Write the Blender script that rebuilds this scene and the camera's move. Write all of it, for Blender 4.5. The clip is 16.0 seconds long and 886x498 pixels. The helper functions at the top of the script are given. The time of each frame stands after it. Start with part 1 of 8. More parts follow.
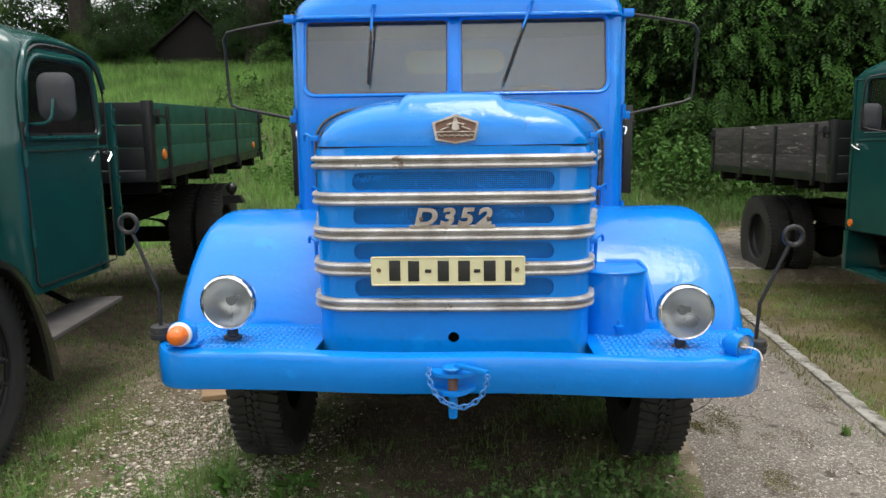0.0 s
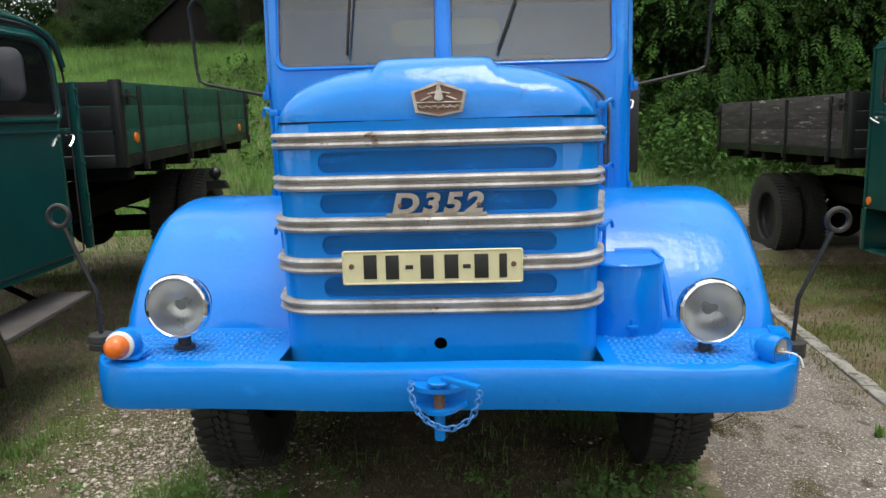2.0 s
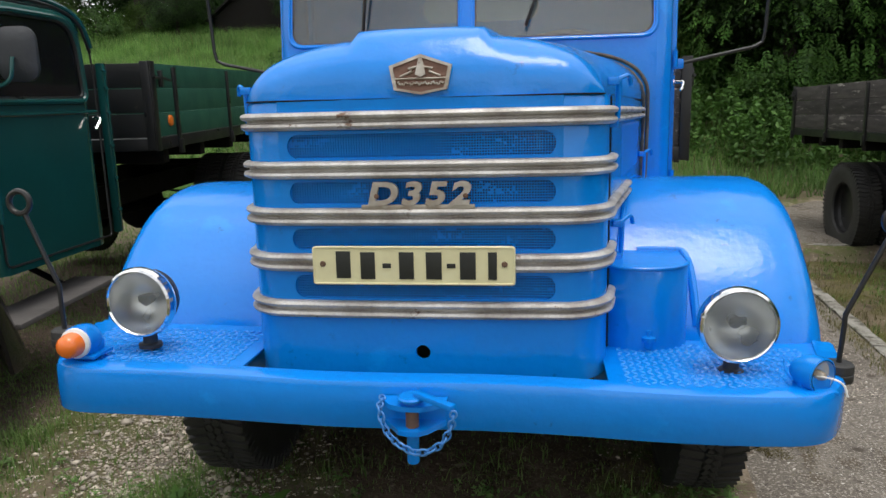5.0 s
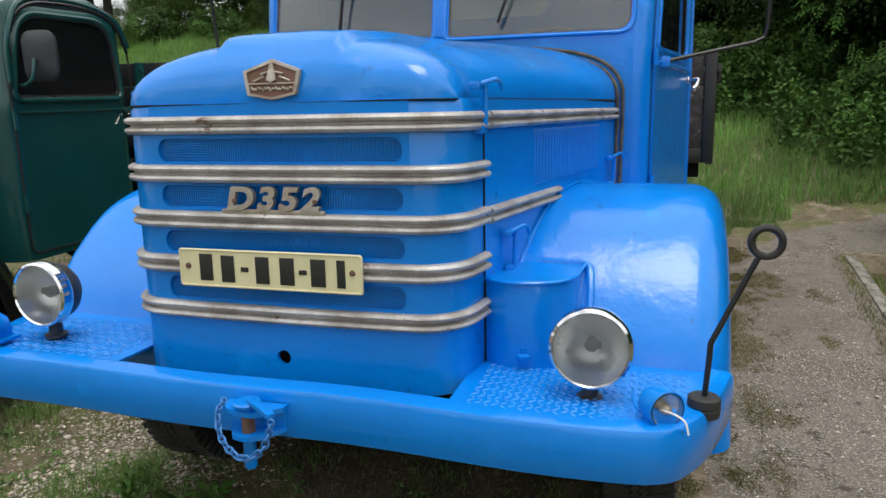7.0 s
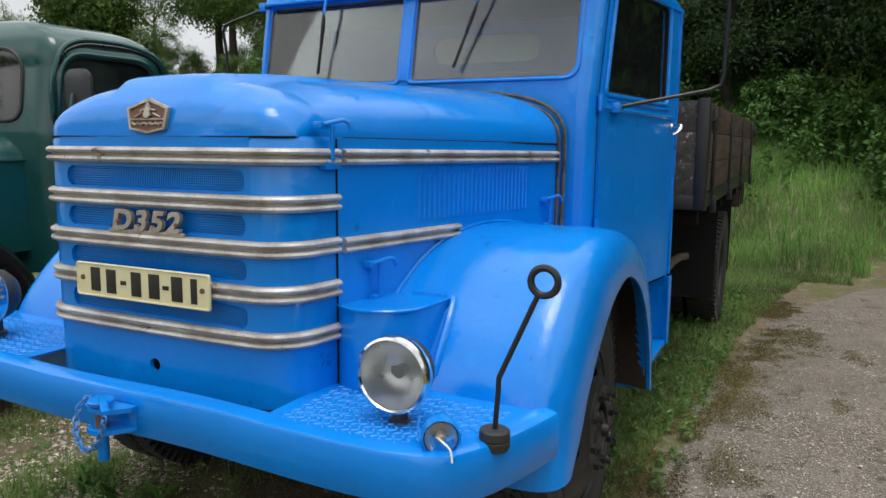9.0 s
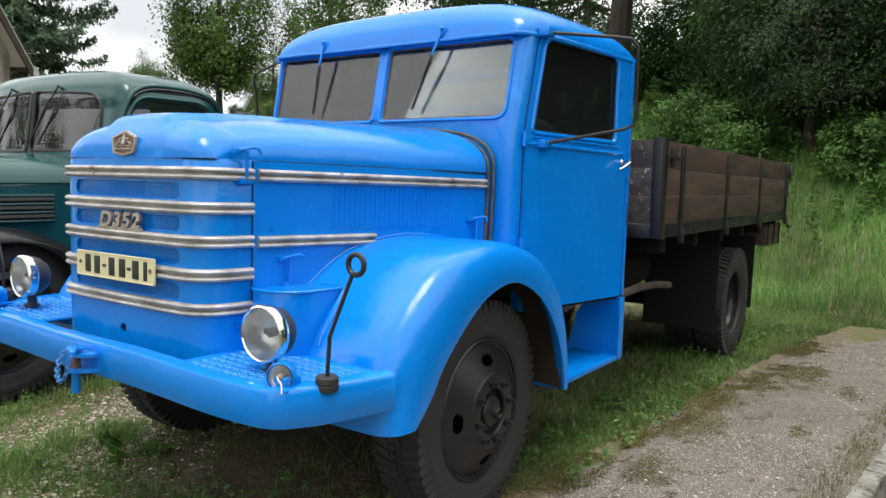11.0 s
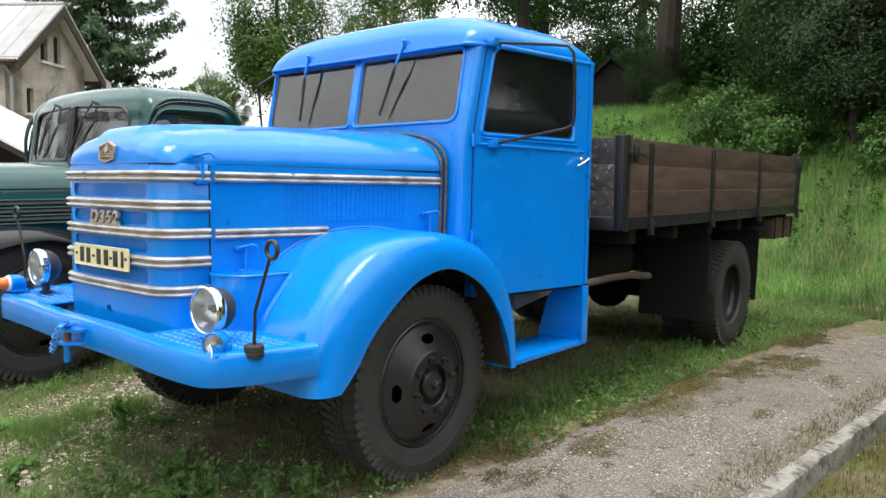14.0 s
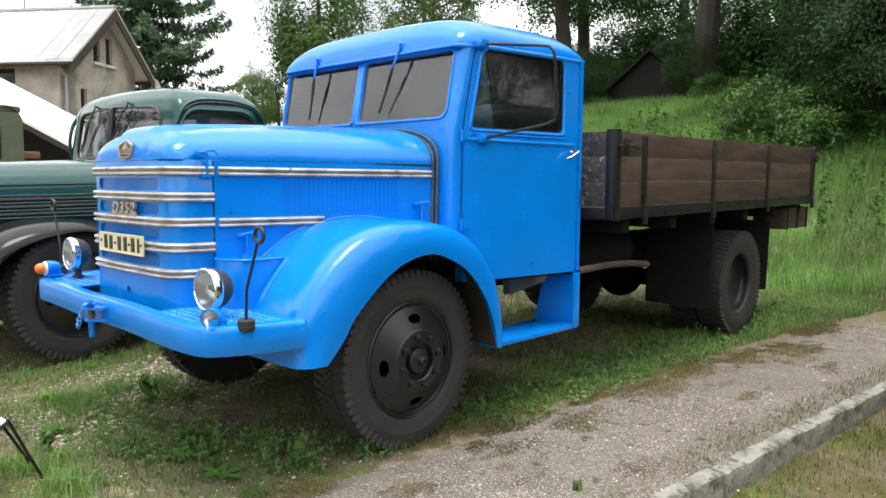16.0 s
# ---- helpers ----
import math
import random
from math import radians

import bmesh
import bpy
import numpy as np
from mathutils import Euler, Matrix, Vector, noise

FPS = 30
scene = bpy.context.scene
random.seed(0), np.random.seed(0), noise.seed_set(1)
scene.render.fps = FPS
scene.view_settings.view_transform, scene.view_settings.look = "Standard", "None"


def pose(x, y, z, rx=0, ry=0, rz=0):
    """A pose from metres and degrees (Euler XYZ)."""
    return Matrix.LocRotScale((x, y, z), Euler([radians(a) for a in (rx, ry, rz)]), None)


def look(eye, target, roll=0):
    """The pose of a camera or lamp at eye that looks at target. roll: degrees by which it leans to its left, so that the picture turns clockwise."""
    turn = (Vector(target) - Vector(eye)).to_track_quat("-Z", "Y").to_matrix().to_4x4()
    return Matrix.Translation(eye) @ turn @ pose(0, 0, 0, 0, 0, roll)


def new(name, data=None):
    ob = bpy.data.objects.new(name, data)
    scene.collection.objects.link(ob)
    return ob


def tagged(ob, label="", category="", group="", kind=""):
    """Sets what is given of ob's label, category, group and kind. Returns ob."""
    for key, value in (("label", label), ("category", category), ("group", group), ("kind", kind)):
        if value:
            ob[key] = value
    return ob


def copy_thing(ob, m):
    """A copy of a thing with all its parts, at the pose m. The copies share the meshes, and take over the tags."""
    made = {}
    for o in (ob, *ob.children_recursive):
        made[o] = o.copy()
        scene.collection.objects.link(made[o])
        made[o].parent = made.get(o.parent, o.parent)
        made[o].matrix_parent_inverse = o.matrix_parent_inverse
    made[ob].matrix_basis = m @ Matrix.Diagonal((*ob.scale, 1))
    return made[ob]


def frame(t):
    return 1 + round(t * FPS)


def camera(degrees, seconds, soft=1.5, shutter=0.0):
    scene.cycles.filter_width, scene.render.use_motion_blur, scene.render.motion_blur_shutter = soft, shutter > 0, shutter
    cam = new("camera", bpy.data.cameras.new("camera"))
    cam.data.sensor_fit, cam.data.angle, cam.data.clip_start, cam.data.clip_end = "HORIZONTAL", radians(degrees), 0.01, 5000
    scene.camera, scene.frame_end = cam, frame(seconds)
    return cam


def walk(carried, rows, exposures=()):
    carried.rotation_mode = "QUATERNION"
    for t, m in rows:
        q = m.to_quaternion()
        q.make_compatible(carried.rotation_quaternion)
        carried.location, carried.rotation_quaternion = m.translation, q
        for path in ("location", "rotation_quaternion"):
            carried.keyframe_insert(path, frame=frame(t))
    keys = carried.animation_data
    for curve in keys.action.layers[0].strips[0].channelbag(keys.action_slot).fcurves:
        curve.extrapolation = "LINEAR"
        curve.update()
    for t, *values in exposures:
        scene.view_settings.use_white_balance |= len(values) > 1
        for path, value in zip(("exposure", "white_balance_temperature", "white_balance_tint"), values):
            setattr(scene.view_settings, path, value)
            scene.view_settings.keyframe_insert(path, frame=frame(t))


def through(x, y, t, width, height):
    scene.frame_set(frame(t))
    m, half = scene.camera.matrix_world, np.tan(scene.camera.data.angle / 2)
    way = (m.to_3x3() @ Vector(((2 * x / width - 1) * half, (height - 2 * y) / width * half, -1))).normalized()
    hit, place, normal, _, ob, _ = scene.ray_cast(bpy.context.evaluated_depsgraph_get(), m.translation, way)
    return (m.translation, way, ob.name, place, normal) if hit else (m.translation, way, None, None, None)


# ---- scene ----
cam = camera(62.6, 16.0)
PATH = [
    (0, (0.057, -2.246, 1.504), (-0.016, -0.267, 1.223), -0.7),
    (0.5, (0.027, -2.166, 1.505), (0.011, -0.189, 1.205), -0.8),
    (1, (0.028, -2.086, 1.498), (0.033, -0.109, 1.192), -1.0),
    (1.5, (0.055, -1.965, 1.482), (0.043, 0.01, 1.167), -1.4),
    (2, (0.093, -1.88, 1.479), (0.018, 0.092, 1.15), -1.5),
    (2.5, (0.09, -1.814, 1.479), (-0.029, 0.155, 1.144), -1.4),
    (3, (0.077, -1.718, 1.475), (-0.051, 0.248, 1.129), -1.2),
    (3.5, (0.079, -1.654, 1.471), (0.002, 0.311, 1.11), -0.8),
    (6, (0.579, -1.541, 1.457), (0.144, 0.376, 1.091), -1.2),
    (6.5, (0.737, -1.462, 1.475), (0.242, 0.439, 1.101), -0.9),
    (7, (0.935, -1.425, 1.478), (0.362, 0.454, 1.103), -1.1),
    (7.5, (1.134, -1.424, 1.494), (0.429, 0.41, 1.119), -0.9),
    (8, (1.297, -1.356, 1.483), (0.535, 0.457, 1.12), -0.7),
    (8.5, (1.445, -1.3, 1.517), (0.654, 0.503, 1.168), 0.3),
    (9, (1.634, -1.284, 1.473), (0.774, 0.501, 1.204), 0.6),
    (11.5, (2.715, -1.514, 1.423), (1.574, 0.12, 1.258), 1.9),
    (12, (2.796, -1.612, 1.427), (1.702, 0.053, 1.248), 1.2),
    (12.5, (3.003, -1.613, 1.414), (1.865, 0.021, 1.228), 0.8),
    (13, (3.154, -1.56, 1.414), (1.953, 0.028, 1.225), 0.9),
    (13.5, (3.174, -1.428, 1.41), (1.938, 0.132, 1.211), 0.7),
    (14, (3.265, -1.364, 1.415), (1.993, 0.171, 1.249), 0.8),
    (14.5, (3.465, -1.376, 1.405), (2.133, 0.109, 1.266), 0.8),
    (15, (3.624, -1.405, 1.418), (2.217, 0.01, 1.283), 1.0),
    (15.5, (3.678, -1.396, 1.404), (2.269, 0.015, 1.247), 0.7),
    (16, (3.693, -1.387, 1.407), (2.328, 0.063, 1.224), 0.4),
]
walk(cam, [(t, look(eye, target, roll)) for t, eye, target, roll in PATH],
     [(0, -0.05), (1.5, -0.15), (3.5, -0.3), (6, -0.42), (9, -0.42), (11.5, 0.10), (13, 0.22), (16, 0.32)])


# ---- world, sun, exposure ----
world = bpy.data.worlds.new("overcast_sky")
scene.world = world
world.use_nodes = True
wn, wl = world.node_tree.nodes, world.node_tree.links
wn.clear()
SUN_EL, SUN_AZ = radians(80), radians(130)
sky = wn.new("ShaderNodeTexSky")
sky.sky_type, sky.sun_disc = "NISHITA", False
sky.sun_elevation, sky.sun_rotation = SUN_EL, SUN_AZ
sky.air_density, sky.dust_density, sky.ozone_density = 1.0, 3.0, 1.0
grey = wn.new("ShaderNodeHueSaturation")
grey.inputs["Saturation"].default_value = 0.25
coords = wn.new("ShaderNodeTexCoord")
squash = wn.new("ShaderNodeMapping")
squash.inputs["Scale"].default_value = (1.0, 1.0, 1.6)
clouds = wn.new("ShaderNodeTexNoise")
clouds.inputs["Scale"].default_value = 2.3
clouds.inputs["Detail"].default_value = 7.0
ramp = wn.new("ShaderNodeValToRGB")
ramp.color_ramp.elements[0].position, ramp.color_ramp.elements[0].color = 0.36, (6.35, 6.65, 7.0, 1)
ramp.color_ramp.elements[1].position, ramp.color_ramp.elements[1].color = 0.62, (15.1, 15.0, 14.8, 1)
veil = wn.new("ShaderNodeMixRGB")
veil.inputs["Fac"].default_value = 0.8
back = wn.new("ShaderNodeBackground")
back.inputs["Strength"].default_value = 0.145
wout = wn.new("ShaderNodeOutputWorld")
wl.new(sky.outputs["Color"], grey.inputs["Color"])
wl.new(coords.outputs["Generated"], squash.inputs["Vector"])
wl.new(squash.outputs["Vector"], clouds.inputs["Vector"])
wl.new(clouds.outputs["Fac"], ramp.inputs["Fac"])
wl.new(grey.outputs["Color"], veil.inputs["Color1"])
wl.new(ramp.outputs["Color"], veil.inputs["Color2"])
# an overcast sky is about three times as bright overhead as at the horizon
axes = wn.new("ShaderNodeSeparateXYZ")
wl.new(coords.outputs["Generated"], axes.inputs[0])
lift = wn.new("ShaderNodeMapRange")
lift.inputs["From Min"].default_value, lift.inputs["From Max"].default_value = 0.0, 1.0
lift.inputs["To Min"].default_value, lift.inputs["To Max"].default_value = 0.85, 1.5
wl.new(axes.outputs["Z"], lift.inputs["Value"])
dome = wn.new("ShaderNodeMixRGB")
dome.blend_type = "MULTIPLY"
dome.inputs["Fac"].default_value = 1.0
wl.new(veil.outputs["Color"], dome.inputs["Color1"])
wl.new(lift.outputs["Result"], dome.inputs["Color2"])
wl.new(dome.outputs["Color"], back.inputs["Color"])
wl.new(back.outputs["Background"], wout.inputs["Surface"])

sun_data = bpy.data.lights.new("sun", "SUN")
sun_data.energy, sun_data.angle, sun_data.color = 1.7, radians(24), (1.0, 0.96, 0.9)
sun = new("sun", sun_data)
sun.matrix_world = look((2.0, 0.2, 17), (0, 2, 0))


# ---- materials ----
def material(name, colour, rough=0.5, metal=0.0, tint=None, scale=4.0, amount=0.5, fine=60.0, bump=0.1, bump_scale=None,
             coat=0.0, rough_var=0.1, spots=None, spot_scale=9.0, spot_cut=0.62, island=0.0, spec=0.5, dist=0.01, each=0.0, grain=None, relief=None, marks=()):
    """A surface with two scales of colour variation, worn spots, uneven gloss and fine relief."""
    m = bpy.data.materials.new(name)
    m.use_nodes = True
    n, l = m.node_tree.nodes, m.node_tree.links
    b = n["Principled BSDF"]
    tc = n.new("ShaderNodeTexCoord")
    big = n.new("ShaderNodeTexNoise")
    big.inputs["Scale"].default_value, big.inputs["Detail"].default_value = scale, 5.0
    small = n.new("ShaderNodeTexNoise")
    small.inputs["Scale"].default_value, small.inputs["Detail"].default_value = fine, 4.0
    where = tc.outputs["Object"]
    if grain:                                          # stretched along the boards
        mp = n.new("ShaderNodeMapping")
        mp.inputs["Scale"].default_value = grain
        l.new(where, mp.inputs["Vector"])
        where = mp.outputs["Vector"]
    for t in (big, small):
        l.new(where, t.inputs["Vector"])
    mix = n.new("ShaderNodeMixRGB")
    mix.inputs["Color1"].default_value = (*colour, 1)
    mix.inputs["Color2"].default_value = (*(tint or [c * 0.72 for c in colour]), 1)
    add = n.new("ShaderNodeMath")
    add.operation = "MULTIPLY_ADD"
    l.new(small.outputs["Fac"], add.inputs[0])
    add.inputs[1].default_value = 0.35
    l.new(big.outputs["Fac"], add.inputs[2])
    span = n.new("ShaderNodeMapRange")
    span.inputs["From Min"].default_value, span.inputs["From Max"].default_value = 0.5, 0.85
    span.inputs["To Max"].default_value = amount
    l.new(add.outputs[0], span.inputs["Value"])
    l.new(span.outputs["Result"], mix.inputs["Fac"])
    out = mix.outputs["Color"]
    for mark, mark_scale, cut in ([(spots, spot_scale, spot_cut)] if spots else []) + list(marks):
        sn = n.new("ShaderNodeTexNoise")
        sn.inputs["Scale"].default_value, sn.inputs["Detail"].default_value, sn.inputs["Roughness"].default_value = mark_scale, 8.0, 0.68
        l.new(where, sn.inputs["Vector"])
        sr = n.new("ShaderNodeMapRange")
        sr.inputs["From Min"].default_value, sr.inputs["From Max"].default_value = cut, cut + 0.06
        l.new(sn.outputs["Fac"], sr.inputs["Value"])
        sm = n.new("ShaderNodeMixRGB")
        l.new(sr.outputs["Result"], sm.inputs["Fac"])
        l.new(out, sm.inputs["Color1"])
        sm.inputs["Color2"].default_value = (*mark, 1)
        out = sm.outputs["Color"]
    if island or each:
        hs = n.new("ShaderNodeHueSaturation")
        rnd = n.new("ShaderNodeMapRange")
        k = island or each
        rnd.inputs["To Min"].default_value, rnd.inputs["To Max"].default_value = 1 - k, 1 + k
        if island:
            l.new(n.new("ShaderNodeNewGeometry").outputs["Random Per Island"], rnd.inputs["Value"])
        else:
            l.new(n.new("ShaderNodeObjectInfo").outputs["Random"], rnd.inputs["Value"])
        l.new(rnd.outputs["Result"], hs.inputs["Value"])
        l.new(out, hs.inputs["Color"])
        out = hs.outputs["Color"]
    l.new(out, b.inputs["Base Color"])
    rr = n.new("ShaderNodeMapRange")
    rr.inputs["From Min"].default_value, rr.inputs["From Max"].default_value = 0.3, 0.7
    rr.inputs["To Min"].default_value, rr.inputs["To Max"].default_value = max(0.02, rough - rough_var), min(1.0, rough + rough_var)
    l.new(big.outputs["Fac"], rr.inputs["Value"])
    l.new(rr.outputs["Result"], b.inputs["Roughness"])
    b.inputs["Metallic"].default_value = metal
    b.inputs["Specular IOR Level"].default_value = spec
    b.inputs["Coat Weight"].default_value = coat
    b.inputs["Coat Roughness"].default_value = 0.07
    if bump:
        bn = n.new("ShaderNodeTexNoise")
        bn.inputs["Scale"].default_value, bn.inputs["Detail"].default_value = bump_scale or fine, 4.0
        l.new(where, bn.inputs["Vector"])
        bp = n.new("ShaderNodeBump")
        bp.inputs["Strength"].default_value, bp.inputs["Distance"].default_value = bump, dist
        height = bn.outputs["Fac"]
        if relief:                                     # (scale, share): brush marks and dirt under the paint
            fn, plus = n.new("ShaderNodeTexNoise"), n.new("ShaderNodeMath")
            fn.inputs["Scale"].default_value, fn.inputs["Detail"].default_value, fn.inputs["Roughness"].default_value = relief[0], 6.0, 0.6
            l.new(where, fn.inputs["Vector"])
            plus.operation = "MULTIPLY_ADD"
            l.new(fn.outputs["Fac"], plus.inputs[0])
            plus.inputs[1].default_value = relief[1]
            l.new(height, plus.inputs[2])
            height = plus.outputs[0]
        l.new(height, bp.inputs["Height"])
        l.new(bp.outputs["Normal"], b.inputs["Normal"])
    return m


def glass_material(name, colour=(0.8, 0.85, 0.85), rough=0.0, dark=0.35, dusty=0.17, boost=1.9):
    """Thin pane: mostly clear with a Fresnel-driven gloss, a little dust."""
    m = bpy.data.materials.new(name)
    m.use_nodes = True
    n, l = m.node_tree.nodes, m.node_tree.links
    n.clear()
    out, mix, clear, gloss, fres = (n.new("ShaderNode" + k) for k in ("OutputMaterial", "MixShader", "BsdfTransparent", "BsdfGlossy", "Fresnel"))
    clear.inputs["Color"].default_value = (*[c * (1 - dark) for c in colour], 1)
    gloss.inputs["Roughness"].default_value = rough
    fres.inputs["IOR"].default_value = 1.52
    amp = n.new("ShaderNodeMath")
    amp.operation = "MULTIPLY_ADD"
    l.new(fres.outputs[0], amp.inputs[0])
    amp.inputs[1].default_value, amp.inputs[2].default_value = boost, 0.0
    dust, front, through_dust = n.new("ShaderNodeMixShader"), n.new("ShaderNodeBsdfDiffuse"), n.new("ShaderNodeBsdfTranslucent")
    front.inputs["Color"].default_value = through_dust.inputs["Color"].default_value = (0.55, 0.61, 0.66, 1)
    l.new(front.outputs[0], dust.inputs[1])
    l.new(through_dust.outputs[0], dust.inputs[2])
    film = n.new("ShaderNodeMixShader")
    film.inputs["Fac"].default_value = dusty
    l.new(clear.outputs[0], film.inputs[1])
    l.new(dust.outputs[0], film.inputs[2])
    l.new(amp.outputs[0], mix.inputs["Fac"])
    l.new(film.outputs[0], mix.inputs[1])
    l.new(gloss.outputs[0], mix.inputs[2])
    l.new(mix.outputs[0], out.inputs["Surface"])
    return m


BLUE = material("blue_paint", (0.0015, 0.215, 0.735), 0.14, tint=(0.0015, 0.178, 0.63), scale=3.0, fine=40, bump=0.42, bump_scale=11, dist=0.008,
                rough_var=0.05, spots=(0.003, 0.245, 0.78), spot_scale=5, spot_cut=0.6, spec=0.5, relief=(42, 0.32), marks=(((0.002, 0.13, 0.46), 13, 0.64), ((0.55, 0.66, 0.80), 31, 0.765)))
# the body blue, lightened to paint in the glints on the tread ridges
BLUE_GLINT = material("blue_paint_glints_on_ridges", (0.012, 0.245, 0.74), 0.2, tint=(0.05, 0.30, 0.76), scale=30, fine=90, bump=0.1, spec=0.6)
GREEN = material("green_paint", (0.0085, 0.064, 0.060), 0.15, tint=(0.007, 0.049, 0.046), scale=3, fine=30, bump=0.15, bump_scale=12, dist=0.006, spec=0.52)
GREEN_TIN = material("green_wood_paint", (0.016, 0.085, 0.055), 0.5, tint=(0.012, 0.06, 0.04), scale=5, fine=50, bump=0.2, bump_scale=30)
OLIVE = material("olive_paint", (0.105, 0.125, 0.080), 0.5, scale=3, fine=30, bump=0.1)
BLACK = material("black_paint", (0.016, 0.016, 0.017), 0.35, scale=5, bump=0.1, bump_scale=20, spots=(0.05, 0.04, 0.035), spot_cut=0.66)
DARK = material("dirty_chassis_black", (0.007, 0.0065, 0.0065), 0.8, tint=(0.016, 0.013, 0.011), scale=8, amount=0.7, bump=0.3, spec=0.15)
WING_BLACK = material("glossy_black_wing", (0.007, 0.007, 0.008), 0.12, tint=(0.012, 0.011, 0.011), scale=3, rough_var=0.05, bump=0.12, bump_scale=9, dist=0.006, spec=0.28)
LINER = material("unpainted_wing_underside", (0.026, 0.019, 0.014), 0.9, tint=(0.05, 0.035, 0.024), scale=7, amount=0.8, bump=0.4)
RUBBER = material("tyre_rubber", (0.020, 0.020, 0.020), 0.7, tint=(0.042, 0.039, 0.036), scale=7, amount=0.6, fine=90, bump=0.15, spots=(0.07, 0.06, 0.048), spot_scale=14, spot_cut=0.69)
SEAL = material("perished_rubber_seal", (0.035, 0.038, 0.042), 0.8, tint=(0.16, 0.135, 0.10), scale=18, amount=0.9, bump=0.4)
FLAP = material("rubber_flap", (0.008, 0.008, 0.009), 0.7, tint=(0.014, 0.013, 0.012), scale=4, bump=0.15, spec=0.2)
CHROME = material("chrome", (0.82, 0.82, 0.82), 0.08, 1.0, scale=6, bump=0.02, rough_var=0.05)
ALU = material("oxidised_aluminium_trim", (0.57, 0.555, 0.535), 0.48, 0.35, tint=(0.32, 0.29, 0.265), scale=11, amount=1.0, fine=120, bump=0.25,
               bump_scale=60, spots=(0.13, 0.075, 0.045), spot_scale=13, spot_cut=0.63)
CAST = material("cast_metal_letters", (0.50, 0.475, 0.43), 0.5, 0.5, tint=(0.30, 0.24, 0.18), scale=20, amount=0.8, bump=0.3, spots=(0.10, 0.045, 0.025), spot_scale=22, spot_cut=0.64)
RUST = material("rusty_steel", (0.15, 0.085, 0.055), 0.8, tint=(0.07, 0.04, 0.03), scale=20, bump=0.4)
RED_ENAMEL = material("worn_red_enamel", (0.17, 0.075, 0.05), 0.5, tint=(0.20, 0.13, 0.09), scale=30, bump=0.2)
PLATE = material("cream_plate_enamel", (0.72, 0.68, 0.42), 0.35, tint=(0.62, 0.56, 0.33), scale=12, bump=0.15, bump_scale=30, spots=(0.22, 0.11, 0.05), spot_scale=11, spot_cut=0.63)
PLATE_INK = material("plate_dark_paint", (0.02, 0.022, 0.02), 0.4, scale=20, bump=0.1)
LAMP_BLACK = material("lamp_shell_grey", (0.03, 0.033, 0.038), 0.6, scale=9, bump=0.15)
ORANGE = material("orange_lens", (0.80, 0.17, 0.02), 0.25, scale=8, bump=0.1, bump_scale=50, coat=0.4)
AMBER = material("amber_reflector", (0.85, 0.20, 0.02), 0.3, scale=8)
REFLECTOR = material("lamp_reflector", (0.86, 0.86, 0.84), 0.34, 1.0, scale=8, bump=0.05)
WHITE_PAINT = material("white_enamel", (0.8, 0.8, 0.78), 0.3, scale=6, bump=0.05)
INTERIOR = material("grey_cab_lining", (0.12, 0.135, 0.15), 0.7, scale=6, bump=0.1)
SEAT = material("brown_seat_vinyl", (0.07, 0.05, 0.04), 0.55, scale=10, bump=0.2)
WOOD = material("dark_oiled_boards", (0.098, 0.060, 0.042), 0.55, tint=(0.034, 0.023, 0.018), scale=3, amount=0.9, fine=30, bump=0.4, each=0.35, grain=(5, 0.8, 5),
                spots=(0.15, 0.11, 0.08), spot_scale=6, spot_cut=0.63)
WOOD_GREY = material("weathered_grey_boards", (0.065, 0.058, 0.055), 0.75, tint=(0.03, 0.027, 0.027), scale=4, amount=0.9, fine=30, bump=0.5, each=0.45, grain=(5, 0.7, 5),
                     spots=(0.30, 0.28, 0.26), spot_scale=6, spot_cut=0.585)
GLASS = glass_material("window_glass", dusty=0.025, dark=0.2, boost=1.1)
SCREEN = glass_material("windscreen_glass", dusty=0.05, boost=1.65, dark=0.02)
SCREEN_DARK = glass_material("dark_windscreen_glass", dusty=0.03, boost=2.0, dark=0.1)
# dust share set high so that the rear pane comes out pale
CLEAR = glass_material("pale_rear_window_glass", dusty=0.40, dark=0.05, boost=1.2)
LENS = glass_material("headlamp_lens", (0.96, 0.97, 0.96), 0.06, 0.03, 0.30, 1.3)
CHAIN = material("half_painted_chain_steel", (0.05, 0.20, 0.50), 0.4, 0.2, tint=(0.02, 0.15, 0.45), scale=30, bump=0.2)


# ---- mesh helpers ----
def part(name, bm, mat, parent=None, label="", angle=35):
    """Links a bmesh as one mesh object, under a thing or a part."""
    me = bpy.data.meshes.new(name)
    bmesh.ops.recalc_face_normals(bm, faces=bm.faces)
    bm.to_mesh(me)
    bm.free()
    for m in mat if isinstance(mat, (list, tuple)) else [mat]:
        me.materials.append(m)
    me.polygons.foreach_set("use_smooth", [True] * len(me.polygons))
    me.set_sharp_from_angle(angle=radians(angle))
    ob = new(name, me)
    ob.parent = parent
    return tagged(ob, label)


def shared(name, me, m, parent=None):
    """One more object on a mesh that is there already."""
    ob = new(name, me)
    ob.parent, ob.matrix_basis = parent, m
    return ob


def thing(name, label, category, group="", kind="", at=Matrix()):
    ob = new(name)
    ob.matrix_basis = at
    return tagged(ob, label, category, group, kind)


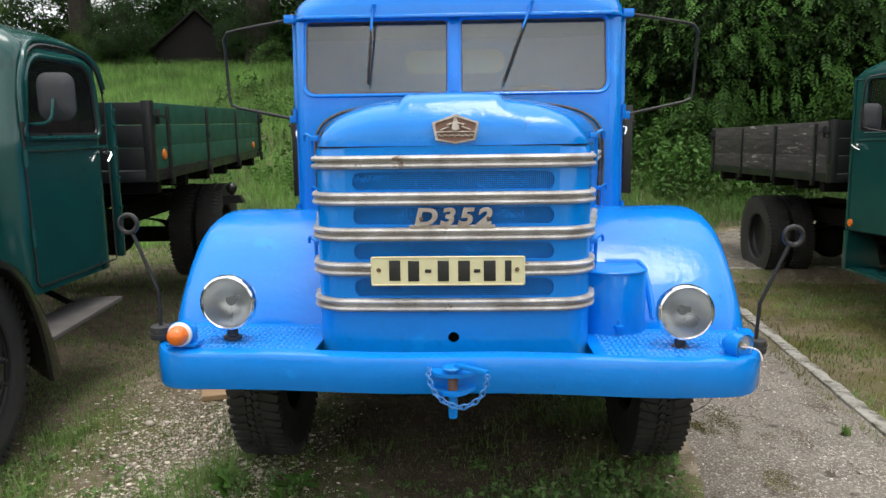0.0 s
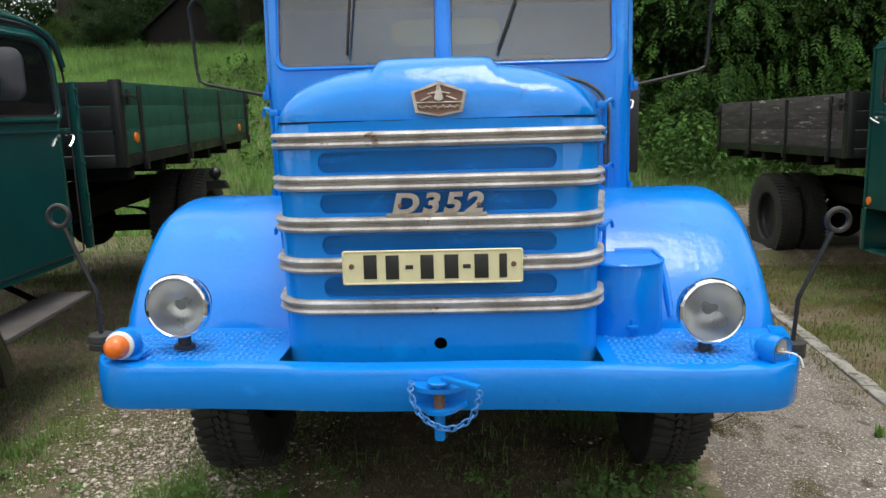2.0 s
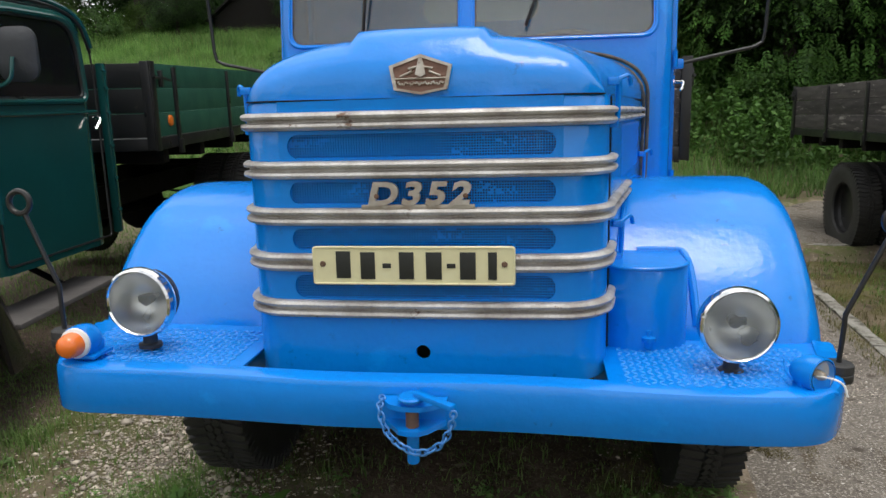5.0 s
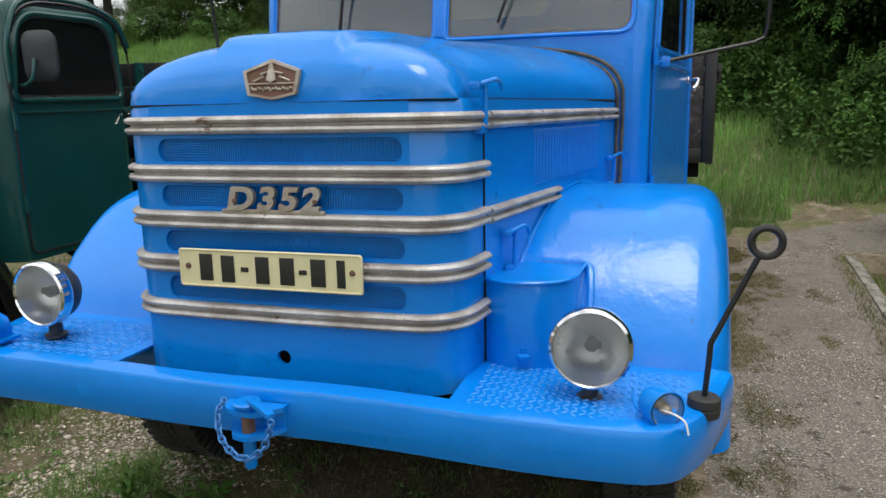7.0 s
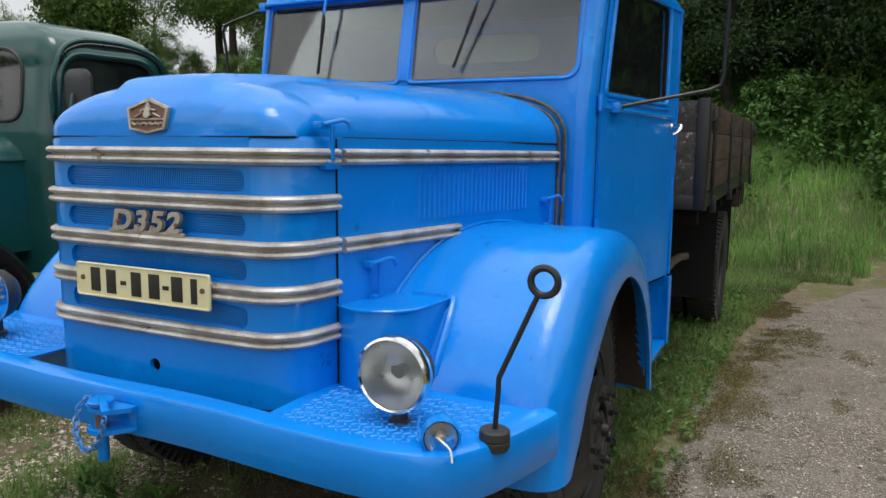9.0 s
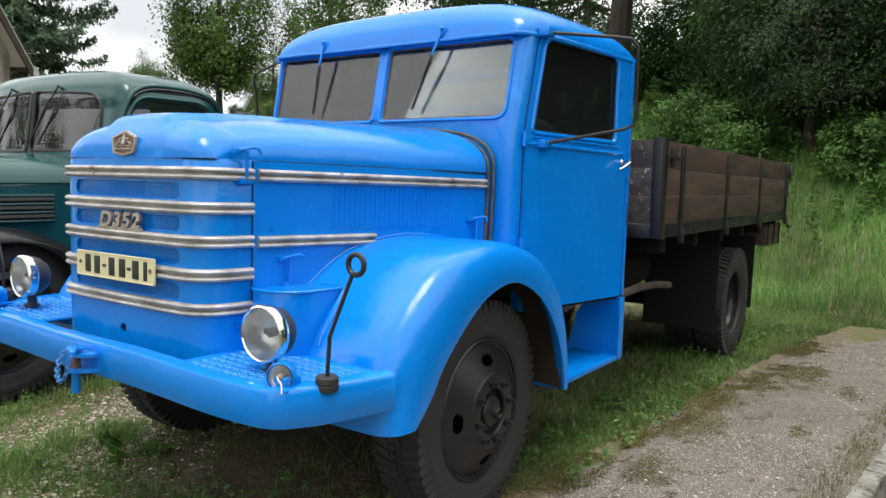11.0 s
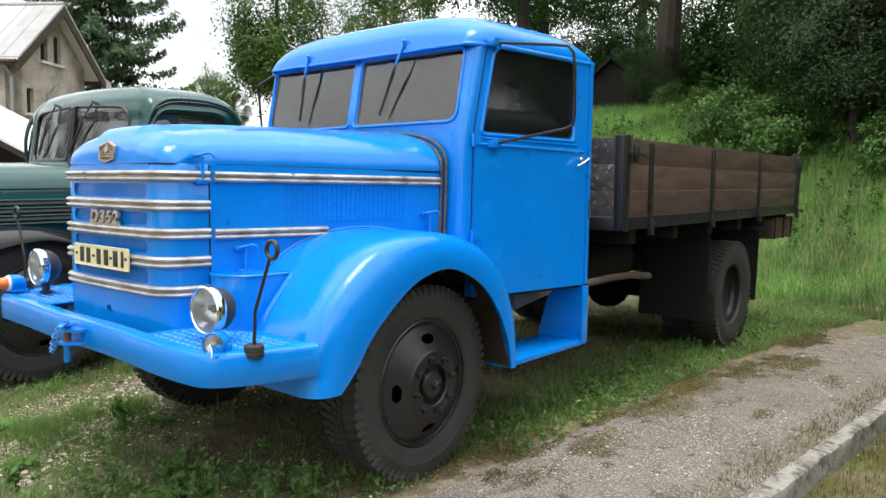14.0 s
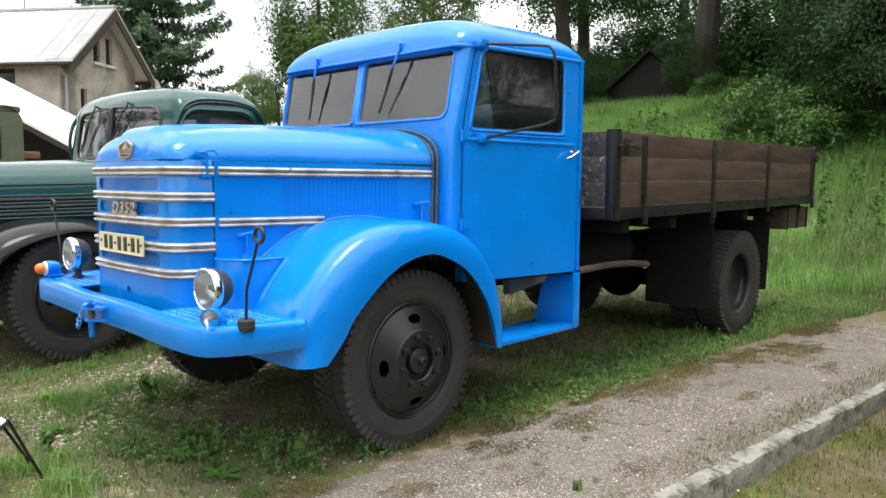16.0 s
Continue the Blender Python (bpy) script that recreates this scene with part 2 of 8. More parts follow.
def box(bm, x0, x1, y0, y1, z0, z1, bevel=0.0, m=None, seg=2):
    vs = bmesh.ops.create_cube(bm, size=1.0)["verts"]
    t = Matrix.Translation(((x0 + x1) / 2, (y0 + y1) / 2, (z0 + z1) / 2)) @ Matrix.Diagonal((abs(x1 - x0), abs(y1 - y0), abs(z1 - z0), 1))
    bmesh.ops.transform(bm, matrix=t, verts=vs)
    if bevel:
        es = list({e for v in vs for e in v.link_edges})
        vs = [v for v in bmesh.ops.bevel(bm, geom=es, offset=bevel, segments=seg, profile=0.6, affect="EDGES")["verts"]]
    if m is not None:
        bmesh.ops.transform(bm, matrix=m, verts=list({v for v in vs}))
    return vs


def rings(bm, loops, closed=True, caps=True, wrap=False):
    """Skins rows of points; closed: each row is a loop; wrap: the last row meets the first."""
    vs = [[bm.verts.new(p) for p in loop] for loop in loops]
    n = len(vs[0])
    rows = list(zip(vs, vs[1:])) + ([(vs[-1], vs[0])] if wrap else [])
    for a, b in rows:
        for i in range(n if closed else n - 1):
            j = (i + 1) % n
            bm.faces.new((a[i], a[j], b[j], b[i]))
    if caps and closed and not wrap:
        bm.faces.new(vs[0][::-1])
        bm.faces.new(vs[-1])
    return vs


def tube(bm, pts, r, seg=10, closed=False, caps=True):
    """A round bar along points; r: one radius, or one for each point."""
    pts = [Vector(p) for p in pts]
    n = len(pts)
    up, loops = None, []
    for i, p in enumerate(pts):
        a = pts[i - 1] if i or closed else p
        b = pts[(i + 1) % n] if i < n - 1 or closed else p
        d = (b - a).normalized()
        if up is None:
            up = d.orthogonal().normalized()
        up = (up - d * up.dot(d)).normalized()
        side = d.cross(up)
        rad = r[i] if isinstance(r, (list, tuple)) else r
        loops.append([p + rad * (math.cos(k) * up + math.sin(k) * side) for k in [2 * math.pi * q / seg for q in range(seg)]])
    return rings(bm, loops, True, caps and not closed, closed)


def lathe(bm, profile, m=Matrix(), seg=32, caps=False):
    """Turns a profile of (radius, height) round z, then places it by m."""
    loops = [[m @ Vector((r * math.cos(a), r * math.sin(a), h)) for a in [2 * math.pi * k / seg for k in range(seg)]] for r, h in profile]
    return rings(bm, loops, True, caps)


def rrect(u0, u1, v0, v1, r=0.03, n=6):
    """A rectangle with rounded corners, counter-clockwise from the lower left; r: one radius or four (bl, br, tr, tl)."""
    rs = r if isinstance(r, (list, tuple)) else [r] * 4
    out = []
    for (cu, cv, a0), q in zip(((u0, v0, 180), (u1, v0, 270), (u1, v1, 0), (u0, v1, 90)), rs):
        x, y = cu + (q if cu == u0 else -q), cv + (q if cv == v0 else -q)
        out += [(x + q * math.cos(radians(a0 + 90 * k / n)), y + q * math.sin(radians(a0 + 90 * k / n))) for k in range(n + 1)]
    return out


def rpoly(pts, r, n=5):
    """A polygon with its corners rounded; r: one radius or one for each corner."""
    out, c = [], len(pts)
    for i, p in enumerate(pts):
        p, a, b = Vector(p), Vector(pts[i - 1]), Vector(pts[(i + 1) % c])
        q = r[i] if isinstance(r, (list, tuple)) else r
        s, e = p + (a - p).normalized() * q, p + (b - p).normalized() * q
        out += [tuple((1 - t) ** 2 * s + 2 * t * (1 - t) * p + t * t * e) for t in [k / n for k in range(n + 1)]]
    return out


def plate(bm, outline, holes, put, depth):
    """A sheet with openings that go through it: 2D loops placed in space by put(u, v, w), w from 0 (face) to depth (back)."""
    def side(w):
        loops, edges = [], []
        for loop in [outline] + list(holes):
            vs = [bm.verts.new(put(u, v, w)) for u, v in loop]
            edges += [bm.edges.new((vs[i], vs[(i + 1) % len(vs)])) for i in range(len(vs))]
            loops.append(vs)
        bmesh.ops.triangle_fill(bm, use_beauty=True, edges=edges)
        return loops
    for a, b in zip(side(0.0), side(depth)):
        for i in range(len(a)):
            j = (i + 1) % len(a)
            bm.faces.new((a[i], a[j], b[j], b[i]))


def ball(bm, c, r, seg=16, rows=8, squash=(1, 1, 1)):
    vs = bmesh.ops.create_uvsphere(bm, u_segments=seg, v_segments=rows, radius=r)["verts"]
    bmesh.ops.transform(bm, matrix=Matrix.Translation(c) @ Matrix.Diagonal((*squash, 1)), verts=vs)


def smooth_line(pts, n=6):
    """A soft curve through points (Catmull-Rom)."""
    pts = [Vector(p) for p in pts]
    ext = [2 * pts[0] - pts[1]] + pts + [2 * pts[-1] - pts[-2]]
    out = []
    for i in range(1, len(ext) - 2):
        a, b, c, d = ext[i - 1:i + 3]
        for k in range(n):
            t = k / n
            out.append(0.5 * ((2 * b) + (c - a) * t + (2 * a - 5 * b + 4 * c - d) * t * t + (3 * b - 3 * c + d - a) * t ** 3))
    return out + [pts[-1]]


ALONG_X = Matrix.Rotation(radians(90), 4, "Y")     # lathe axis z -> x
ALONG_Y = Matrix.Rotation(radians(90), 4, "X")     # lathe axis z -> -y


# ---- wheels ----
WHEEL_MESHES = {}


def wheel_meshes(R, paint):
    """Tyre, disc, hub and nut, built round the x axis with the outer face towards +x."""
    key = (R, paint.name)
    if key in WHEEL_MESHES:
        return WHEEL_MESHES[key]
    made = {}

    def keep(name, bm, mat):
        ob = part(name, bm, mat)
        made[name] = ob.data
        bpy.data.objects.remove(ob)

    w, k = 0.115, R / 0.49
    bm = bmesh.new()
    prof = [(0.265 * k, -0.075), (0.275 * k, -0.095), (0.36 * k, -0.118), (0.43 * k, -w), (0.466 * k, -0.105), (0.474 * k, -0.09), (0.476 * k, 0),
            (0.474 * k, 0.09), (0.466 * k, 0.105), (0.43 * k, w), (0.40 * k, 0.1195), (0.395 * k, 0.117), (0.36 * k, 0.118), (0.335 * k, 0.112),
            (0.322 * k, 0.106), (0.312 * k, 0.095), (0.265 * k, 0.075)]
    lathe(bm, prof, ALONG_X, 64)
    keep("tyre", bm, RUBBER)
    bm = bmesh.new()
    for i in range(64):                                # shoulder lugs on both sides
        for s in (-1, 1):
            a = 2 * math.pi * (i + (0.5 if s > 0 else 0)) / 64
            m = Matrix.Rotation(a, 4, "X") @ Matrix.Translation((s * 0.073, 0, 0.473 * k)) @ Matrix.Rotation(radians(s * 14), 4, "Z")
            box(bm, -0.040, 0.040, -0.0135, 0.0135, -0.045, 0.012 * k, m=m)
    for i in range(80):                                # centre rib blocks
        a = 2 * math.pi * i / 80
        for x in (-0.014, 0.014):
            m = Matrix.Rotation(a + x, 4, "X") @ Matrix.Translation((x, 0, 0.473 * k)) @ Matrix.Rotation(radians(25 if x > 0 else -25), 4, "Z")
            box(bm, -0.011, 0.011, -0.015, 0.015, -0.02, 0.015 * k, m=m)
    keep("tread", bm, RUBBER)
    bm = bmesh.new()
    n = 64
    # cone-shaped disc with oval hand holes, raised bolt ring, and the rim flange with its lock ring
    cols, bands = 112, 14
    grid = [[Vector((0.155 - 0.060 * q / bands, (0.172 + 0.116 * q / bands) * k * math.cos(2 * math.pi * i / cols), (0.172 + 0.116 * q / bands) * k * math.sin(2 * math.pi * i / cols)))
             for i in range(cols)] for q in range(bands + 1)]
    def in_hole(p):
        """Distance from the nearest hand hole's middle (1 at its edge) and that middle."""
        a = math.pi / 2 * round((math.atan2(p.z, p.y) - 0.03) / (math.pi / 2)) + 0.03
        u, v = p.y * math.cos(a) + p.z * math.sin(a) - 0.226 * k, p.z * math.cos(a) - p.y * math.sin(a)
        return math.hypot(u / (0.024 * k), v / (0.044 * k)), Vector((p.x, 0.226 * k * math.cos(a), 0.226 * k * math.sin(a)))
    cells = [(q, i) for q in range(bands) for i in range(cols)]
    gone = {(q, i) for q, i in cells if in_hole((grid[q][i] + grid[q + 1][(i + 1) % cols]) / 2)[0] < 1}
    edge = {(q + a, (i + b) % cols) for q, i in gone for a in (0, 1) for b in (0, 1)} & {(q + a, (i + b) % cols) for q, i in cells if (q, i) not in gone for a in (0, 1) for b in (0, 1)}
    for q, i in edge:
        d, c = in_hole(grid[q][i])
        grid[q][i] = c + (grid[q][i] - c) / d
    vs = [[bm.verts.new(p) for p in row] for row in grid]
    for q, i in cells:
        if (q, i) not in gone:
            j = (i + 1) % cols
            bm.faces.new((vs[q][i], vs[q][j], vs[q + 1][j], vs[q + 1][i]))
    lathe(bm, [(0.173 * k, 0.154), (0.166 * k, 0.161), (0.156 * k, 0.163), (0.108 * k, 0.163), (0.102 * k, 0.158), (0.098 * k, 0.125), (0.05 * k, 0.118), (0.0005, 0.118)], ALONG_X, n)
    lathe(bm, [(0.287 * k, 0.075), (0.290 * k, 0.098), (0.296 * k, 0.101), (0.299 * k, 0.096), (0.303 * k, 0.098), (0.306 * k, 0.108), (0.314 * k, 0.112), (0.320 * k, 0.106), (0.310 * k, 0.07), (0.29 * k, -0.08), (0.274 * k, -0.08), (0.270 * k, 0.03)], ALONG_X, n)
    lathe(bm, [(0.268 * k, -0.03), (0.26 * k, 0.0), (0.0005, 0.002)], ALONG_X, 40)
    keep("rim", bm, paint)
    bm = bmesh.new()
    lathe(bm, [(0.070, 0.116), (0.068, 0.150), (0.062, 0.160), (0.048, 0.166), (0.026, 0.170), (0.023, 0.192), (0.018, 0.196), (0.015, 0.186), (0.0005, 0.186)], ALONG_X, 28)
    keep("hub", bm, paint)
    bm = bmesh.new()
    lathe(bm, [(0.020, 0.0), (0.020, 0.018), (0.011, 0.022), (0.011, 0.036), (0.0005, 0.037)], ALONG_X, 6)
    keep("nut", bm, paint)
    WHEEL_MESHES[key] = made
    return made


def add_wheel(parent, x, y, z, side, R=0.49, paint=None, nuts=True):
    """side: +1 with the outer face towards +x."""
    ms = wheel_meshes(R, paint or BLACK)
    wheel = new("wheel")
    wheel.parent = parent
    wheel.matrix_basis = Matrix.Translation((x, y, z)) @ Matrix.Rotation(0.0 if side > 0 else math.pi, 4, "Z")
    for name in ("tyre", "rim", "hub"):
        shared(name, ms[name], Matrix(), wheel)
    tagged(shared("tread", ms["tread"], Matrix(), wheel), "", "", "", "stuff")
    if nuts:
        for i in range(8):
            a = 2 * math.pi * i / 8 + 0.2
            shared("nut", ms["nut"], Matrix.Translation((0.162, 0.133 * R / 0.49 * math.cos(a), 0.133 * R / 0.49 * math.sin(a))), wheel)
    return wheel


# ---- the bonneted truck: nose at y = 0, bed towards +y, standing on z = 0 ----
def cab_x(y):
    """Half width of the cab, which narrows towards the bonnet."""
    return 0.853 + 0.17 * (y - 1.65)


def lean(z):
    return max(0.0, z - 1.70) * 0.19


def nose_plan(off=0.0, y_end=0.455):
    """Half plan of the grille shell from the middle round the corner to the side."""
    pts = [(0.0, 0.197 - off), (0.20, 0.199 - off), (0.36, 0.205 - off)]
    c, r = Vector((0.36, 0.335)), 0.13
    for k in range(1, 9):
        a = radians(90 * k / 8 * 0.93)
        pts.append((c.x + (r * 0.93 + off) * math.sin(a), c.y - (r + off) * math.cos(a)))
    pts.append((0.493 + off, y_end))
    return pts


def full_plan(off=0.0, y_end=0.405):
    half = nose_plan(off, y_end)
    return [(-x, y) for x, y in half[:0:-1]] + half


def moulding(bm, path, z0, z1, normal_out, depth=0.02):
    """A double-ribbed strip along plan points, from z0 to z1."""
    h = z1 - z0
    prof = [(0.0, 0.0), (0.5, 0.02), (0.85, 0.10), (1.0, 0.22), (0.85, 0.36), (0.15, 0.45), (0.15, 0.55), (0.85, 0.64), (1.0, 0.78), (0.85, 0.90), (0.5, 0.98), (0.0, 1.0)]
    loops = []
    for (x, y), (nx, ny) in zip(path, normal_out):
        loops.append([Vector((x + nx * d * depth, y + ny * d * depth, z0 + h * t)) for d, t in prof])
    rings(bm, loops, True, True)


def plan_normals(path):
    out = []
    for i in range(len(path)):
        a, b = Vector(path[max(0, i - 1)]), Vector(path[min(len(path) - 1, i + 1)])
        d = (b - a).normalized()
        out.append((d.y, -d.x))
    return out


def build_truck(at, paint, boards, label, group, detail, stripe=ALU, bed_paint=None, front_boards=None):
    truck = thing("flatbed_truck", label, "truck", group, at=at)
    bed_paint = bed_paint or DARK
    P = lambda name, bm, mat=paint, parent=truck, lab="", angle=35: part(name, bm, mat, parent, lab, angle)

    # grille shell: front panel with four rounded openings, and the rounded corners
    slots = [(1.357, 1.417), (1.240, 1.298), (1.120, 1.177), (0.992, 1.054)]
    bm = bmesh.new()
    front_y = lambda x: 0.197 + 0.008 * (abs(x) / 0.36) ** 2
    plate(bm, [(-0.36, 0.775), (-0.18, 0.775), (0, 0.775), (0.18, 0.775), (0.36, 0.775), (0.36, 1.505), (0.18, 1.505), (0, 1.505), (-0.18, 1.505), (-0.36, 1.505)],
          [rrect(-0.338, 0.342, a, b, 0.028) for a, b in slots]
          + [[(0.0 + 0.0195 * math.cos(k), 0.849 + 0.0195 * math.sin(k)) for k in [2 * math.pi * i / 20 for i in range(20)]]],
          lambda u, v, w: Vector((u, front_y(u) + w, v)), 0.012)
    half = nose_plan(0.0)[2:]
    for s in (-1, 1):
        rings(bm, [[Vector((s * x, y, 0.775)), Vector((s * x, y, 0.80)), Vector((s * x, y, 1.2)), Vector((s * x, y, 1.49)), Vector((s * x * 0.985, y + 0.006, 1.505))] for x, y in half], False, False)
    shell = P("grille_shell", bm)
    for a, b in slots:
        bm = bmesh.new()
        step = 0.0068
        for i in range(int(0.68 / step)):
            x = -0.338 + i * step
            box(bm, x, x + 0.0027, front_y(x) + 0.0135, front_y(x) + 0.0165, a, b)
            for j in range(int((b - a) / step) + 1):
                clog = noise.noise((x * 9, a * 40 + j * 0.25, 2)) + 0.9 * noise.noise((x * 130, a * 90 + j * 1.7, 6))
                if clog > 0.50:                        # cell closed by paint
                    z, y = a + j * step, front_y(x) + 0.0150 + 0.0012 * noise.noise((i, j, a))
                    bm.faces.new([bm.verts.new(p) for p in ((x, y, z), (x + step, y, z), (x + step, y, min(b, z + step)), (x, y, min(b, z + step)))])
        for i in range(int((b - a) / step) + 1):
            z = a + i * step
            box(bm, -0.338, 0.342, 0.2125, 0.2155, z, z + 0.0027)
        P("grille_mesh", bm, paint, shell, "woven wire mesh painted with the body")
    bm = bmesh.new()
    box(bm, -0.42, 0.42, 0.30, 0.34, 0.79, 1.48)
    P("radiator", bm, DARK)

    # ribbed bright mouldings round the nose
    for z0, z1 in ((1.428, 1.474), (1.305, 1.351), (1.185, 1.231), (1.064, 1.112), (0.941, 0.987)):
        path = full_plan(0.0)
        bm = bmesh.new()
        moulding(bm, path, z0, z1, plan_normals(path))
        P("moulding", bm, stripe, lab="weathered aluminium moulding with rust marks" if detail else "")

    # bonnet lid with a raised centre and a rounded brow
    def bonnet_section(y, w, zt, zb, rise):
        pts = []
        for k in range(81):
            q = -1 + 2 * k / 80
            c = math.copysign(abs(math.sin(q * math.pi / 2)) ** 0.8, q)
            z = zb + (zt - zb) * max(0.0, 1 - abs(c) ** 2.7) ** (1 / 2.5)
            x = w * c
            t = max(0.0, min(1.0, (0.182 - abs(x)) / 0.015))
            pts.append(Vector((x, y, z + rise * t)))
        return pts
    def brow_edge(x):
        ax = abs(x)
        if ax < 0.36:
            return 0.199 + 0.006 * (ax / 0.36) ** 2
        return 0.335 - 0.13 * math.sqrt(max(0.0, 1 - min(1.0, (ax - 0.36) / 0.121) ** 2))
    rows = []
    crest = bonnet_section(0.403, 0.462, 1.666, 1.503, 0.0)
    for k in range(15):
        q = radians(90 * k / 14)
        lift, run = math.sin(q) ** 0.74, 1 - max(0.0, math.cos(q)) ** 0.80
        step = max(0.0, min(1.0, (k - 5) / 5))
        rows.append([Vector((p.x, brow_edge(p.x) + 0.003 + (0.403 - brow_edge(p.x) - 0.003) * run, 1.503 + (p.z - 1.503) * lift
                             + 0.022 * step * step * (3 - 2 * step) * max(0.0, min(1.0, (0.182 - abs(p.x)) / 0.015)))) for p in crest])
    for k in range(1, 15):
        t = k / 14
        y = 0.403 + 1.247 * t
        rows.append(bonnet_section(y, 0.462 + 0.273 * t, 1.666 + 0.077 * t ** 0.7, 1.503, 0.022 * (1 - t) ** 1.4))
    if detail:                                         # knocks in the brow beside the emblem
        for c, wide, deep in ((Vector((0.26, 0.27, 1.59)), 0.05, 0.013), (Vector((0.22, 0.22, 1.535)), 0.022, 0.012), (Vector((0.42, 0.29, 1.535)), 0.030, 0.014), (Vector((0.38, 0.40, 1.60)), 0.04, 0.007), (Vector((-0.36, 0.25, 1.54)), 0.035, 0.010)):
            for row in rows:
                for p in row:
                    p += Vector((-0.3 * math.copysign(1, c.x), 0.6, -0.74)) * deep * math.exp(-((p - c).length / wide) ** 2)
    bm = bmesh.new()
    rings(bm, rows, False, False)
    P("bonnet_lid", bm, angle=50)
    bm = bmesh.new()
    tube(bm, [(x, brow_edge(x) + 0.0005, 1.5025) for x in [-0.462 + 0.0231 * k for k in range(41)]], 0.0022, 6)
    for s in (-1, 1):
        tube(bm, [(s * 0.475, 0.42, 1.502), (s * 0.735, 1.65, 1.502)], 0.005, 6)
    P("bonnet_seam", bm, DARK)
    # bonnet sides with louvres and bright strips
    def hood_side(s, y, z, off=0.0):
        x = 0.50 + 0.197 * (y - 0.46)
        return Vector((s * (x + off * 0.98), y - off * 0.19, z))
    for s in (-1, 1):
        bm = bmesh.new()
        rings(bm, [[hood_side(s, y, zb), hood_side(s, y, 1.503), hood_side(s, y, 1.503, -0.02), hood_side(s, y, zb, -0.02)] for y, zb in ((0.407, 0.72), (0.62, 0.72), (0.70, 1.04), (0.86, 1.14), (1.05, 1.185), (1.20, 1.195), (1.40, 1.165), (1.54, 1.125), (1.65, 1.05))], True, True)
        panel = P("bonnet_side", bm)
        bm = bmesh.new()
        for z0, z1, y0, y1 in ((1.428, 1.474, 0.428, 1.645), (1.180, 1.226, 0.428, 0.975)):
            path = [(hood_side(s, y, 0).x, y) for y in (y0, (y0 + y1) / 2, y1)]
            nn = [(s * 0.98, -0.19)] * 3
            moulding(bm, path, z0, z1, nn, 0.02)
        P("side_moulding", bm, stripe)
        for i in range(26):
            y = 0.77 + 0.026 * i
            bm = bmesh.new()
            loops = []
            for z, o in ((1.250, 0.0002), (1.254, 0.0045), (1.262, 0.0038), (1.392, 0.0045), (1.404, 0.0085), (1.412, 0.0085), (1.418, 0.0005)):
                loops.append([hood_side(s, y - 0.007, z, -0.002), hood_side(s, y - 0.004, z, o), hood_side(s, y + 0.004, z, o), hood_side(s, y + 0.008, z, -0.002)])
            rings(bm, loops, True, True)
            P("louvre", bm, paint, panel)
        bm = bmesh.new()
        tube(bm, [hood_side(s, 0.408, 0.80, 0.001), hood_side(s, 0.408, 1.50, 0.001)], 0.0028, 6)
        tube(bm, [hood_side(s, 0.415, 1.02, 0.003), hood_side(s, 0.80, 1.02, 0.003)], 0.005, 6)
        P("panel_seam", bm, DARK)
        # latches: an upright rod with a curled hook, and a lower one
        for y, z in ((0.372, 1.525), (0.56, 1.13), (1.575, 1.27)):
            bm = bmesh.new()
            f = lambda dy, zz, o: hood_side(s, y + dy, zz, o)
            tube(bm, [f(0, z - 0.085, 0.022), f(0, z + 0.01, 0.024)], 0.007, 8)
            tube(bm, smooth_line([f(-0.035, z + 0.012, 0.02), f(0, z + 0.02, 0.032), f(0.02, z + 0.025, 0.042), f(0.035, z + 0.018, 0.048), f(0.042, z + 0.0, 0.05)], 4), 0.006, 8)
            box(bm, -0.012, 0.012, -0.03, 0.03, -0.012, 0.012, 0.004, Matrix.Translation(f(0, z - 0.095, 0.010)))
            box(bm, -0.014, 0.014, -0.02, 0.02, -0.01, 0.01, 0.004, Matrix.Translation(f(-0.03, z + 0.01, 0.012)))
            P("latch", bm)

    # front wings: a broad sheet over the wheel with a rolled outer shoulder
    rim_line = [(0.575, 0.585), (0.665, 0.68), (0.745, 0.79), (0.905, 0.93), (1.065, 1.02), (1.27, 1.05), (1.50, 0.965), (1.665, 0.81), (1.765, 0.63), (1.805, 0.47)]
    crown = [(0.447, 0.585), (0.458, 0.72), (0.505, 0.86), (0.645, 1.025), (0.86, 1.165), (1.18, 1.215), (1.54, 1.145), (1.77, 0.965), (1.865, 0.72), (1.875, 0.47)]
    rl, cl = smooth_line([(0, *p) for p in rim_line], 5), smooth_line([(0, *p) for p in crown], 5)
    for s in (-1, 1):
        loops = []
        for r, c in zip(rl, cl):
            out = [Vector((s * x, c.y, c.z)) for x in (0.46, 0.7, 0.9, 0.985)]
            for k in range(1, 11):
                a = radians(9 * k)
                sx, cz = math.sin(a) ** 0.62, max(0.0, math.cos(a)) ** 0.72
                out.append(Vector((s * (0.985 + 0.150 * sx), r.y + (c.y - r.y) * cz, r.z + (c.z - r.z) * cz)))
            n = (c - r).normalized()
            out += [Vector((s * 1.133, r.y - 0.012 * n.y, r.z - 0.012 * n.z)), Vector((s * 1.11, r.y - 0.006 * n.y, r.z - 0.006 * n.z))]
            back = [Vector((s * x, c.y - 0.03 * n.y, c.z - 0.03 * n.z)) for x in (0.985, 0.7, 0.46)]
            loops.append(out + back)
        bm = bmesh.new()
        rings(bm, loops, True, True)
        wing = P("front_wing", bm, angle=60)
        bm = bmesh.new()                               # dark seam bead where wing meets bonnet
        tube(bm, [Vector((s * (0.505 + 0.197 * (c.y - 0.46)), c.y, c.z + 0.004)) for c in cl[12:34]], 0.007, 6)
        P("wing_bead", bm, paint, wing)
        bm = bmesh.new()                               # bare underside
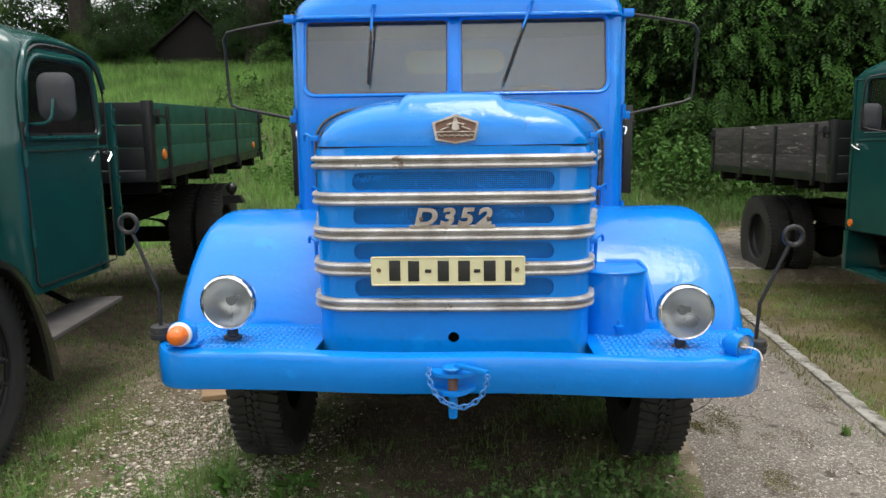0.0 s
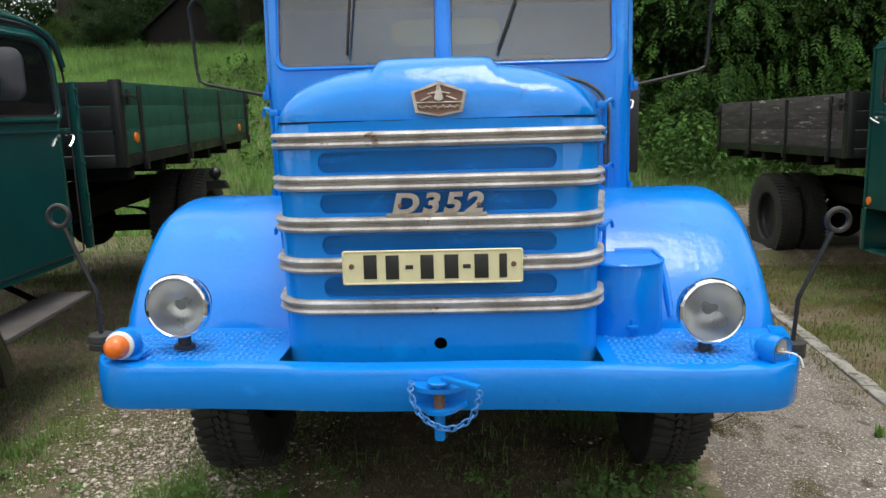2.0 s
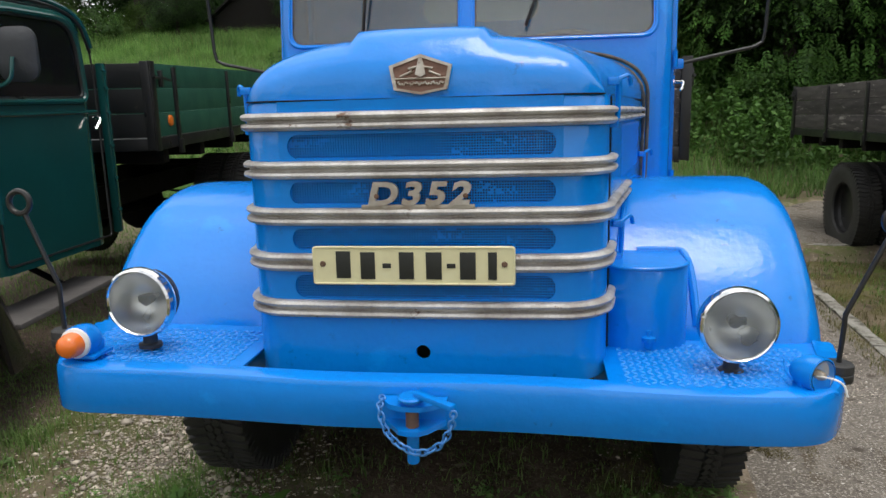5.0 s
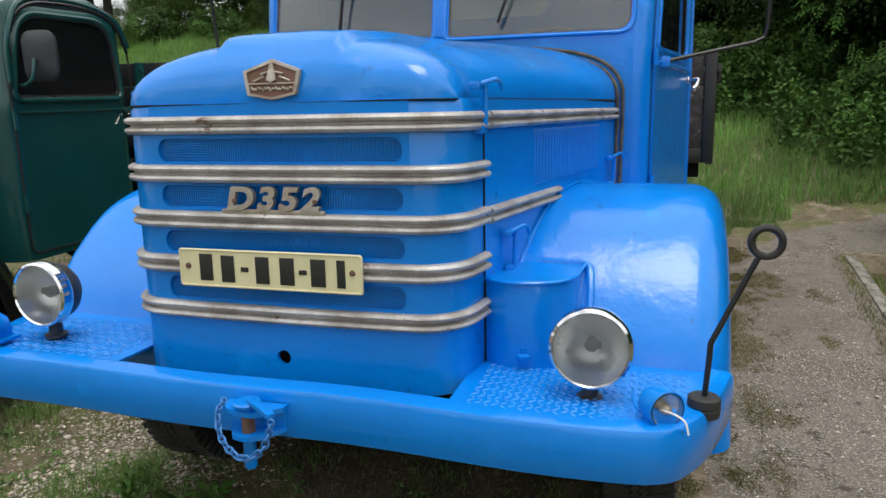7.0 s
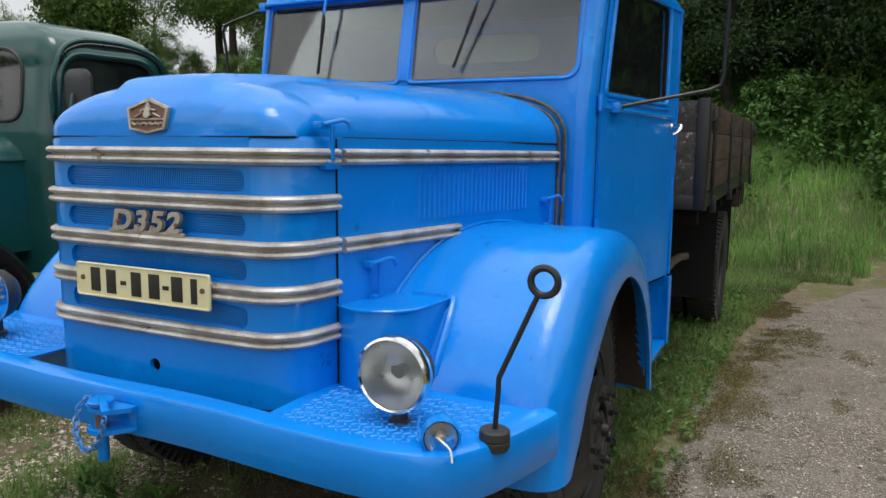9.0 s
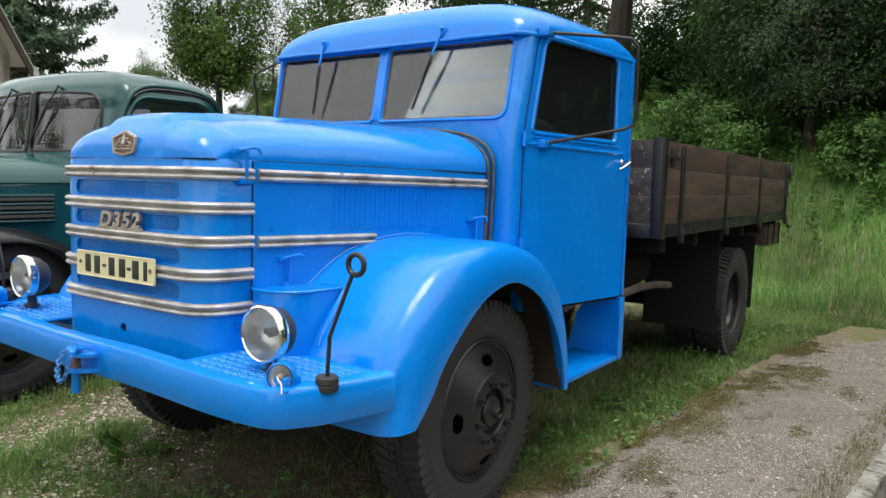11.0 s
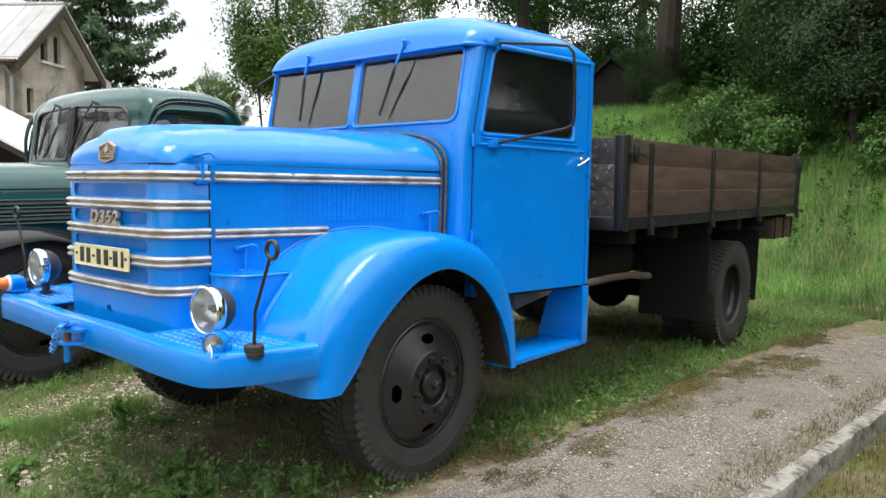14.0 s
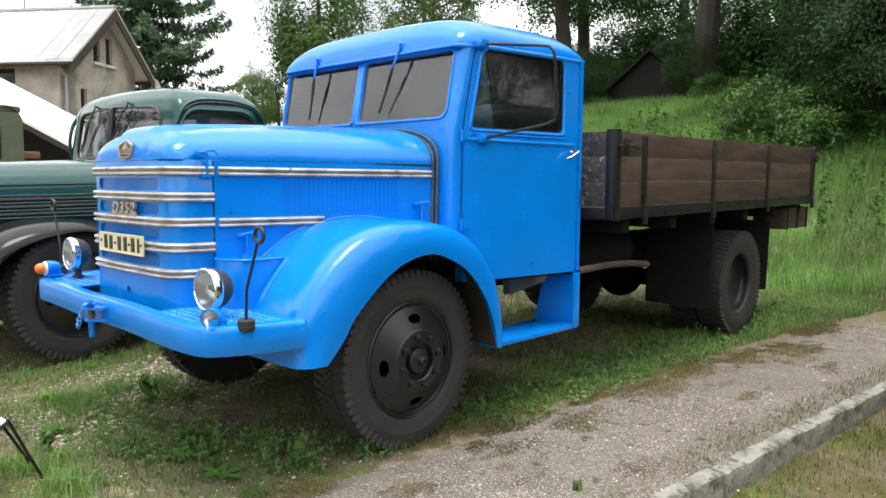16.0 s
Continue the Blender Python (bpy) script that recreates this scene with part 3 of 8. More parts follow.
        rings(bm, [[Vector((s * 0.47, c.y - 0.042 * d.y, c.z - 0.042 * d.z)), Vector((s * 0.98, c.y - 0.042 * d.y, c.z - 0.042 * d.z)), Vector((s * 1.118, r.y - 0.010 * d.y, r.z - 0.010 * d.z))]
                   for r, c, d in [(r, c, (c - r).normalized()) for r, c in zip(rl, cl)]], False, False)
        P("wing_underside", bm, LINER, wing)

    # half-round box beside the nose
    if detail:
        bm = bmesh.new()
        ring = [(0.47, 0.68), (0.47, 0.42)] + [(0.588 + 0.134 * math.sin(radians(a)), 0.50 - 0.13 * math.cos(radians(a))) for a in range(-50, 91, 10)] + [(0.726, 0.58), (0.730, 0.665)]
        loops = [[Vector((x, y, z)) for x, y in ring] for z in (0.80, 1.025, 1.032)]
        loops[2] = [Vector((0.58 + (p.x - 0.58) * 0.985, 0.55 + (p.y - 0.55) * 0.985, 1.035)) for p in loops[2]]
        rings(bm, loops, True, True)
        side_box = P("side_box", bm)
        bm = bmesh.new()
        tube(bm, [(x, y, 1.036) for x, y in ring[2:]], 0.006, 6)
        tube(bm, smooth_line([(0.60, 0.664, 1.034), (0.70, 0.660, 1.034), (0.738, 0.648, 1.028), (0.750, 0.59, 0.975), (0.752, 0.525, 0.895), (0.753, 0.50, 0.84)], 4), 0.0125, 8)
        P("box_rim", bm, paint, side_box)
        bm = bmesh.new()
        lathe(bm, [(0.012, 0), (0.012, 0.02), (0.02, 0.02), (0.02, 0.03), (0.009, 0.034), (0.009, 0.05), (0.0005, 0.052)], Matrix.Translation((0.60, 0.375, 0.815)), 12)
        P("box_bolt", bm, paint, side_box)

    # bumper: a deep bent channel with a tread-plate deck behind it
    bplan = smooth_line([(0, 0.060, 0), (0.4, 0.061, 0), (0.80, 0.060, 0), (0.955, 0.079, 0), (1.028, 0.162, 0), (1.078, 0.29, 0), (1.125, 0.475, 0)], 5)
    full = [(-p.x * 0.99, p.y) for p in bplan[:0:-1]] + [(p.x, p.y) for p in bplan]
    nn = plan_normals(full)
    bm = bmesh.new()
    loops = []
    for (x, y), (nx, ny) in zip(full, nn):
        sag = 0.004 * math.sin(x * 7) * (1 if detail else 0)
        sec = [(-0.03, 0.694), (-0.004, 0.694), (0.0, 0.70), (0.001, 0.76), (0.0, 0.803), (-0.006, 0.815), (-0.016, 0.82), (-0.06, 0.82), (-0.06, 0.812), (-0.02, 0.811), (-0.009, 0.80), (-0.008, 0.702), (-0.03, 0.702)]
        loops.append([Vector((x + nx * d, y + ny * d, z + sag)) for d, z in sec])
    rings(bm, loops, True, True)
    bumper = P("bumper", bm)
    for s in (-1, 1):
        bm = bmesh.new()
        deck = [(s * p.x, p.y) for p in bplan if p.x > 0.5]
        deck = [(s * 0.47, 0.09)] + [(x - s * 0.035, y + 0.03) for x, y in deck] + [(s * 1.0, 0.55), (s * 0.52, 0.55), (s * 0.50, 0.42), (s * 0.47, 0.35)]
        plate(bm, deck, [], lambda u, v, w: Vector((u, v, 0.816 - w)), 0.006)
        dk = P("tread_plate", bm, paint)
        bm = bmesh.new()
        for i in range(25):
            for j in range(20):
                x, y = s * (0.52 + i * 0.020), 0.115 + j * 0.0205 + (0.0102 if i % 2 else 0)
                if abs(x) > 0.86 and y < 0.12 + (abs(x) - 0.86) * 1.1 or y > 0.44 + 0.0 * i:
                    continue
                m = Matrix.Translation((x, y, 0.8165)) @ Matrix.Rotation(radians(45 if (i + j) % 2 else -45), 4, "Z")
                rings(bm, [[m @ Vector((a * 0.0115, b * 0.0036, 0)) for a, b in ((-1, 0), (-0.4, -1), (0.4, -1), (1, 0), (0.4, 1), (-0.4, 1))],
                           [m @ Vector((a * 0.008, b * 0.0016, 0.0028)) for a, b in ((-1, 0), (-0.4, -1), (0.4, -1), (1, 0), (0.4, 1), (-0.4, 1))]], True, True)
        tagged(P("tread_pattern", bm, BLUE_GLINT if detail else paint, dk), "", "", "", "stuff")

    # headlamps on short stalks
    for s in (-1, 1):
        m = Matrix.Translation((s * 0.785, 0.20, 0.954)) @ Matrix.Rotation(radians(s * 1.5), 4, "Z") @ ALONG_Y @ Matrix.Scale(0.905, 4)
        bm = bmesh.new()
        lathe(bm, [(0.098, 0.0), (0.10, -0.02), (0.099, -0.04), (0.088, -0.075), (0.062, -0.105), (0.03, -0.12), (0.0005, -0.122)], m, 40)
        lamp = P("headlamp", bm, LAMP_BLACK, lab="dull dark grey lamp shell")
        bm = bmesh.new()
        lathe(bm, [(0.101, -0.03), (0.107, -0.022), (0.1085, 0.0), (0.105, 0.012), (0.098, 0.017), (0.094, 0.012), (0.094, 0.004), (0.098, -0.004)], m, 48)
        P("rim", bm, CHROME, lamp, "chrome headlamp rim")
        bm = bmesh.new()
        lathe(bm, [(0.095, 0.004), (0.09, -0.015), (0.07, -0.045), (0.04, -0.066), (0.02, -0.072), (0.0005, -0.073)], m, 40)
        P("reflector", bm, REFLECTOR, lamp)
        bm = bmesh.new()
        rows = []
        for i in range(97):                            # upright flutes across a shallow dome
            x = 0.0955 * math.sin(math.pi * (i / 96 - 0.5)) * 0.999
            h = math.sqrt(max(1e-8, 0.0955 ** 2 - x * x))
            rows.append([m @ Vector((x, h * q, 0.011 + 0.017 * (1 - (x * x + h * h * q * q) / 0.0955 ** 2) + 0.0011 * math.sin(x * 900) * (1 - q ** 6))) for q in [-1 + k / 8 for k in range(17)]])
        rings(bm, rows, False, False)
        lens = P("lens", bm, LENS, lamp, "fluted clear glass lens", 80)
        lens.visible_shadow = False
        bm = bmesh.new()
        tube(bm, [m @ Vector((0, 0, -0.065)), m @ Vector((0, 0, -0.03))], [0.014, 0.017], 12)
        P("bulb", bm, LAMP_BLACK, lamp)
        bm = bmesh.new()
        box(bm, -0.020, 0.020, -0.004, 0.018, -0.030, -0.012, 0.004, m @ Matrix.Translation((0.006, 0, 0)))
        P("bulb_shield", bm, BLACK, lamp)
        bm = bmesh.new()
        lathe(bm, [(0.032, 0.816), (0.032, 0.826), (0.02, 0.83), (0.018, 0.87), (0.0005, 0.87)], Matrix.Translation((s * 0.785, 0.24, 0)), 16)
        P("stalk", bm, LAMP_BLACK, lamp)

    # turn signals: one with its amber dome, one open
    for s in (-1, 1):
        c = Vector((0.946 if s > 0 else -0.920, 0.135, 0.862))
        m = Matrix.Translation(c) @ Matrix.Rotation(radians(32 if s > 0 and detail else 0), 4, "Z") @ ALONG_Y @ Matrix.Scale(0.87, 4)
        bm = bmesh.new()
        lathe(bm, [(0.046, 0.03), (0.05, 0.028), (0.05, 0.0), (0.046, -0.03), (0.03, -0.055), (0.0005, -0.06)], m, 24)
        box(bm, c.x - 0.05, c.x + 0.05, c.y - 0.03, c.y + 0.06, 0.818, 0.828, 0.003)
        box(bm, c.x - 0.035, c.x + 0.035, c.y - 0.02, c.y + 0.05, 0.825, 0.86, 0.01)
        sig = P("turn_signal", bm, paint)
        if s < 0 or not detail:
            bm = bmesh.new()
            lathe(bm, [(0.044, 0.024), (0.047, 0.026), (0.047, 0.040), (0.038, 0.044)], m, 28)
            P("signal_ring", bm, CHROME if not detail else WHITE_PAINT, sig, "white enamelled ring")
            bm = bmesh.new()
            lathe(bm, [(0.038, 0.038), (0.038, 0.062), (0.034, 0.08), (0.024, 0.092), (0.010, 0.098), (0.0005, 0.099)], m, 28)
            P("signal_lens", bm, ORANGE, sig, "orange plastic dome lens")
        else:
            bm = bmesh.new()
            lathe(bm, [(0.043, 0.030), (0.04, 0.016), (0.025, 0.005), (0.0005, 0.0)], m, 24)
            P("reflector", bm, REFLECTOR, sig, "open tarnished reflector without its lens")
            bm = bmesh.new()
            lathe(bm, [(0.014, 0.002), (0.014, 0.02), (0.009, 0.034), (0.0005, 0.036)], m, 12)
            P("bulb", bm, CAST, sig)
            bm = bmesh.new()
            tube(bm, smooth_line([c + Vector((0.0, -0.02, 0)), c + Vector((0.03, -0.045, 0.002)), c + Vector((0.05, -0.05, -0.01)), c + Vector((0.058, -0.055, -0.035))], 5), 0.0025, 6)
            P("loose_wire", bm, WHITE_PAINT, sig)
            bm = bmesh.new()
            tube(bm, smooth_line([c + Vector((-0.045, 0.0, -0.02)), c + Vector((-0.06, 0.01, 0.0)), c + Vector((-0.062, 0.02, 0.025))], 5), 0.003, 6)
            P("loose_wire", bm, paint, sig)

    # ring-topped width gauges on rubber feet
    for s in (-1, 1):
        bm = bmesh.new()
        base = Vector((s * 1.040, 0.235, 0.812))
        lathe(bm, [(0.0005, 0), (0.035, 0.0), (0.037, 0.005), (0.037, 0.019), (0.034, 0.022), (0.037, 0.025), (0.036, 0.043), (0.031, 0.047), (0.0005, 0.047)], Matrix.Translation(base), 24)
        gauge = P("width_gauge", bm, RUBBER, lab="black rubber foot with a ring-topped rod")
        top = Vector((s * 1.140, 0.235, 1.218))
        bend = base + Vector((s * 0.004, 0, 0.17))
        rodend = top - (top - bend).normalized() * 0.031
        bm = bmesh.new()
        tube(bm, [base + Vector((0, 0, 0.045)), bend + Vector((0, 0, -0.03)), bend, bend + (rodend - bend) * 0.1, rodend], 0.0066, 8)
        P("rod", bm, BLACK, gauge)
        bm = bmesh.new()
        ring = [top + Vector((0.031 * math.cos(a), 0, 0.031 * math.sin(a))) for a in [2 * math.pi * k / 28 for k in range(28)]]
        tube(bm, ring, 0.0085, 8, True)
        P("ring", bm, BLACK, gauge)

    # towing jaw: an upper and a lower lip, a pin with a round head and a flat handle, and a chain
    bm = bmesh.new()
    lip = lambda pts, z: rings(bm, [[Vector((x, y, z + dz)) for x, y in pts] for dz in (0.0, 0.013)], True, True)
    lip([(-0.085, 0.062), (-0.088, 0.03), (-0.06, -0.005), (-0.02, -0.022), (0.03, -0.022), (0.065, 0.0), (0.092, 0.035), (0.092, 0.062)], 0.772)
    lip([(-0.088, 0.062), (-0.082, 0.045), (-0.035, -0.022), (-0.01, -0.03), (0.02, -0.03), (0.045, -0.012), (0.085, 0.045), (0.088, 0.062)], 0.712)
    box(bm, -0.088, 0.088, 0.052, 0.064, 0.715, 0.785, 0.004)
    jaw = P("towing_jaw", bm)
    bm = bmesh.new()
    tube(bm, [(0, 0.005, 0.63), (0, 0.005, 0.635), (0, 0.005, 0.80)], [0.0155, 0.0175, 0.0175], 16)
    lathe(bm, [(0.0005, 0), (0.036, 0), (0.038, 0.006), (0.034, 0.010), (0.0005, 0.013)], Matrix.Translation((0, 0.005, 0.796)), 28)
    d = Vector((0.125, -0.085, -0.004)).normalized()
    box(bm, 0.0, 0.135, -0.011, 0.011, -0.007, 0.007, 0.003, Matrix.Translation((0.012, 0.0, 0.812)) @ d.to_track_quat("X", "Z").to_matrix().to_4x4())
    P("towing_pin", bm, paint, jaw)
    bm = bmesh.new()
    tube(bm, [(0, 0.005, 0.726), (0, 0.005, 0.771)], 0.0182, 16)
    P("pin_rust", bm, RUST, jaw)
    chain = smooth_line([(-0.085, 0.03, 0.792), (-0.088, 0.0, 0.775), (-0.07, -0.03, 0.735), (-0.03, -0.055, 0.705), (0.03, -0.075, 0.692), (0.09, -0.085, 0.72), (0.118, -0.085, 0.765), (0.125, -0.08, 0.80)], 3)
    for i in range(0, len(chain) - 1):
        a, b = chain[i], chain[i + 1]
        d = (b - a).normalized()
        u = d.cross(Vector((0, 1, 0.2))).normalized()
        if i % 2:
            u = d.cross(u)
        c, ln = (a + b) / 2, (b - a).length * 0.72
        bm = bmesh.new()
        tube(bm, [c + d * ln * math.cos(t) + u * 0.0085 * math.sin(t) for t in [2 * math.pi * k / 12 for k in range(12)]], 0.003, 6, True)
        P("chain_link", bm, CHAIN if detail else paint, jaw)

    # the whole front gear hangs a little to one side
    if detail:
        jaw.matrix_basis = Matrix.Translation((0.0, 0.06, 0.76)) @ Matrix.Diagonal((0.88, 0.92, 0.97, 1)) @ Matrix.Translation((0.0, -0.06, -0.76))
        tilt = Matrix.Translation((0, 0, 0.80)) @ Matrix.Rotation(radians(1.5), 4, "Y") @ Matrix.Translation((0, 0, -0.80))
        for ob in truck.children:
            kind = ob.name.split(".")[0]
            if kind in ("headlamp", "turn_signal", "width_gauge"):
                ob.matrix_basis = tilt
            elif kind in ("bumper", "tread_plate"):
                ob.matrix_basis = Matrix.Translation((0, 0, 0.80)) @ Matrix.Rotation(radians(0.9), 4, "Y") @ Matrix.Translation((0, 0, -0.80))
        bm = bmesh.new()
        tube(bm, smooth_line([(0.93, 0.30, 0.70), (0.935, 0.34, 0.58), (0.91, 0.45, 0.49), (0.86, 0.55, 0.42), (0.81, 0.62, 0.40), (0.78, 0.70, 0.44)], 5), 0.0018, 6)
        P("hanging_wire", bm, BLACK)
        for x, y, z in ((1.0405, 0.205, 0.765), (1.0715, 0.282, 0.757), (1.0405, 0.205, 0.715), (1.0715, 0.282, 0.71)):
            bm = bmesh.new()                           # empty bolt holes in the bumper's corner
            lathe(bm, [(0.007, -0.004), (0.007, 0.002), (0.004, 0.003), (0.0005, 0.003)], Matrix.Translation((x, y, z)) @ Vector((0.88, -0.45, 0)).to_track_quat("Z", "Y").to_matrix().to_4x4(), 10)
            P("bolt_hole", bm, BLACK, bumper)

    # number plate: characters as plain bars
    if detail:
        bm = bmesh.new()
        plate(bm, rrect(-0.277, 0.243, 1.036, 1.136, 0.008, 3), [], lambda u, v, w: Vector((u, 0.171 + w, v)), 0.004)
        tube(bm, [(u, 0.171, v) for u, v in rrect(-0.274, 0.240, 1.039, 1.133, 0.008, 3)], 0.003, 6, True)
        num = P("number_plate", bm, PLATE, lab="cream enamelled plate with rust at its bolts")
        for u, w, h, c in ((-0.196, 0.038, 0.07, 1.088), (-0.132, 0.038, 0.07, 1.086), (-0.083, 0.022, 0.012, 1.086), (-0.032, 0.038, 0.07, 1.086), (0.038, 0.04, 0.07, 1.086), (0.082, 0.022, 0.012, 1.086), (0.124, 0.04, 0.07, 1.086), (0.186, 0.022, 0.07, 1.086)):
            bm = bmesh.new()
            box(bm, u - w / 2, u + w / 2, 0.1685, 0.1715, c - h / 2, c + h / 2, 0.001)
            P("plate_bar", bm, PLATE_INK, num)
        for u in (-0.25, 0.216):
            bm = bmesh.new()
            lathe(bm, [(0.008, 0), (0.007, 0.004), (0.0005, 0.005)], Matrix.Translation((u, 0.171, 1.09)) @ ALONG_Y, 12)
            P("plate_bolt", bm, RUST, num)
        # cast figures on the grille
        curve = bpy.data.curves.new("figures", "FONT")
        curve.body, curve.size, curve.extrude, curve.offset, curve.shear, curve.space_character = "D352", 0.092, 0.007, 0.0032, 0.20, 1.22
        tmp = new("figures", curve)
        me = bpy.data.meshes.new_from_object(tmp.evaluated_get(bpy.context.evaluated_depsgraph_get()))
        bpy.data.objects.remove(tmp)
        xs = [v.co.x for v in me.vertices]
        k = 0.262 / (max(xs) - min(xs))
        me.transform(Matrix.Translation((-0.128, 0.186, 1.241)) @ Matrix.Diagonal((k, 1, 0.86, 1)) @ Matrix.Rotation(radians(90), 4, "X") @ Matrix.Translation((-min(xs), 0, 0)))
        me.materials.append(CAST)
        badge = new("model_badge", me)
        badge.parent = truck
        tagged(badge, "cast metal letter and figures with rusty bolts")
        bm = bmesh.new()
        box(bm, -0.146, 0.143, 0.183, 0.193, 1.227, 1.24, 0.003)
        P("badge_bar", bm, CAST, badge)
        for u in (-0.105, 0.12):
            bm = bmesh.new()
            lathe(bm, [(0.007, 0), (0.006, 0.004), (0.0005, 0.005)], Matrix.Translation((u, 0.181, 1.262)) @ ALONG_Y, 10)
            P("badge_bolt", bm, RUST, badge)
    # six-sided emblem on the brow, plain shapes in worn red and metal
    hexa = [(-0.078, 0.058), (-0.066, 0.0), (0.0, -0.012), (0.066, 0.0), (0.078, 0.058), (0.0, 0.085)]
    ex = 0.013
    bm = bmesh.new()
    put = lambda u, v, w: Vector((ex + u, 0.190 + 0.004 * (v / 0.05) ** 2 + w, 1.522 + v))
    plate(bm, hexa, [[(u * 0.88, (v - 0.03) * 0.86 + 0.03) for u, v in hexa]], lambda u, v, w: put(u, v, w), 0.012)
    emblem = P("emblem", bm, CAST, lab="worn metal emblem with a red enamel field")
    bm = bmesh.new()
    plate(bm, [(u * 0.9, (v - 0.03) * 0.88 + 0.03) for u, v in hexa], [], lambda u, v, w: put(u, v, w + 0.005), 0.006)
    P("enamel_field", bm, RED_ENAMEL if detail else CAST, emblem)
    bm = bmesh.new()
    plate(bm, [(-0.013, 0.036), (-0.004, 0.076), (0.004, 0.076), (0.013, 0.036), (0.0, 0.030)], [], lambda u, v, w: put(u, v, w - 0.001), 0.007)
    tube(bm, [put(u, v, 0.003) for u, v in ((-0.050, 0.032), (-0.020, 0.044), (-0.030, 0.050), (-0.006, 0.055))], 0.0028, 6)
    tube(bm, [put(u, v, 0.003) for u, v in ((0.050, 0.032), (0.020, 0.044), (0.030, 0.050), (0.006, 0.055))], 0.0028, 6)
    tube(bm, [put(-0.058 + 0.116 * k / 40, 0.0145 + 0.0032 * math.sin(k * 1.9) + 0.0022 * math.sin(k * 0.83 + 1), 0.003) for k in range(41)], 0.0022, 6)
    tube(bm, [put(-0.064, 0.0265, 0.003), put(0.064, 0.0265, 0.003)], 0.0022, 6)
    P("emblem_relief", bm, CAST, emblem)
    return truck, P, hood_side


def build_cab(P, paint, detail):
    # front sheet with the two windscreen openings; leans back above the cowl
    zs = [1.01, 1.2, 1.5, 1.70, 1.95, 2.20]
    put = lambda u, v, w: Vector((u, 1.69 + lean(v) + w, v))
    bm = bmesh.new()
    outline = [(-0.825, z) for z in zs[::-1]] + [(0.80, z) for z in zs]
    panes = [rrect(0.020, 0.787, 1.785, 2.168, [0.02, 0.055, 0.03, 0.02]), [(-u, v) for u, v in rrect(0.055, 0.814, 1.785, 2.168, [0.02, 0.055, 0.03, 0.02])][::-1]]
    plate(bm, outline, panes, put, 0.03)
    for s in (-1, 1):                                  # rounded front corners
        rows = []
        for z in zs:
            pts = []
            x1, y1 = cab_x(1.745 + lean(z)), 1.745 + lean(z)
            for k in range(9):
                a = radians(90 * k / 8)
                x0 = 0.80 if s > 0 else 0.825
                pts.append(Vector((s * (x0 + (x1 - x0) * math.sin(a)), 1.69 + lean(z) + (y1 - 1.69 - lean(z)) * (1 - math.cos(a)), z)))
            rows.append(pts)
        rings(bm, rows, False, False)
    front = P("cab_front", bm)
    for i, pane in enumerate(panes):                   # pressed frame round each pane, and the glass
        bm = bmesh.new()
        c = Vector((sum(u for u, v in pane) / len(pane), sum(v for u, v in pane) / len(pane)))
        big = [(c.x + (u - c.x) * 1.035, c.y + (v - c.y) * 1.06) for u, v in pane]
        tube(bm, [put(u, v, -0.002) for u, v in big], 0.008, 8, True)
        P("windscreen_frame", bm, paint, front)
        bm = bmesh.new()
        tube(bm, [put(u, v, 0.012) for u, v in pane], 0.006, 6, True)
        P("windscreen_seal", bm, SEAL, front)
        bm = bmesh.new()
        plate(bm, pane, [], lambda u, v, w: put(u, v, 0.012 + w), 0.005)
        g = P("windscreen_pane", bm, SCREEN, front, "dusty windscreen pane")
        g.visible_shadow = False
    bm = bmesh.new()
    box(bm, -0.03, 0.03, -0.008, 0.0, 0.0, 0.40, 0.006, Matrix.Translation((-0.018, 1.69 + lean(1.785), 1.783)) @ Matrix.Rotation(-math.atan(0.19), 4, "X"))
    P("windscreen_post", bm)
    # perished seal round the back of the bonnet
    arch = [(0.755, 1.665, 0.95), (0.762, 1.668, 1.25), (0.765, 1.67, 1.48), (0.755, 1.675, 1.575), (0.70, 1.68, 1.645), (0.60, 1.682, 1.69), (0.46, 1.684, 1.715), (0.30, 1.684, 1.735)]
    for s in (-1, 1):
        bm = bmesh.new()
        tube(bm, [(s * p.x, p.y, p.z) for p in smooth_line(arch, 5)], [0.0075] * 30 + [0.007, 0.006, 0.005, 0.004, 0.0035, 0.003], 8)
        tube(bm, [(s * (p.x - 0.020), p.y - 0.016, p.z - 0.018 * (p.z > 1.5)) for p in smooth_line(arch[:7], 5)], [0.006 + 0.004 * abs(math.sin(k * 0.9)) for k in range(31)], 6)
        P("bonnet_seal", bm, SEAL, lab="cracked rubber seal behind the bonnet")
    # cowl sides reaching down behind the wheel, floor, back wall
    bm = bmesh.new()
    plate(bm, [(-1.055, 0.83), (1.055, 0.83), (1.055, 2.20), (-1.055, 2.20)], [rrect(-0.36, 0.30, 1.975, 2.13, 0.07)], lambda u, v, w: Vector((u, 2.735 - w, v)), 0.03)
    P("cab_back", bm)
    bm = bmesh.new()
    plate(bm, [(-0.85, 1.76), (0.85, 1.76), (1.04, 2.70), (-1.04, 2.70)], [], lambda u, v, w: Vector((u, v, 0.88 - w)), 0.03)
    P("cab_floor", bm, DARK)
    bm = bmesh.new()
    plate(bm, rrect(-0.365, 0.305, 1.97, 2.135, 0.073), [], lambda u, v, w: Vector((u, 2.715 + w, v)), 0.004)
    g = P("rear_pane", bm, CLEAR)
    g.visible_shadow = False

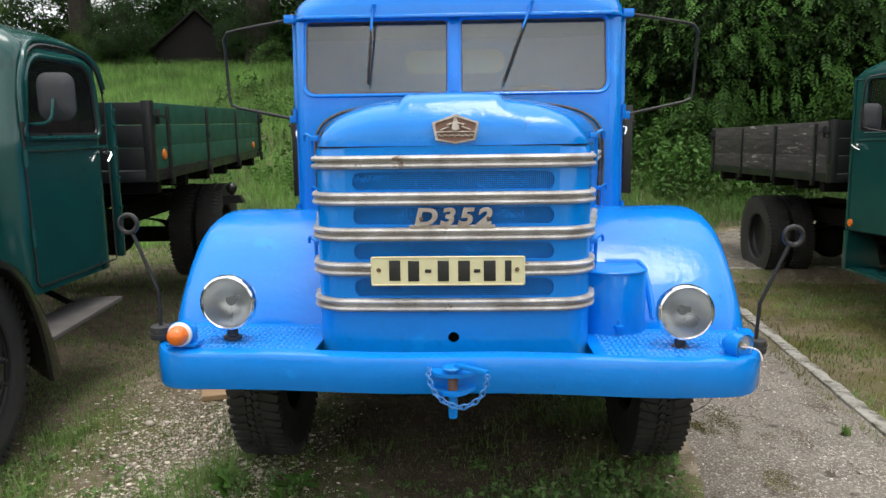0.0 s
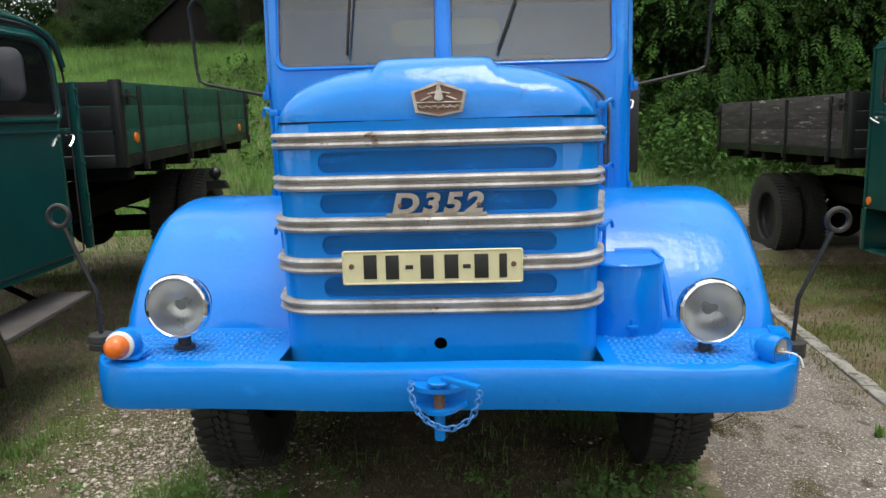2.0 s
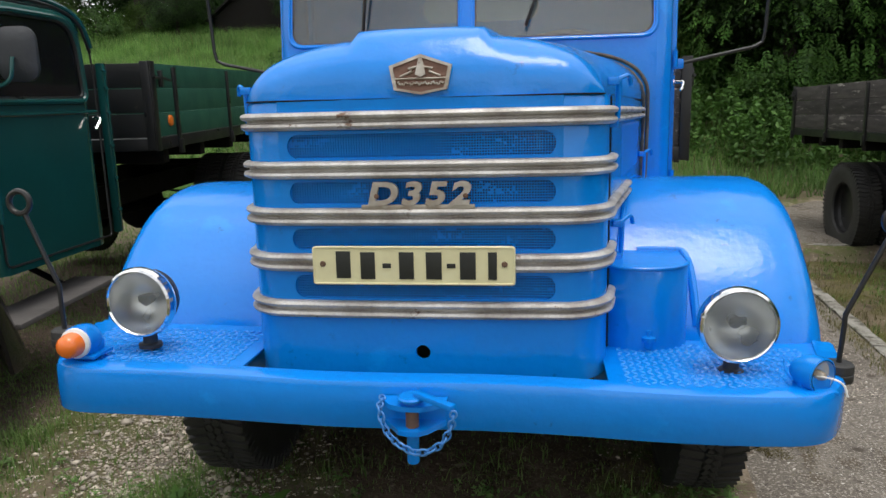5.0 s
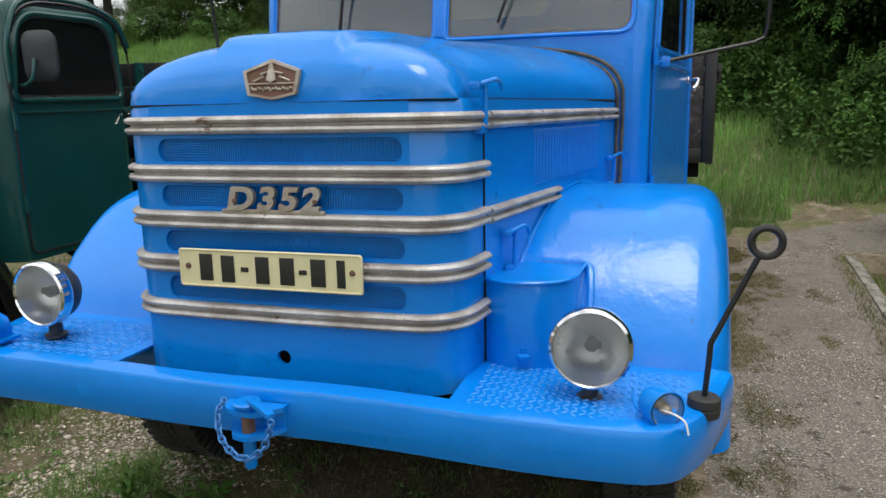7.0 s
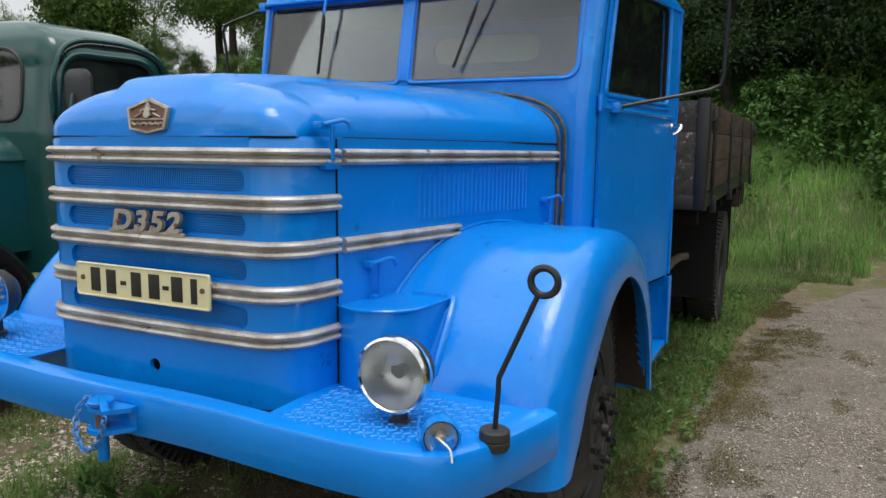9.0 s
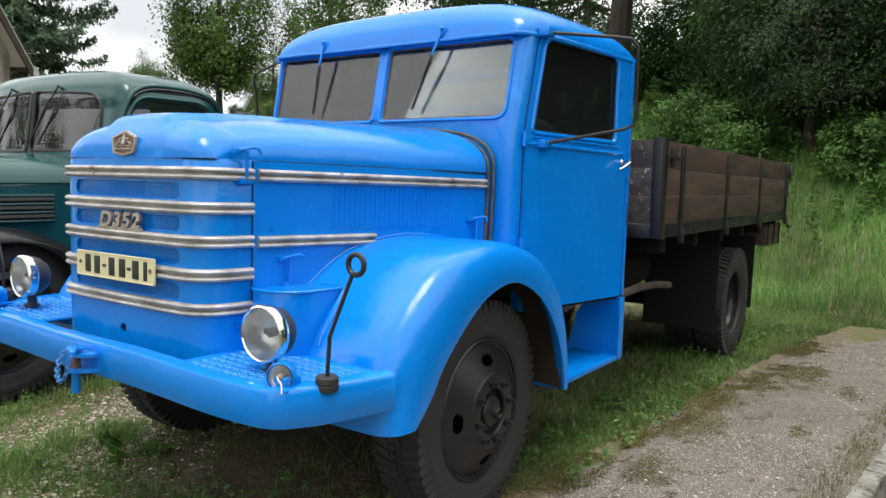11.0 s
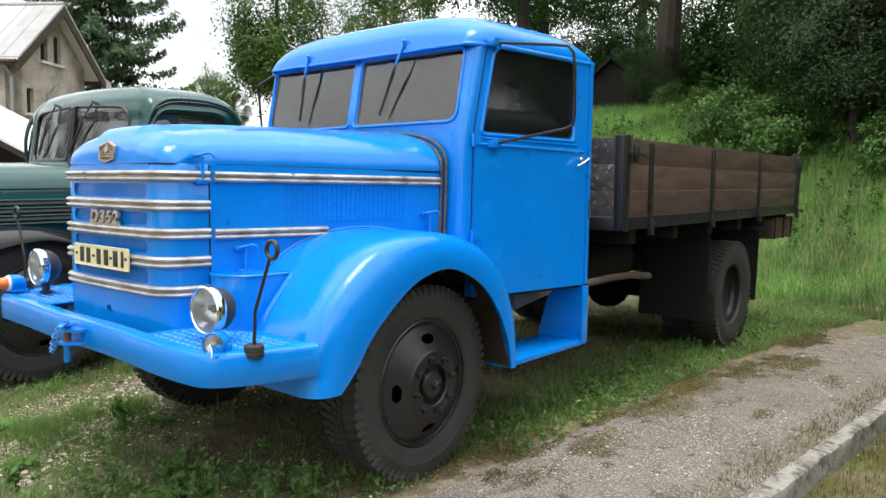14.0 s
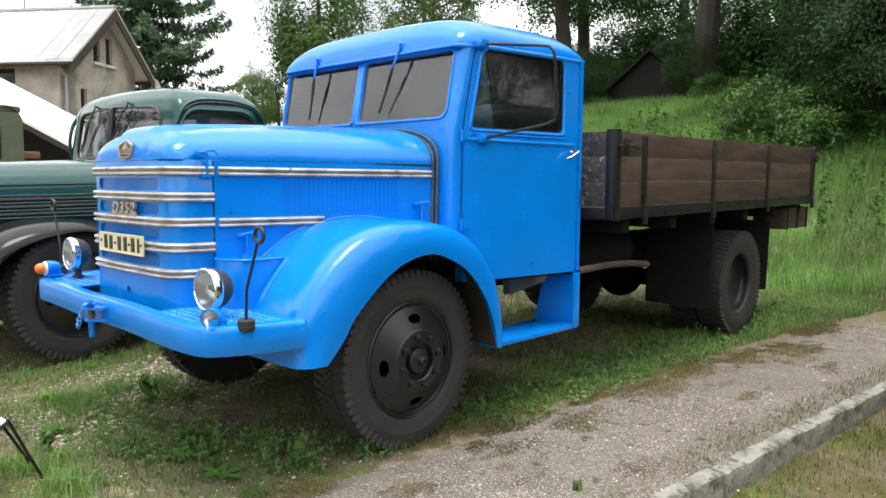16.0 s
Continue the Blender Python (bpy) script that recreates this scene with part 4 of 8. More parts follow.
    for s in (-1, 1):
        face = lambda u, v, w: Vector((s * (cab_x(u) - w * 0.98), u + w * 0.19, v))
        bm = bmesh.new()
        edge = [(1.745 + lean(z), z) for z in (0.83, 1.70, 2.21)]
        plate(bm, [(2.735, 0.83), (2.735, 2.21)] + edge[::-1], [[(1.80, 1.70), (2.60, 1.70), (2.60, 2.195), (1.895, 2.195)]], face, 0.03)
        P("cab_side", bm)
        # door with its window, proud of the side
        dface = lambda u, v, w: face(u, v, w - 0.012)
        win = rpoly([(1.822, 1.722), (2.565, 1.722), (2.565, 2.178), (1.912, 2.178)], [0.03, 0.04, 0.05, 0.06])
        bm = bmesh.new()
        rim = rpoly([(1.765, 0.825), (2.70, 0.825), (2.70, 2.215), (1.868, 2.215), (1.772, 1.70)], [0.01, 0.01, 0.06, 0.09, 0.03])
        plate(bm, rim, [win], dface, 0.011)
        door = P("door", bm, lab="flat painted cab door, shut" if detail else "")
        bm = bmesh.new()
        wc = Vector((2.22, 1.95))
        tube(bm, [dface(wc.x + (u - wc.x) * 1.035, wc.y + (v - wc.y) * 1.06, 0.001) for u, v in win], 0.011, 8, True)
        tube(bm, [dface(1.79, 1.655, 0.0), dface(2.66, 1.65, 0.0)], 0.011, 8)
        tube(bm, [dface(1.79, 1.690, 0.0), dface(2.60, 1.687, 0.0)], 0.008, 8)
        P("door_moulding", bm, paint, door)
        bm = bmesh.new()
        tube(bm, [dface(u, v, 0.014) for u, v in win], 0.008, 6, True)
        P("window_seal", bm, DARK, door)
        bm = bmesh.new()
        tube(bm, [face(u, v, 0.004) for u, v in rpoly([(1.755, 0.815), (2.71, 0.815), (2.71, 2.222), (1.86, 2.222), (1.762, 1.70)], [0.01, 0.01, 0.06, 0.09, 0.03])], 0.006, 6, True)
        P("door_gap", bm, DARK)
        bm = bmesh.new()
        plate(bm, win, [], lambda u, v, w: dface(u, v, 0.016 + w), 0.004)
        g = P("door_pane", bm, GLASS, door)
        g.visible_shadow = False
        bm = bmesh.new()                               # chrome lever handle
        tube(bm, smooth_line([dface(2.655, 1.605, 0.0), dface(2.655, 1.607, -0.045), dface(2.645, 1.60, -0.055), dface(2.60, 1.575, -0.05), dface(2.565, 1.56, -0.04)], 4), [0.010] * 12 + [0.009, 0.009, 0.008, 0.007, 0.006], 8)
        lathe(bm, [(0.02, 0), (0.018, 0.006), (0.0005, 0.008)], Matrix.Translation(dface(2.655, 1.605, 0.0)) @ Matrix.Rotation(s * radians(90), 4, "Y"), 16)
        P("door_handle", bm, CHROME, door, "bright chrome lever handle")
        for z in (1.675, 1.16):
            bm = bmesh.new()
            tube(bm, [face(1.752, z - 0.035, -0.016), face(1.752, z + 0.035, -0.016)], 0.011, 8)
            box(bm, -0.004, 0.004, -0.03, 0.03, -0.025, 0.025, 0.002, Matrix.Translation(face(1.78, z, -0.016)) @ Matrix.Rotation(-s * math.atan(0.19), 4, "Z"))
            P("hinge", bm, paint, door)
        bm = bmesh.new()
        tube(bm, [face(2.725, 1.24, -0.01), face(2.725, 1.36, -0.01)], 0.012, 8)
        P("door_check", bm, DARK, door)
        # bare mirror bracket, a bent tube with no glass in it
        bm = bmesh.new()
        a, b = face(1.875, 2.20, -0.03), face(1.895, 1.66, -0.02)
        arm = [a, Vector((s * 1.24, 1.96, 2.165)), Vector((s * 1.31, 1.985, 2.155)), Vector((s * 1.337, 1.993, 2.12)), Vector((s * 1.338, 2.01, 2.05)), Vector((s * 1.332, 2.03, 1.80)),
               Vector((s * 1.322, 2.03, 1.755)), Vector((s * 1.28, 2.02, 1.735)), b]
        tube(bm, arm, 0.0085, 8)
        bracket = P("mirror_bracket", bm, BLACK, lab="bent black steel mirror bracket without a mirror")
        for p in (a, b):
            bm = bmesh.new()
            box(bm, -0.03, 0.03, -0.035, 0.035, -0.022, 0.022, 0.008, Matrix.Translation(p))
            P("bracket_clamp", bm, paint, bracket)
        # step under the door with its upright end plate
        bm = bmesh.new()
        box(bm, min(s * 0.76, s * 1.06), max(s * 0.76, s * 1.06), 1.86, 2.73, 0.445, 0.475, 0.008)
        step = P("step", bm)
        bm = bmesh.new()
        plate(bm, rpoly([(0.72, 0.455), (1.066, 0.455), (1.066, 0.80), (1.03, 0.83), (0.86, 0.83), (0.78, 0.70)], 0.02, 3), [], lambda u, v, w: Vector((s * u, 2.70 + w, v)), 0.012)
        box(bm, min(s * 1.055, s * 1.068), max(s * 1.055, s * 1.068), 2.66, 2.73, 0.455, 0.82, 0.004)
        P("step_end", bm, paint, step)
        # wiper: arm from above the pane and a worn blade
        wx = -0.447 if s < 0 else 0.385
        tipx = -0.475 if s < 0 else 0.25
        bm = bmesh.new()
        top, tip = Vector((wx, 1.735, 2.225)), Vector((tipx, 1.69 + lean(1.85) - 0.03, 1.85))
        mid = top.lerp(tip, 0.45) + Vector((0, -0.012, 0))
        lathe(bm, [(0.018, 0), (0.016, 0.02), (0.0005, 0.024)], Matrix.Translation(top + Vector((0, 0.02, 0))) @ ALONG_Y, 14)
        tube(bm, [top + Vector((0.01, -0.01, 0.025)), top, top.lerp(mid, 0.35), top.lerp(mid, 0.85)], [0.012, 0.009, 0.008, 0.005], 8)
        wip = P("wiper", bm)
        bm = bmesh.new()
        tube(bm, [top.lerp(mid, 0.3), mid, mid.lerp(tip, 0.4)], [0.006, 0.006, 0.005], 8)
        P("wiper_arm", bm, BLACK, wip)
        bm = bmesh.new()
        box(bm, -0.0045, 0.0045, -0.007, 0.007, -0.02, 0.25, 0.002, Matrix.Translation(tip) @ (top - tip).to_track_quat("Z", "Y").to_matrix().to_4x4())
        P("wiper_blade", bm, BLACK, wip)

    # roof: a soft dome with an overhanging brow
    bm = bmesh.new()
    rows = []
    nu, nv = 44, 30
    for j in range(nv + 1):
        v = -1 + 2 * j / nv
        q = math.copysign(abs(math.sin(v * math.pi / 2)) ** 0.8, v)
        row = []
        y = 2.225 + (0.515 if q > 0 else 0.485) * q
        for i in range(nu + 1):
            u = -1 + 2 * i / nu
            c = math.copysign(abs(math.sin(u * math.pi / 2)) ** 0.8, u)
            hx = (cab_x(max(y, 1.83)) + 0.012) * (1 - 0.09 * max(0.0, -q) ** 8)
            z = 2.192 + 0.228 * (1 - 0.10 * c * c) * max(0.0, 1 - abs(c) ** 5) ** (1 / 2.4) * max(0.0, 1 - abs(q) ** (4.0 if q < 0 else 5.0)) ** (1 / 2.3)
            row.append(Vector((hx * c, y, z)))
        rows.append(row)
    rings(bm, rows, False, False)
    edge = rows[0] + [r[-1] for r in rows[1:]] + rows[-1][-2::-1] + [r[0] for r in rows[-2:0:-1]]
    low = [bm.verts.new((p.x * 0.985, 2.22 + (p.y - 2.22) * 0.985, 2.172)) for p in edge]
    bm.verts.ensure_lookup_table()
    tube(bm, [(p.x, p.y, 2.186) for p in edge], 0.011, 6, True)
    for v in low:
        bm.verts.remove(v)
    P("roof", bm, angle=60)
    bm = bmesh.new()
    plate(bm, [(-0.82, 1.80), (0.82, 1.80), (1.03, 2.70), (-1.03, 2.70)], [], lambda u, v, w: Vector((u, v, 2.20 + w)), 0.01)
    P("roof_lining", bm, INTERIOR)

    # inside the cab
    bm = bmesh.new()
    box(bm, -0.80, 0.80, 1.74, 1.90, 1.50, 1.74, 0.03)
    P("dashboard", bm, INTERIOR)
    bm = bmesh.new()
    box(bm, -0.85, 0.85, 2.22, 2.66, 1.18, 1.34, 0.04)
    box(bm, -0.85, 0.85, 2.58, 2.70, 1.32, 1.80, 0.04)
    P("bench_seat", bm, SEAT)
    bm = bmesh.new()
    c = Vector((0.42, 2.10, 1.70))
    n = Vector((0, -0.55, -0.83))
    e1 = Vector((1, 0, 0))
    e2 = n.cross(e1).normalized()
    tube(bm, [c + 0.225 * (math.cos(a) * e1 + math.sin(a) * e2) for a in [2 * math.pi * k / 36 for k in range(36)]], 0.012, 8, True)
    for a in (30, 150, 270):
        tube(bm, [c, c + 0.22 * (math.cos(radians(a)) * e1 + math.sin(radians(a)) * e2)], 0.008, 6)
    tube(bm, [c, c + Vector((0, -0.26, -0.42))], 0.02, 8)
    P("steering_wheel", bm, INTERIOR)


def build_bed(P, boards, steel, front_boards, detail, y0=2.95, y1=7.10, half=1.16, z0=1.245, z1=1.755, rear_box=True):
    # floor and its bearers
    bm = bmesh.new()
    box(bm, -half + 0.01, half - 0.01, y0, y1, z0 - 0.06, z0 - 0.01, 0.004)
    for s in (-1, 1):
        box(bm, s * half - 0.02, s * half + 0.02, y0 - 0.02, y1 + 0.02, z0 - 0.085, z0 - 0.002, 0.006)
    box(bm, -half, half, y0 - 0.03, y0 + 0.02, z0 - 0.085, z0 - 0.004, 0.006)
    bed = P("bed_floor", bm, steel)
    if detail:
        bed.matrix_basis = Matrix.Translation((0, y0, z0)) @ Matrix.Rotation(radians(0.6), 4, "X") @ Matrix.Translation((0, -y0, -z0))
    for i in range(6):
        y = y0 + 0.25 + i * (y1 - y0 - 0.5) / 5
        bm = bmesh.new()
        box(bm, -half + 0.03, half - 0.03, y - 0.05, y + 0.05, z0 - 0.19, z0 - 0.062, 0.006)
        P("bearer", bm, DARK, bed)
    # planked sides with steel straps
    h = (z1 - z0) / 3
    for s in (-1, 1):
        for k in range(3):
            bm = bmesh.new()
            box(bm, s * half - 0.014, s * half + 0.014, y0 + 0.02, y1 - 0.01, z0 + k * h + 0.003, z0 + (k + 1) * h - 0.003, 0.004)
            P("side_board", bm, boards, bed)
        k = (y1 - y0) / 4.27
        for i, y in enumerate((y0 + 0.02, y0 + 0.41 * k, y0 + 1.62 * k, y0 + 2.88 * k, y1 - 0.03)):
            bm = bmesh.new()
            w = 0.036 if i in (0, 4) else 0.021
            x0, x1 = s * (half + 0.014), s * (half + 0.034)
            box(bm, min(x0, x1), max(x0, x1), y - w, y + w, z0 - 0.09, z1 + (0.012 if i == 0 else -0.02), 0.004)
            if i:
                box(bm, min(x0, s * (half + 0.05)), max(x0, s * (half + 0.05)), y - 0.018, y + 0.018, z0 - 0.13, z0 - 0.03, 0.004)
            P("strap", bm, steel, bed)
        for y in (y0 + 0.10, y1 - 0.04):
            bm = bmesh.new()                           # latch bar of the drop side
            x = s * (half + 0.05)
            tube(bm, [(x, y - 0.10, z1 - 0.10), (x, y + 0.06, z1 - 0.10), (x, y + 0.16, z1 - 0.115)], 0.009, 8)
            box(bm, x - 0.014, x + 0.014, y - 0.015, y + 0.015, z1 - 0.16, z1 - 0.05, 0.004)
            P("side_latch", bm, steel, bed)
    # head board and tail board
    for y, mat in ((y0 - 0.005, front_boards), (y1, boards)):
        for k in range(3):
            bm = bmesh.new()
            box(bm, -half, half, y - 0.014, y + 0.014, z0 + k * h + 0.003, z0 + (k + 1) * h - 0.003, 0.004)
            P("end_board", bm, mat, bed)
        for x in (-half, -half * 0.45, half * 0.45, half):
            bm = bmesh.new()
            d = -0.03 if y < y0 + 1 else 0.03
            box(bm, x - 0.03, x + 0.03, min(y, y + d), max(y, y + d), z0 - 0.08, z1 + 0.01, 0.004)
            P("end_strap", bm, steel, bed)


def build_chassis(P, wheel_y=(1.24, 5.42), extras=True, tail=7.05):
    dy = wheel_y[1] - 5.42
    bm = bmesh.new()
    for s in (-1, 1):
        box(bm, s * 0.40 - 0.03, s * 0.40 + 0.03, 0.3, tail, 0.70, 0.88, 0.006)
    for y in (0.5, 2.2, 3.6, 4.5, tail - 0.9, tail - 0.1):
        box(bm, -0.40, 0.40, y - 0.04, y + 0.04, 0.72, 0.86, 0.006)
    frame_ob = P("chassis_frame", bm, DARK)
    for y, r in zip(wheel_y, (0.06, 0.085)):
        bm = bmesh.new()
        tube(bm, [(-0.85, y, 0.49), (-0.45, y, 0.46), (0.45, y, 0.46), (0.85, y, 0.49)], r, 12)
        if y > 3:
            ball(bm, (-0.15, y, 0.48), 0.25, squash=(0.9, 1.1, 1))
        P("axle", bm, DARK)
        for s in (-1, 1):
            bm = bmesh.new()
            for k in range(6):
                ln = 0.62 - 0.09 * k
                tube(bm, [(s * 0.42, y - ln, 0.64 - 0.013 * k + 0.06), (s * 0.42, y, 0.60 - 0.013 * k), (s * 0.42, y + ln, 0.64 - 0.013 * k + 0.06)], 0.012, 4)
            P("leaf_spring", bm, DARK)
    bm = bmesh.new()                                   # engine sump and gearbox, shaft
    box(bm, -0.26, 0.26, 0.55, 1.7, 0.50, 1.0, 0.05)
    box(bm, -0.18, 0.18, 1.7, 2.5, 0.52, 0.85, 0.05)
    tube(bm, [(0, 2.5, 0.66), (0, wheel_y[1], 0.5)], 0.05, 10)
    P("engine_sump", bm, DARK)
    if not extras:
        return frame_ob
    # added dark drum, filling the darkness behind the guard bar
    bm = bmesh.new()
    m = Matrix.Translation((0.66, 3.52, 0.90)) @ ALONG_Y
    lathe(bm, [(0.0005, 0.40), (0.14, 0.40), (0.16, 0.38), (0.16, -0.38), (0.14, -0.40), (0.0005, -0.40)], m, 28)
    P("fuel_tank", bm, DARK)
    bm = bmesh.new()
    box(bm, -1.0, -0.55, 3.1, 4.2, 0.50, 0.92, 0.03)
    P("tool_locker", bm, DARK)
    bm = bmesh.new()
    tube(bm, [(1.0, 2.80, 0.815), (1.0, 3.2, 0.825), (1.0, 3.5, 0.815), (1.0, 3.78, 0.785)], 0.025, 10)
    P("guard_bar", bm, material("dull_brown_steel", (0.085, 0.062, 0.05), 0.7, scale=9, bump=0.2))
    bm = bmesh.new()
    box(bm, 0.66, 0.72, -0.28, 0.28, -0.05, 0.05, 0.008, Matrix.Translation((0, 2.70, 0.745)) @ Matrix.Rotation(radians(7.5), 4, "X"))
    P("cab_sill", bm, material("weathered_sill_wood", (0.22, 0.19, 0.155), 0.85, scale=6, bump=0.3, grain=(5, 0.8, 5)))
    for s in (-1, 1):
        for y, z0, z1 in ((4.72 + dy, 0.33, 1.09), (6.06 + dy, 0.36, 1.05)):
            bm = bmesh.new()
            x0, x1 = sorted((s * 0.50, s * 1.10))
            plate(bm, rrect(x0, x1, z0, z1, 0.02, 3), [], lambda u, v, w: Vector((u, y + 0.04 * math.sin((v - z0) * 3) + w, v)), 0.012)
            P("mud_flap", bm, FLAP)
        x0, x1 = sorted((s * 0.80, s * 1.13))
        bm = bmesh.new()
        box(bm, x0, x1, tail - 0.6, tail + 0.1, 0.95, 1.165, 0.006)
        crate = P("tool_crate", bm, WOOD, lab="weathered wooden tool crate under the bed")
        for y in (tail - 0.55, tail - 0.25, tail + 0.05):
            bm = bmesh.new()
            box(bm, x0 - 0.008, x1 + 0.008, y - 0.015, y + 0.015, 0.945, 1.17, 0.002)
            P("crate_strap", bm, DARK, crate)
    return frame_ob


# ---- the ground: one sheet, level round the trucks, rising to a bank behind, sunk beyond the kerb ----
def kerb_x(y):
    return 2.215 + 0.094 * (y - 1.2)


def bank(x, y):
    """Height of the grassy bank."""
    t = max(0.0, y - 8.7 + 0.02 * x)
    return 4.0 * (1 - math.exp(-(t / 7.5) ** 1.5)) + 0.03 * t


def ground_z(x, y):
    sunk = max(0.0, min(1.0, (x - kerb_x(y) + 0.28) / 0.05)) * max(0.0, min(1.0, (6.35 - y) / 0.1))
    return bank(x, y) + 0.018 * noise.noise((x * 0.9, y * 0.9, 0)) + 0.012 * noise.noise((x * 3, y * 3, 5)) - 0.14 * sunk


def layered(name, layers, rough=0.95, bump=0.6, bump_scale=70, dist=0.015):
    """A ground surface: colours laid over one another through noise of their own scale."""
    m = bpy.data.materials.new(name)
    m.use_nodes = True
    n, l = m.node_tree.nodes, m.node_tree.links
    b = n["Principled BSDF"]
    tc = n.new("ShaderNodeTexCoord")
    out = None
    for colour, scale, cut, soft, detail, *stretch in layers:
        t = n.new("ShaderNodeTexNoise")
        t.inputs["Scale"].default_value, t.inputs["Detail"].default_value, t.inputs["Roughness"].default_value = scale, detail, 0.65
        if stretch:
            mp = n.new("ShaderNodeMapping")
            mp.inputs["Scale"].default_value = stretch[0]
            l.new(tc.outputs["Object"], mp.inputs["Vector"])
            l.new(mp.outputs["Vector"], t.inputs["Vector"])
        else:
            l.new(tc.outputs["Object"], t.inputs["Vector"])
        r = n.new("ShaderNodeMapRange")
        r.inputs["From Min"].default_value, r.inputs["From Max"].default_value = cut, cut + soft
        l.new(t.outputs["Fac"], r.inputs["Value"])
        mx = n.new("ShaderNodeMixRGB")
        if out is None:
            mx.inputs["Color1"].default_value = (*[c * 0.6 for c in colour], 1)
        else:
            l.new(out, mx.inputs["Color1"])
        mx.inputs["Color2"].default_value = (*colour, 1)
        l.new(r.outputs["Result"], mx.inputs["Fac"])
        out = mx.outputs["Color"]
    l.new(out, b.inputs["Base Color"])
    b.inputs["Roughness"].default_value = rough
    b.inputs["Specular IOR Level"].default_value = 0.2
    bn = n.new("ShaderNodeTexNoise")
    bn.inputs["Scale"].default_value, bn.inputs["Detail"].default_value = bump_scale, 6.0
    l.new(tc.outputs["Object"], bn.inputs["Vector"])
    bp = n.new("ShaderNodeBump")
    bp.inputs["Strength"].default_value, bp.inputs["Distance"].default_value = bump, dist
    l.new(bn.outputs["Fac"], bp.inputs["Height"])
    l.new(bp.outputs["Normal"], b.inputs["Normal"])
    return m


GROUND = layered("grassy_soil", [((0.195, 0.155, 0.11), 6, 0.35, 0.3, 6), ((0.11, 0.12, 0.045), 1.1, 0.47, 0.12, 6), ((0.26, 0.215, 0.16), 3.2, 0.55, 0.08, 8),
                                 ((0.09, 0.12, 0.035), 9, 0.55, 0.1, 5), ((0.42, 0.38, 0.31), 55, 0.64, 0.04, 3)])
PATH_MAT = layered("worn_asphalt_and_grit", [((0.205, 0.180, 0.152), 5, 0.3, 0.4, 8), ((0.130, 0.111, 0.091), 1.6, 0.50, 0.14, 8), ((0.10, 0.082, 0.06), 2.6, 0.575, 0.05, 9, (1.6, 0.7, 1.0)),
                                             ((0.34, 0.31, 0.27), 85, 0.555, 0.04, 2), ((0.075, 0.063, 0.05), 7, 0.60, 0.06, 10), ((0.085, 0.075, 0.065), 70, 0.60, 0.04, 2), ((0.66, 0.63, 0.58), 38, 0.69, 0.02, 2)],
                   bump=0.7, bump_scale=110, dist=0.01)
bm = bmesh.new()
xs = sorted({round(v, 3) for v in [-60, -45, -32, -24, -18, -14, -11, 14, 18, 24, 32, 45, 60] + [-9 + 0.2 * i for i in range(105)]})
ys = sorted({round(v, 3) for v in [-40, -28, -20, -14, -10, -7, 30, 34, 40, 55, 80, 120, 200] + [-5 + 0.2 * i for i in range(165)]})
grid = [[bm.verts.new((x, y, ground_z(x, y))) for x in xs] for y in ys]
for j in range(len(ys) - 1):
    for i in range(len(xs) - 1):
        bm.faces.new((grid[j][i], grid[j][i + 1], grid[j + 1][i + 1], grid[j + 1][i]))
tagged(part("ground", bm, GROUND, angle=80), "trodden soil with thin grass and gravel rising to a bank", "ground", "", "structure")

# the drive: worn asphalt with moss, its left edge frayed into the grass
left = smooth_line([(0.80, -9, 0), (1.02, -2, 0), (1.07, 0, 0), (1.07, 1.0, 0), (1.09, 2.0, 0), (1.17, 3.0, 0), (1.25, 3.9, 0), (1.38, 4.9, 0), (1.60, 5.9, 0), (1.95, 7.0, 0), (2.6, 8.2, 0), (3.8, 9.2, 0), (6, 10.0, 0), (10, 10.6, 0)], 10)
right = smooth_line([(1.22, -9, 0), (1.875, -2, 0), (2.064, 0, 0), (2.158, 1.0, 0), (2.252, 2.0, 0), (2.346, 3.0, 0), (2.431, 3.9, 0), (2.525, 4.9, 0), (2.619, 5.9, 0), (2.70, 6.42, 0), (3.6, 6.55, 0), (4.8, 6.9, 0), (6.5, 7.3, 0), (10, 7.8, 0)], 10)
bm = bmesh.new()
rows = []
for a, b in zip(left, right):
    row = []
    for k in range(17):
        t = k / 16
        p = a.lerp(b, t)
        if k == 0:
            p.x += 0.10 * noise.noise((p.x * 2, p.y * 2.1, 3)) - 0.05
        z = bank(p.x, p.y) + 0.034 * min(1.0, t * 6) - 0.012 - 0.034 * max(0.0, (t - 0.86) / 0.14) + 0.012 * noise.noise((p.x * 1.5, p.y * 1.5, 9))
        row.append(Vector((p.x, p.y, z)))
    rows.append(row)
rings(bm, rows, False, False)
tagged(part("road", bm, PATH_MAT, angle=80), "worn asphalt drive with loose grit and moss patches", "drive", "", "structure")

# bare earth and litter, with the trucks' shade put into its dark colour
SHADED_EARTH = layered("shade_dark_earth", [((0.15, 0.112, 0.082), 7, 0.3, 0.4, 8), ((0.085, 0.064, 0.048), 2.4, 0.46, 0.12, 8), ((0.22, 0.175, 0.13), 26, 0.58, 0.06, 5), ((0.055, 0.06, 0.02), 5, 0.6, 0.08, 6), ((0.30, 0.27, 0.22), 60, 0.68, 0.03, 2)], bump=0.9, bump_scale=55)


